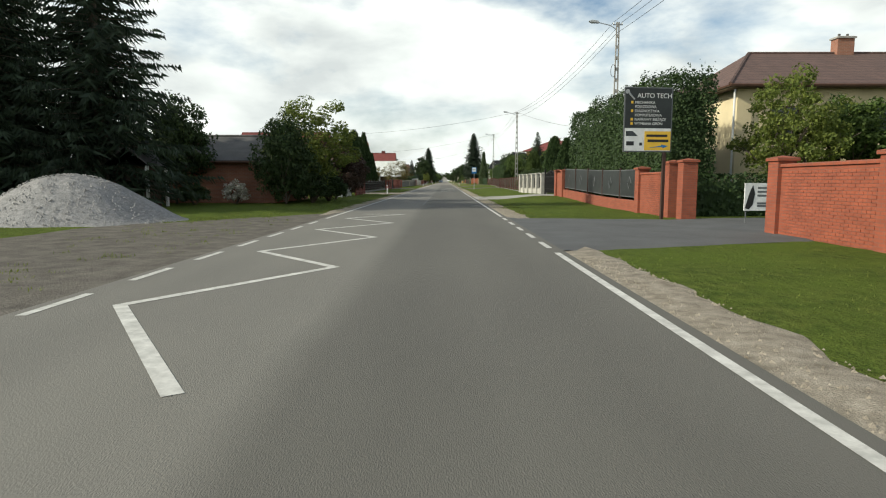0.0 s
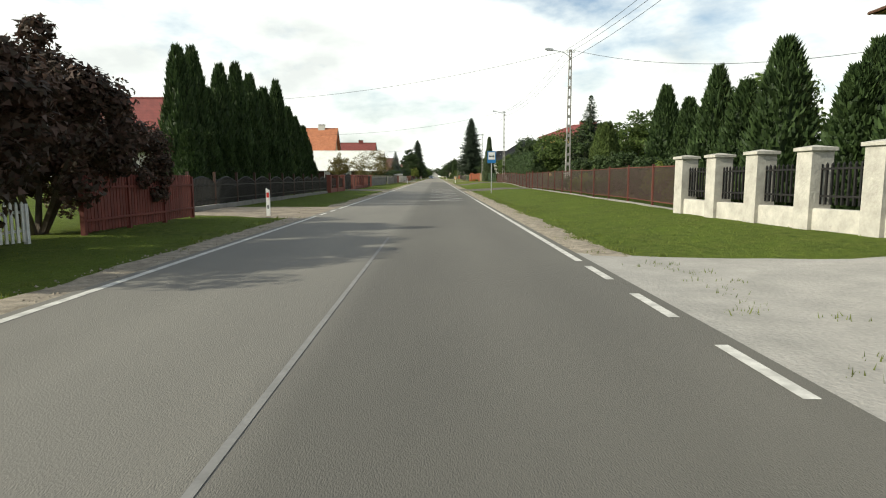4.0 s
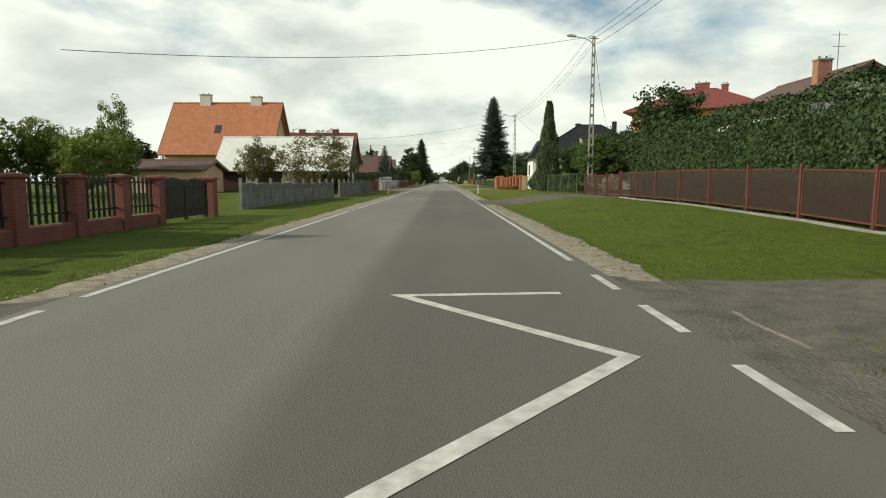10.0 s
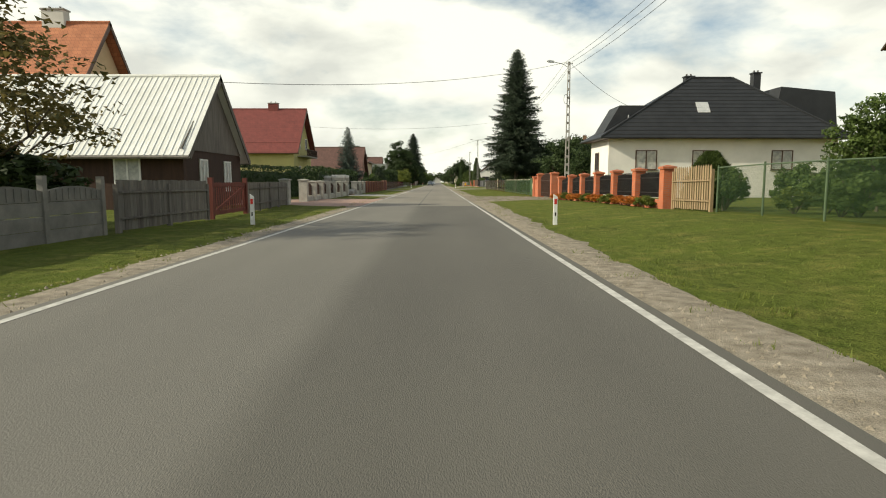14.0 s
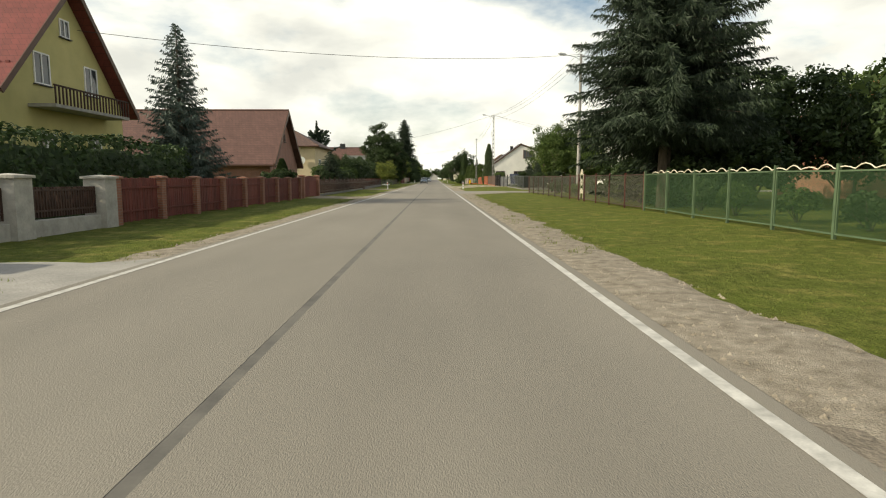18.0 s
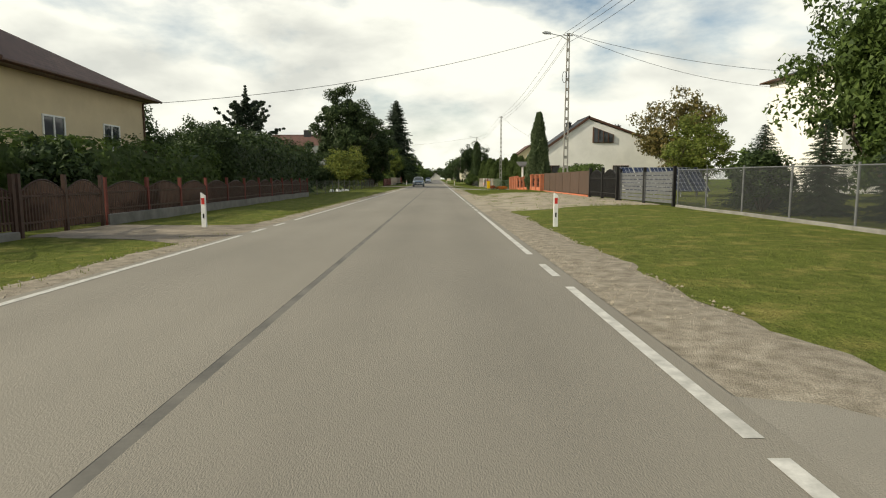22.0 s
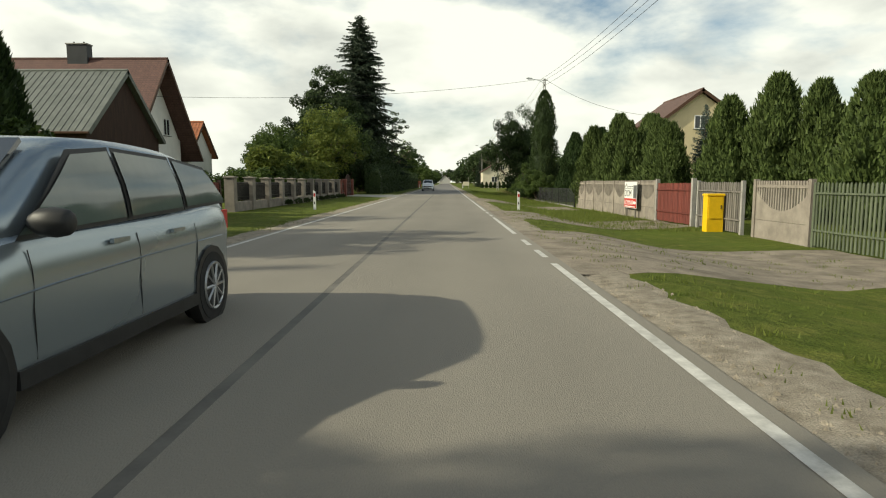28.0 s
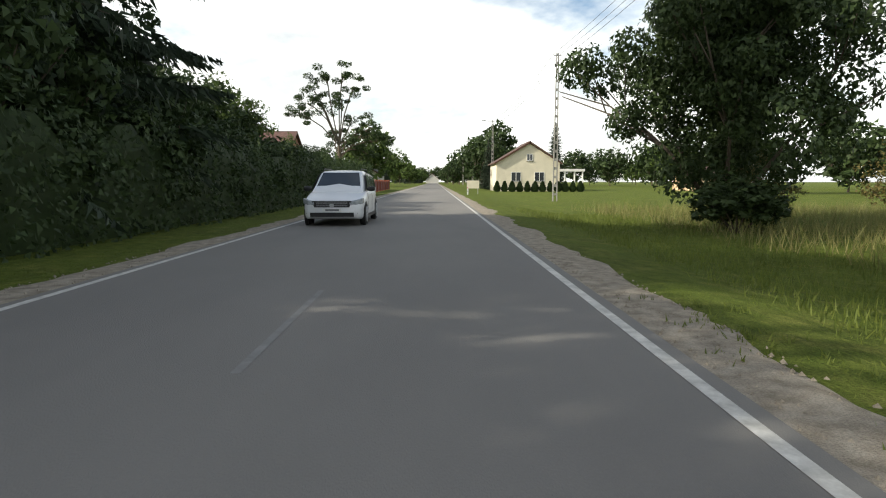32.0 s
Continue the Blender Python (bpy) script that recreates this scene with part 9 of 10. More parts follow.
a = thing("pavement_sign", pose(9.75, 51.9, ground_z(9.75, 51.9)) @ pose(0, 0, 0, 0, 0, 6), "white advertising board with a tyre picture on steel legs", "sign")
part("board", Geo().box(-0.5, 0.5, -0.015, 0.015, 0.42, 1.28), "plastic_white", a)
part("tyre_picture", Geo().prism([(-0.48, 0.5), (-0.34, 0.46), (-0.22, 0.62), (-0.16, 0.95), (-0.24, 1.22), (-0.34, 1.0), (-0.42, 0.7)], "y", -0.02, -0.0152), "rubber", a)
for k, (w, zz) in enumerate(((0.5, 1.1), (0.55, 0.98), (0.42, 0.86), (0.5, 0.62), (0.4, 0.54))):
    part("text_bar", Geo().box(-0.08, -0.08 + w, -0.02, -0.0152, zz, zz + 0.06), "iron_grey", a)
for xx in (-0.42, 0.42):
    part("leg", Geo().tube((xx, 0.02, -0.1), (xx, 0.02, 0.44), 0.018), "iron_grey", a)

# gravel heap: a lumpy mound with loose stones
def heap():
    v, f = [], []
    n, m = 40, 16
    for j in range(m + 1):
        s = j / m
        for i in range(n):
            t = 6.2832 * i / n
            k = 1 + 0.12 * noise.noise(Vector((math.cos(t) * 1.5, math.sin(t) * 1.5, 2.0)))
            x, y = math.cos(t) * 3.75 * s * k, math.sin(t) * 3.1 * s * k
            z = 1.5 * (0.5 + 0.5 * math.cos(math.pi * min(1, s ** 1.15))) + 0.05 * noise.noise(Vector((x * 2, y * 2, 0))) - 0.03
            v.append((x, y, z - (0.08 if j == m else 0)))
    for j in range(m):
        for i in range(n):
            k = (i + 1) % n
            f.append((j * n + i, (j + 1) * n + i, (j + 1) * n + k, j * n + k))
    r = random.Random(5)
    for _ in range(2600):
        s, t = r.random() ** 0.6, r.uniform(0, 6.2832)
        x, y = math.cos(t) * 3.7 * s, math.sin(t) * 3.05 * s
        z = 1.5 * (0.5 + 0.5 * math.cos(math.pi * s ** 1.15))
        q = r.uniform(0.012, 0.036)
        c = len(v)
        v += [(x - q, y, z), (x + q * r.uniform(.5, 1), y - q, z), (x + q, y + q * .6, z), (x - q * .4, y + q, z), (x, y, z + q * 1.1)]
        f += [(c, c + 1, c + 4), (c + 1, c + 2, c + 4), (c + 2, c + 3, c + 4), (c + 3, c, c + 4)]
    ob = tagged(new("gravel_heap", raw_mesh("gravel_heap", v, f, "stone_grey")), "heap of grey crushed stone on the grass", "gravel heap", kind="stuff")
    ob.matrix_basis = pose(-11.6, 51.6, -0.05)


heap()
s = thing("wayside_shrine", pose(-14.4, 61.6, 0), "small dark wooden wayside shrine with a tin roof", "shrine")
part("body", Geo().box(-0.9, 0.5, -0.8, 0.8, -0.1, 1.95), "wood_dark", s)
part("roof", Geo().slab([(-1.2, -1.1, 1.95), (0.85, -1.1, 1.95), (0.0, -1.1, 2.75), (-0.35, -1.1, 2.75)], 0.08).prism([(-1.2, 1.95), (0.85, 1.95), (-0.17, 2.75)], "y", -1.1, 1.1), "tile_grey", s)
for xx, yy in ((0.72, -0.95), (0.72, 0.95)):
    part("post", Geo().box(xx - 0.06, xx + 0.06, yy - 0.06, yy + 0.06, -0.1, 1.95), "wood_white", s)

# pallets of wrapped blocks
def pallet(x, y, z, w, d, h, turn=0):
    p = thing("block_pallet", pose(x, y, z, 0, 0, turn), "pallet of building blocks in clear wrap", "pallet", "stacked pallets")
    rows = max(1, round((h - 0.14) / 0.24))
    for k in range(rows):
        z0, z1 = 0.14 + (h - 0.14) * k / rows, 0.14 + (h - 0.14) * (k + 1) / rows - 0.012
        for q in range(3):
            o = rng.uniform(-0.012, 0.012)
            part("block", Geo().box(-w / 2 + w * q / 3 + 0.006, -w / 2 + w * (q + 1) / 3 - 0.006, -d / 2 + o, d / 2 + o, z0, z1, 0.012), "concrete" if k < rows - 1 else "plastic_wrap", p)
    g = Geo()
    for k in (-1, 0, 1):
        g.box(k * w * 0.42 - 0.06, k * w * 0.42 + 0.06, -d / 2, d / 2, 0.0, 0.1)
    g.box(-w / 2, w / 2, -d / 2, d / 2, 0.1, 0.137)
    part("base", g, "wood_tan", p)
    for k in range(3):
        part("strap", Geo().box(-w / 2 - 0.006, w / 2 + 0.006, -d / 2 - 0.006, d / 2 + 0.006, 0.3 + k * h * 0.22, 0.33 + k * h * 0.22), "concrete", p)


for x, y, z, w, d, hh in ((-9.5, 225.8, 0, 1.2, 1.0, 1.0), (-10.8, 225.8, 0, 1.2, 1.0, 1.05), (-12.1, 225.9, 0, 1.2, 1.0, 0.95), (-9.5, 225.85, 1.0, 1.2, 1.0, 0.95), (-10.8, 225.9, 1.05, 1.15, 1.0, 0.8), (-9.4, 227.4, 0, 1.2, 1.0, 1.0), (-9.4, 227.4, 1.0, 1.2, 1.0, 0.9), (-8.6, 226.4, 0, 0.8, 0.9, 0.6)):
    pallet(x, y, z + ground_z(x, y), w, d, hh, rng.uniform(-5, 5))

# yellow gas cabinet
z = ground_z(10.2, 394.6)
c = thing("gas_cabinet", pose(10.2, 394.8, z), "bright yellow gas meter cabinet at the fence", "cabinet")
part("body", Geo().box(-0.3, 0.3, -0.2, 0.2, -0.1, 1.34, 0.02), "yellow_paint", c)
part("lid", Geo().box(-0.33, 0.33, -0.23, 0.23, 1.342, 1.42, 0.03), "yellow_paint", c)
part("door", Geo().box(-0.26, 0.26, -0.225, -0.203, 0.5, 1.3), "yellow_paint", c)
part("handle", Geo().box(0.17, 0.2, -0.245, -0.226, 0.85, 1.0), "plastic_black", c)
part("base", Geo().box(-0.24, 0.24, -0.16, 0.16, -0.3, -0.1), "concrete", c)
p = thing("advertising_board", pose(10.05, 404.45, ground_z(10.05, 404.45)), "white and red advertising board on posts before the concrete fence", "sign")
for yy in (-0.75, 0.75):
    part("post", Geo().box(0.0, 0.07, yy - 0.035, yy + 0.035, -0.3, 1.75), "wood_grey", p)
bd = part("board", Geo().box(-0.03, -0.002, -1.05, 1.05, 0.5, 1.88), "plastic_white", p)
T2 = lambda y, z: pose(-0.034, y, z, 90, 0, -90)
part("red_strip", Geo().box(-0.034, -0.0305, -1.05, 1.05, 0.52, 1.0), "plastic_red", bd)
text("DOM", 0.50, "plastic_black", bd, T2(0.98, 1.10))
text("KOMINKI", 0.36, "plastic_white", bd, pose(-0.038, 1.0, 0.66, 90, 0, -90))
part("photo", Geo().box(-0.034, -0.0305, -1.05, -0.5, 1.02, 1.70), "iron_grey", bd)
part("roof_mark", Geo().pipe([(-0.036, 0.95, 1.56), (-0.036, 0.72, 1.78), (-0.036, 0.5, 1.56)], 0.012, 4), "plastic_black", bd)
for k, (ya, yb) in enumerate(((0.38, 0.12), (0.06, -0.14), (-0.18, -0.42))):
    part("text_bar", Geo().box(-0.034, -0.0305, yb, ya, 1.60, 1.66), "iron_grey", bd)
part("rule_bar", Geo().box(-0.034, -0.0305, -0.42, 0.98, 1.50, 1.525), "plastic_black", bd)
part("text_bar", Geo().box(-0.038, -0.0345, -1.0, -0.45, 0.72, 0.86), "plastic_white", bd)
part("text_bar", Geo().box(-0.038, -0.0345, -0.9, 0.95, 0.55, 0.60), "plastic_white", bd)

# solar panels behind the gate
def solar(x, y):
    z = ground_z(x, y)
    s = thing("solar_array", pose(x, y, z), "tilted rack of dark blue solar panels", "solar panel", "solar panels")
    for i in range(5):
        for j in range(2):
            px = i * 1.08
            m = pose(px, j * 1.05, 0.35 + j * 0.75, 36, 0, 0)
            pn = part("panel", Geo().box(0, 1.0, 0, 1.3, -0.02, 0.02), "solar_blue", s, m=m)
            g = Geo()
            for k in range(5):
                g.box(k * 0.25 - 0.012 if k else 0, k * 0.25 + 0.012, 0, 1.3, 0.021, 0.026)
            for k in range(4):
                g.box(0, 1.0, k * 0.43, k * 0.43 + 0.02, 0.0262, 0.029)
            part("cell_grid", g, "galvanised", pn)["kind"] = "stuff"
    for i in range(4):
        part("leg", Geo().tube((i * 1.7 + 0.1, 1.7, -0.2), (i * 1.7 + 0.1, 1.7, 1.5), 0.04).tube((i * 1.7 + 0.1, 0.1, -0.2), (i * 1.7 + 0.1, 0.1, 0.42), 0.04), "galvanised", s)


solar(12.2, 315.5)


# ---------------------------------------------------------------- cars
def loft(sections, name, material, parent, label="", smooth=True):
    """A skin over cross-sections of equal length, closed at both ends."""
    v = [p for s in sections for p in s]
    n = len(sections[0])
    f = []
    for j in range(len(sections) - 1):
        for i in range(n):
            k = (i + 1) % n
            f.append((j * n + i, j * n + k, (j + 1) * n + k, (j + 1) * n + i))
    f += [tuple(range(n - 1, -1, -1)), tuple(range((len(sections) - 1) * n, len(sections) * n))]
    g = Geo()
    g.v, g.f = v, f
    ob = part(name, g, material, parent, label, smooth=smooth)
    md = ob.modifiers.new("edges", "BEVEL")
    md.width, md.segments, md.limit_method, md.angle_limit = 0.03, 2, "ANGLE", radians(35)
    return ob


def car(x, y, turn, paint, label, estate, length=4.4, width=1.78, roof=1.47):
    """A car pointing to its own -y: body, cabin, glass, lamps, wheels."""
    c = thing("car", pose(x, y, 0.0, 0, 0, turn), label, "car", "cars on the road")
    L, W = length, width / 2

    def even(keys, n):
        """Smooth stations through a few key sections."""
        out = []
        for a in range(len(keys) - 1):
            p = [keys[max(0, a - 1)], keys[a], keys[a + 1], keys[min(len(keys) - 1, a + 2)]]
            for q in range(n):
                t = q / n
                out.append([0.5 * (2 * b + (c2 - a2) * t + (2 * a2 - 5 * b + 4 * c2 - d2) * t * t + (3 * b - a2 - 3 * c2 + d2) * t ** 3) for a2, b, c2, d2 in zip(*p)])
        return out + [list(keys[-1])]

    def ring(yy, w, z0, z1):
        r = [(0.90, z0), (0.965, z0 + 0.05), (0.992, z0 + 0.16), (0.985, 0.5 * z0 + 0.5 * z1 - 0.02), (1.0, z1 - 0.27), (0.995, z1 - 0.20), (0.97, z1 - 0.10), (0.93, z1 - 0.035), (0.84, z1)]
        return [(-w * k, yy, z) for k, z in r] + [(0.0, yy, z1 + 0.02)] + [(w * k, yy, z) for k, z in reversed(r)]

    f0 = -L / 2
    body = [(0.0, 0.78, 0.32, 0.62), (0.06, 0.86, 0.25, 0.69), (0.18, 0.92, 0.21, 0.75), (0.45, 0.97, 0.19, 0.83), (1.05, 1.0, 0.18, 0.94), (1.4, 1.0, 0.18, 0.985), (2.3, 1.0, 0.18, 1.0), (3.3, 1.0, 0.18, 1.02), (L - 0.75, 0.98, 0.20, 1.04), (L - 0.34, 0.93, 0.23, 1.03), (L - 0.12, 0.86, 0.27, 0.99), (L, 0.78, 0.36, 0.90)]
    loft([ring(f0 + a, W * k, z0, z1) for a, k, z0, z1 in even(body, 4)], "body", paint, c)

    def cabin_ring(yy, w0, w1, z0, z1):
        m = lambda k: w0 + (w1 - w0) * k
        h = z1 - z0
        r = [(w0, z0), (m(0.45) + 0.012, z0 + h * 0.42), (m(0.86) + 0.008, z0 + h * 0.82), (m(1.0) - 0.01, z0 + h * 0.92), (w1 * 0.90, z0 + h * 0.975), (w1 * 0.55, z1 - 0.004)]
        return [(-a, yy, z) for a, z in r] + [(0.0, yy, z1 + 0.006)] + [(a, yy, z) for a, z in reversed(r)]

    tail = L - 0.16 if estate else L - 0.55
    cab = [(0.98, 0.87, 0.84, 0.92, 0.95), (1.40, 0.89, 0.78, 0.93, 1.20), (1.88, 0.90, 0.73, 0.93, roof - 0.07), (2.4, 0.90, 0.72, 0.93, roof), (tail - 1.25, 0.90, 0.71, 0.93, roof - 0.015), (tail - 0.70, 0.89, 0.69, 0.93, roof - 0.065), (tail - 0.30, 0.87, 0.71, 0.93, roof - 0.19), (tail - 0.08, 0.86, 0.76, 0.93, 1.17), (tail, 0.85, 0.79, 0.93, 1.0)]
    loft([cabin_ring(f0 + a, W * w0, W * w1, z0, z1) for a, w0, w1, z0, z1 in even(cab, 4)], "cabin", paint, c)
    ws = Geo().face((-W * .78, f0 + 1.10, .985), (W * .78, f0 + 1.10, .985), (W * .63, f0 + 1.82, roof - .075), (-W * .63, f0 + 1.82, roof - .075))
    ob = part("windscreen", ws, "glass_mid", c)
    ob.modifiers.new("thick", "SOLIDIFY").thickness = 0.03
    rw = Geo().face((-W * .74, f0 + tail - .05, 1.05), (W * .74, f0 + tail - .05, 1.05), (W * .60, f0 + tail - .5, roof - .17), (-W * .60, f0 + tail - .5, roof - .17))
    ob = part("rear_window", rw, "glass_mid", c)
    ob.modifiers.new("thick", "SOLIDIFY").thickness = 0.03
    for s in (-1, 1):
        # one sweeping band of glass: each pane by its lower and upper edge, with the height of the upper edge at both ends
        zl = lambda u: 0.975 + 0.035 * (u - 1.3)
        for a0, a1, b0, b1, t0, t1 in ((1.34, 2.40, 1.98, 2.40, roof - 0.14, roof - 0.10), (2.48, 3.30, 2.48, 3.26, roof - 0.10, roof - 0.13), (3.38, tail - 0.20, 3.34, tail - 0.50, roof - 0.13, roof - 0.20)):
            wa, wb = W * 0.905, W * 0.785

            def skin(u, z):
                k = (z - 0.98) / (roof - 0.14 - 0.98)
                return s * (wa + (wb - wa) * k + 0.022 * math.sin(math.pi * min(1, max(0, k)))), f0 + u, z

            for nm, e, dx, mt in (("window_seal", 0.028, 0.028, "plastic_black"), ("side_window", 0.0, 0.038, "car_glass")):
                g = Geo()
                for k in range(5):
                    q = k / 4
                    for c0, c1, y0, y1 in ((a0 - e, b0 - e, zl(a0) - e, t0 + e), (a1 + e, b1 + e, zl(a1) - e, t1 + e)):
                        p = skin(c0 + (c1 - c0) * q, y0 + (y1 - y0) * q)
                        g.v.append((p[0] + s * dx, p[1], p[2]))
                g.f = [(2 * k, 2 * k + 1, 2 * k + 3, 2 * k + 2) for k in range(4)]
                part(nm, g, mt, c, smooth=True)
        hl = loft([[(s * W * a, f0 + b, z0), (s * W * a, f0 + b, z1), (s * W * (a + d), f0 + b + e, z1), (s * W * (a + d), f0 + b + e, z0)] for a, b, z0, z1, d, e in ((0.55, -0.02, 0.585, 0.70, 0.0, 0.2), (0.78, 0.015, 0.59, 0.745, 0.0, 0.3), (0.965, 0.20, 0.63, 0.79, 0.0, 0.3))], "headlight", "lamp_glass", c, smooth=False)
        part("tail_light", Geo().box(min(s * W * .62, s * W * .85), max(s * W * .62, s * W * .85), f0 + L - .24, f0 + L - 0.07, .78, .97), "plastic_red", c)
        part("fog_light", Geo().box(s * W * .72 - 0.09, s * W * .72 + 0.09, f0 + 0.03, f0 + 0.12, .36, .44), "plastic_black", c)
        mr = loft([[(s * (W * .95 + 0.24 * u), f0 + 1.42 + 0.075 * r * math.cos(k * 0.785), 1.04 + 0.085 * r * math.sin(k * 0.785)) for k in range(8)] for u, r in ((0.0, 0.45), (0.25, 0.9), (0.6, 1.0), (0.9, 0.85), (1.0, 0.5))], "mirror", "plastic_black", c)
        for k in (2.1, 2.95):
            part("door_handle", Geo().box(min(s * W * .99, s * W * 1.02), max(s * W * .99, s * W * 1.02), f0 + k, f0 + k + 0.2, .86, .89), paint, c)
        part("sill_trim", Geo().box(min(s * W * .98, s * W * 1.008), max(s * W * .98, s * W * 1.008), f0 + 1.2, f0 + L - 1.2, .2, .3), "plastic_black", c)
        if paint == "car_white":
            part("roof_rail", Geo().pipe([(s * W * .66, f0 + 2.1, roof - .01), (s * W * .66, f0 + 2.25, roof + .05), (s * W * .66, f0 + tail - .8, roof + .04), (s * W * .66, f0 + tail - .65, roof - .02)], 0.016, 6), "plastic_black", c)
        for yy in (f0 + 0.82, f0 + L - 0.86):
            arch = part("wheel_arch", Geo().prism([(0.37 * math.cos(k * 0.3927) + yy, 0.31 + 0.37 * math.sin(k * 0.3927)) for k in range(16)], "x", s * W * 0.9, s * W * 1.004), "plastic_black", c)
            w = part("wheel", Geo().tube((s * W * .80, yy, .31), (s * W * 1.0, yy, .31), .31, .31, 24), "rubber", c, m=pose(s * 0.008, 0, 0))
            part("rim", Geo().tube((s * W * 0.998, yy, .31), (s * W * 1.001, yy, .31), .215, .2, 20), "plastic_black", w)
            g = Geo()
            for k in range(10):
                a = k * 0.62832
                g.tube((s * W * 1.008, yy, .31), (s * W * 1.008, yy + .205 * math.cos(a), .31 + .205 * math.sin(a)), .016, .013, 5)
            g.pipe([(s * W * 1.006, yy + .21 * math.cos(a * 0.2618), .31 + .21 * math.sin(a * 0.2618)) for a in range(25)], .014, 5)
            part("spokes", g, "alloy", w)
    part("grille", Geo().prism([(-W * .56, .535), (W * .56, .535), (W * .64, .715), (-W * .64, .715)], "y", f0 - 0.012, f0 + 0.08), "plastic_black", c)
    part("lower_grille", Geo().box(-W * .70, W * .70, f0 - 0.01, f0 + 0.1, .27, .39), "plastic_black", c)
    for z in (.575, .63, .68):
        part("grille_bar", Geo().box(-W * .5, W * .5, f0 - 0.02, f0 - 0.0125, z, z + 0.012), "galvanised", c)
    part("badge", Geo().prism([(0.07 * math.cos(k * 0.785), .585 + .06 * math.sin(k * 0.785)) for k in range(8)], "y", f0 - .032, f0 - .0205), "galvanised", c)
    part("number_plate", Geo().box(-.26, .26, f0 - .03, f0 - .014, .41, .51), "plastic_white", c)
    part("plate_bar", Geo().box(-.18, .2, f0 - .034, f0 - .0305, .44, .485), "iron_grey", c)
    for k in (-0.35, 0.25):
        part("wiper", Geo().pipe([(k, f0 + 1.07, .985), (k + .42, f0 + 1.22, 1.07)], .012, 4), "plastic_black", c)
    for s in (-1, 1):
        for k in (1.36, 2.46, 3.42):
            part("door_seam", Geo().pipe([(s * W * q, f0 + k, z) for q, z in ((0.988, .32), (0.992, .45), (0.991, .6), (1.0, .74), (0.996, .80), (0.975, .9))], 0.004, 4), "plastic_black", c)
        part("crease", Geo().pipe([(s * W * 1.0, f0 + u, z) for u, z in ((0.9, .665), (1.6, .70), (2.6, .73), (3.6, .745), (L - 0.6, .75))], 0.006, 4), paint, c)
    return c


car(-2.80, 376.3, 0, "car_silver", "silver-blue estate car in the oncoming lane", True, 4.58, 1.80, 1.56)
car(-2.62, 462.2, 0, "car_white", "white estate car in the oncoming lane", True, 4.5, 1.74, 1.60)

# small yellow road board far ahead
b = thing("road_board", pose(4.6, 512, ground_z(4.6, 512)), "pale yellow board on posts beside the road", "sign")
part("board", Geo().box(-0.7, 0.7, -0.02, 0.02, 0.6, 1.5), "plaster_cream", b)
for xx in (-0.55, 0.55):
    part("post", Geo().tube((xx, 0.04, -0.2), (xx, 0.04, 1.45), 0.03), "galvanised", b)
r_ = random.Random(3)
for i in range(6):
    g = Geo()
    x, y = -9.8 + r_.uniform(-.4, .6), 336.5 + i * 0.9
    n = 7
    g.v = [(x + 0.30 * r_.uniform(.6, 1) * math.cos(k * .9), y + 0.28 * r_.uniform(.6, 1) * math.sin(k * .9), ground_z(x, y) - .02) for k in range(n)] + [(x + 0.17 * math.cos(k * .9), y + 0.15 * math.sin(k * .9), ground_z(x, y) + r_.uniform(.14, .26)) for k in range(n)]
    g.f = [(k, (k + 1) % n, n + (k + 1) % n, n + k) for k in range(n)] + [tuple(range(n, 2 * n))]
    solid("white_sack", g, "plastic_white", "white rubble sack lying by the fence", "sack", group="sacks by the fence")

# ---------------------------------------------------------------- grass and loose stones at the road edge
CLR = [(43, 55), (74, 82), (124.5, 133.5), (157, 165), (208, 223), (271, 283), (300, 332), (350.5, 358), (380, 391), (412.5, 421.5)]
CLL = [(20, 57.5), (90, 97.5), (124, 131.5), (148, 152), (200, 214), (222.5, 229.5), (258, 264), (289.5, 295), (374, 382), (423, 434.5)]


def tufts(name, n, xr, yr, hmin, hmax, mat_name, label, seed, clear=(), clump=1, spread=0.3):
    r = random.Random(seed)
    v, f = [], []
    while len(f) < n:
        x, y = xr[0] + (xr[1] - xr[0]) * r.random() ** 1.0, r.uniform(*yr)
        if any(a < y < b for a, b in clear):
            continue
        z = ground_z(x, y)
        for _ in range(clump):
            px, py = x + r.gauss(0, spread), y + r.gauss(0, spread)
            a, hh = r.uniform(0, 6.28), r.uniform(hmin, hmax)
            c, s = math.cos(a) * 0.012, math.sin(a) * 0.012
            lx, ly = r.gauss(0, 0.35) * hh, r.gauss(0, 0.35) * hh
            k = len(v)
            v += [(px - c, py - s, z - 0.01), (px + c, py + s, z - 0.01), (px + lx, py + ly, z + hh)]
            f.append((k, k + 1, k + 2))
    tagged(new(name, raw_mesh(name, v, f, mat_name)), label, "grass", kind="stuff")


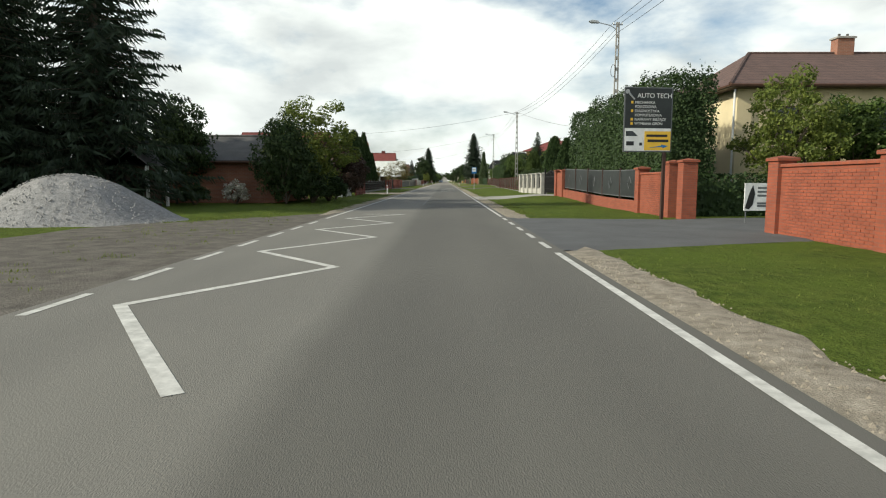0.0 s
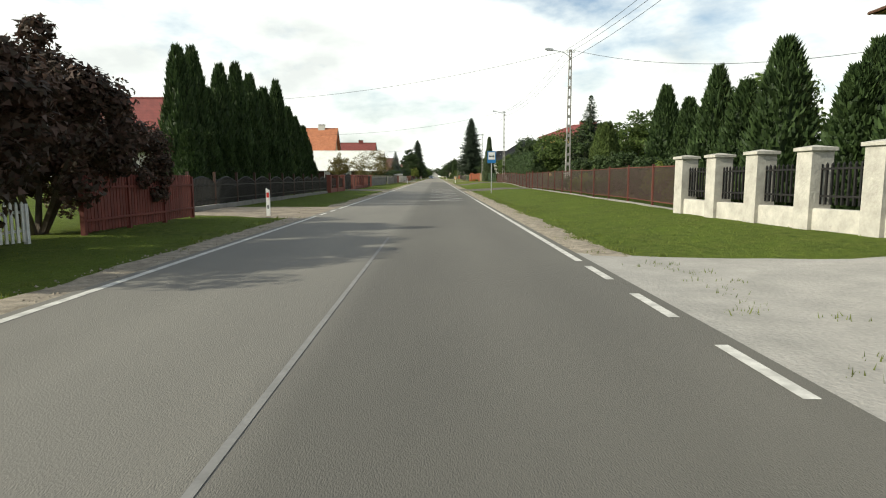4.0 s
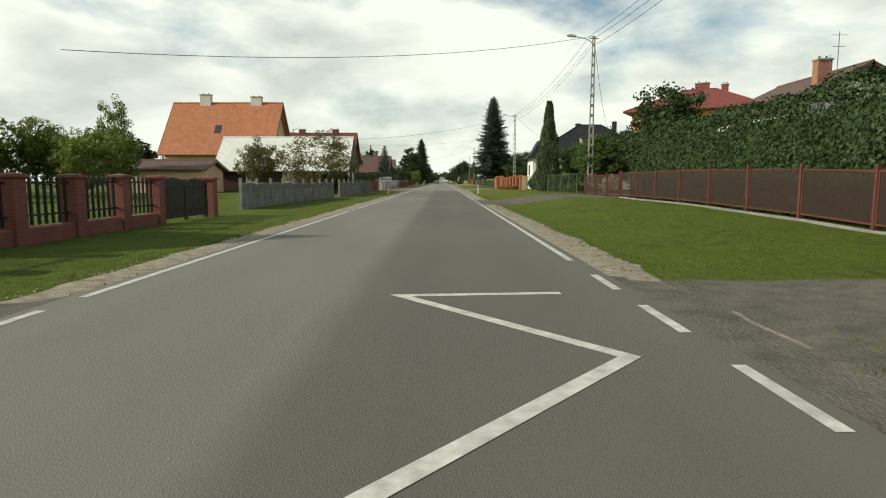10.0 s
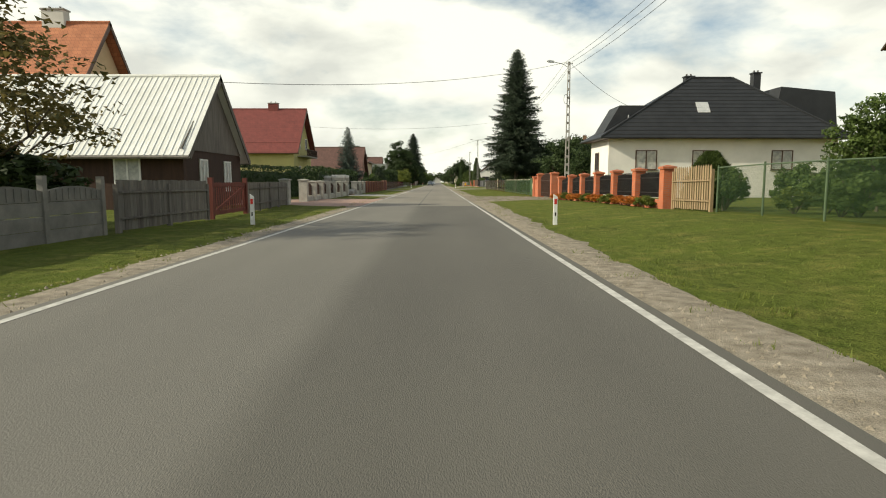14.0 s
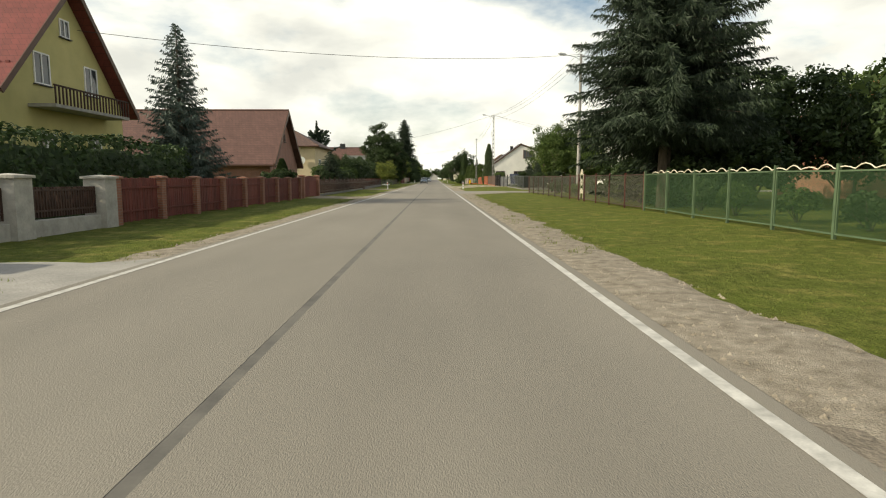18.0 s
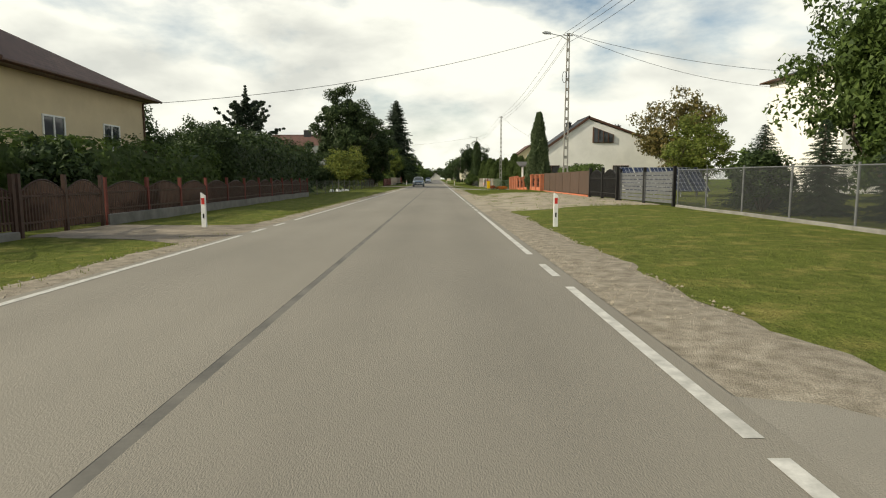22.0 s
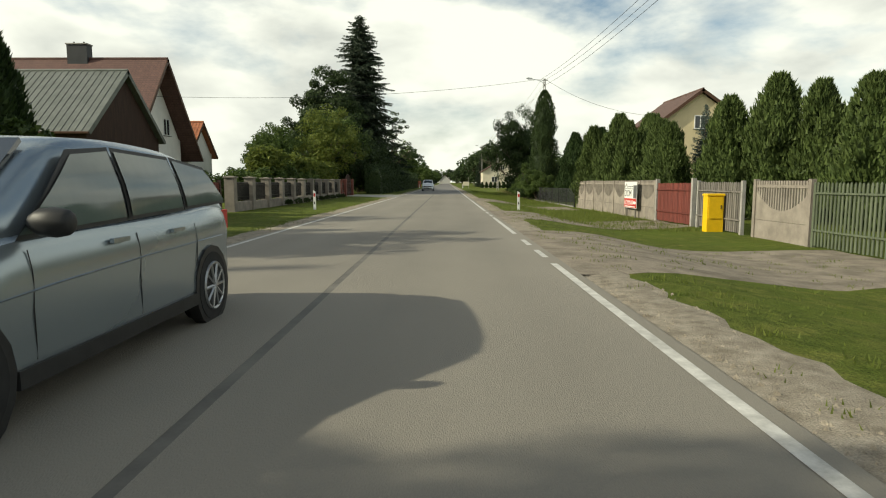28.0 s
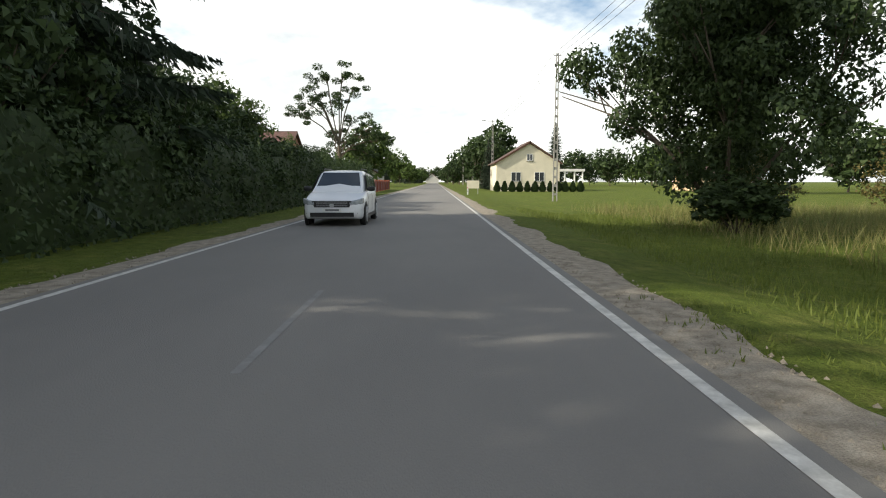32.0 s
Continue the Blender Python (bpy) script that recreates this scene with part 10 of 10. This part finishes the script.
tufts("grass_verge", 30000, (3.05, 8.2), (36, 450), 0.012, 0.036, "grass_blade", "short green grass blades of the verge", 1, CLR, 5)
tufts("grass_verge", 22000, (-8.6, -5.15), (36, 455), 0.012, 0.036, "grass_blade", "short green grass blades of the verge", 2, CLL, 5)
tufts("grass_verge", 30000, (4.2, 10.0), (395, 475), 0.06, 0.21, "grass_blade", "long unmown grass on the bank", 3, [(412.5, 421.5)], 6)
tufts("grass_verge", 26000, (3.4, 10.0), (327.5, 351), 0.02, 0.065, "grass_blade", "uneven mown grass before the lattice fence", 12, (), 5, 0.2)
tufts("dry_grass", 16000, (9, 30), (446, 480), 0.3, 0.8, "grass_dry", "tall dry grass at the field edge", 4, (), 6)


def stones(name, n, side, seed):
    r = random.Random(seed)
    v, f = [], []
    edge = ROAD_R if side > 0 else ROAD_L
    for _ in range(n):
        y = r.uniform(34, 455)
        x = edge + side * (0.05 + (1.15 if side > 0 and 195 < y < 355 else 0.7) * r.random())
        if any(a < y < b for a, b in (CLR if side > 0 else CLL)):
            continue
        q = r.uniform(0.008, 0.025)
        z = ground_z(x, y) + 0.014
        c = len(v)
        v += [(x - q, y - q * .3, z), (x + q * r.uniform(.4, 1), y - q, z), (x + q, y + q * .6, z), (x - q * .4, y + q, z), (x + r.uniform(-.3, .3) * q, y, z + q * 1.1)]
        f += [(c, c + 1, c + 4), (c + 1, c + 2, c + 4), (c + 2, c + 3, c + 4), (c + 3, c, c + 4)]
    tagged(new(name, raw_mesh(name, v, f, "gravel")), "loose pale stones along the asphalt edge", "stones", kind="stuff")


for k, (xr, yr, n) in enumerate((((2.6, 10), (302, 327), 7000), ((2.6, 8.2), (209, 221), 2500), ((2.6, 9.5), (381, 388), 1500), ((2.6, 9.5), (394, 401), 1500), ((-8.5, -4.8), (30, 56), 3000), ((2.4, 3.6), (230, 269), 2000), ((2.4, 3.6), (330, 450), 5000), ((2.4, 3.4), (55, 205), 5000), ((-5.2, -4.5), (58, 450), 9000))):
    tufts("sparse_grass", n, xr, yr, 0.03, 0.09, "grass_blade", "sparse grass tufts growing through the gravel", 30 + k, (), 16, 0.09)


stones("loose_stones", 26000, 1, 8)
stones("loose_stones", 12000, -1, 9)
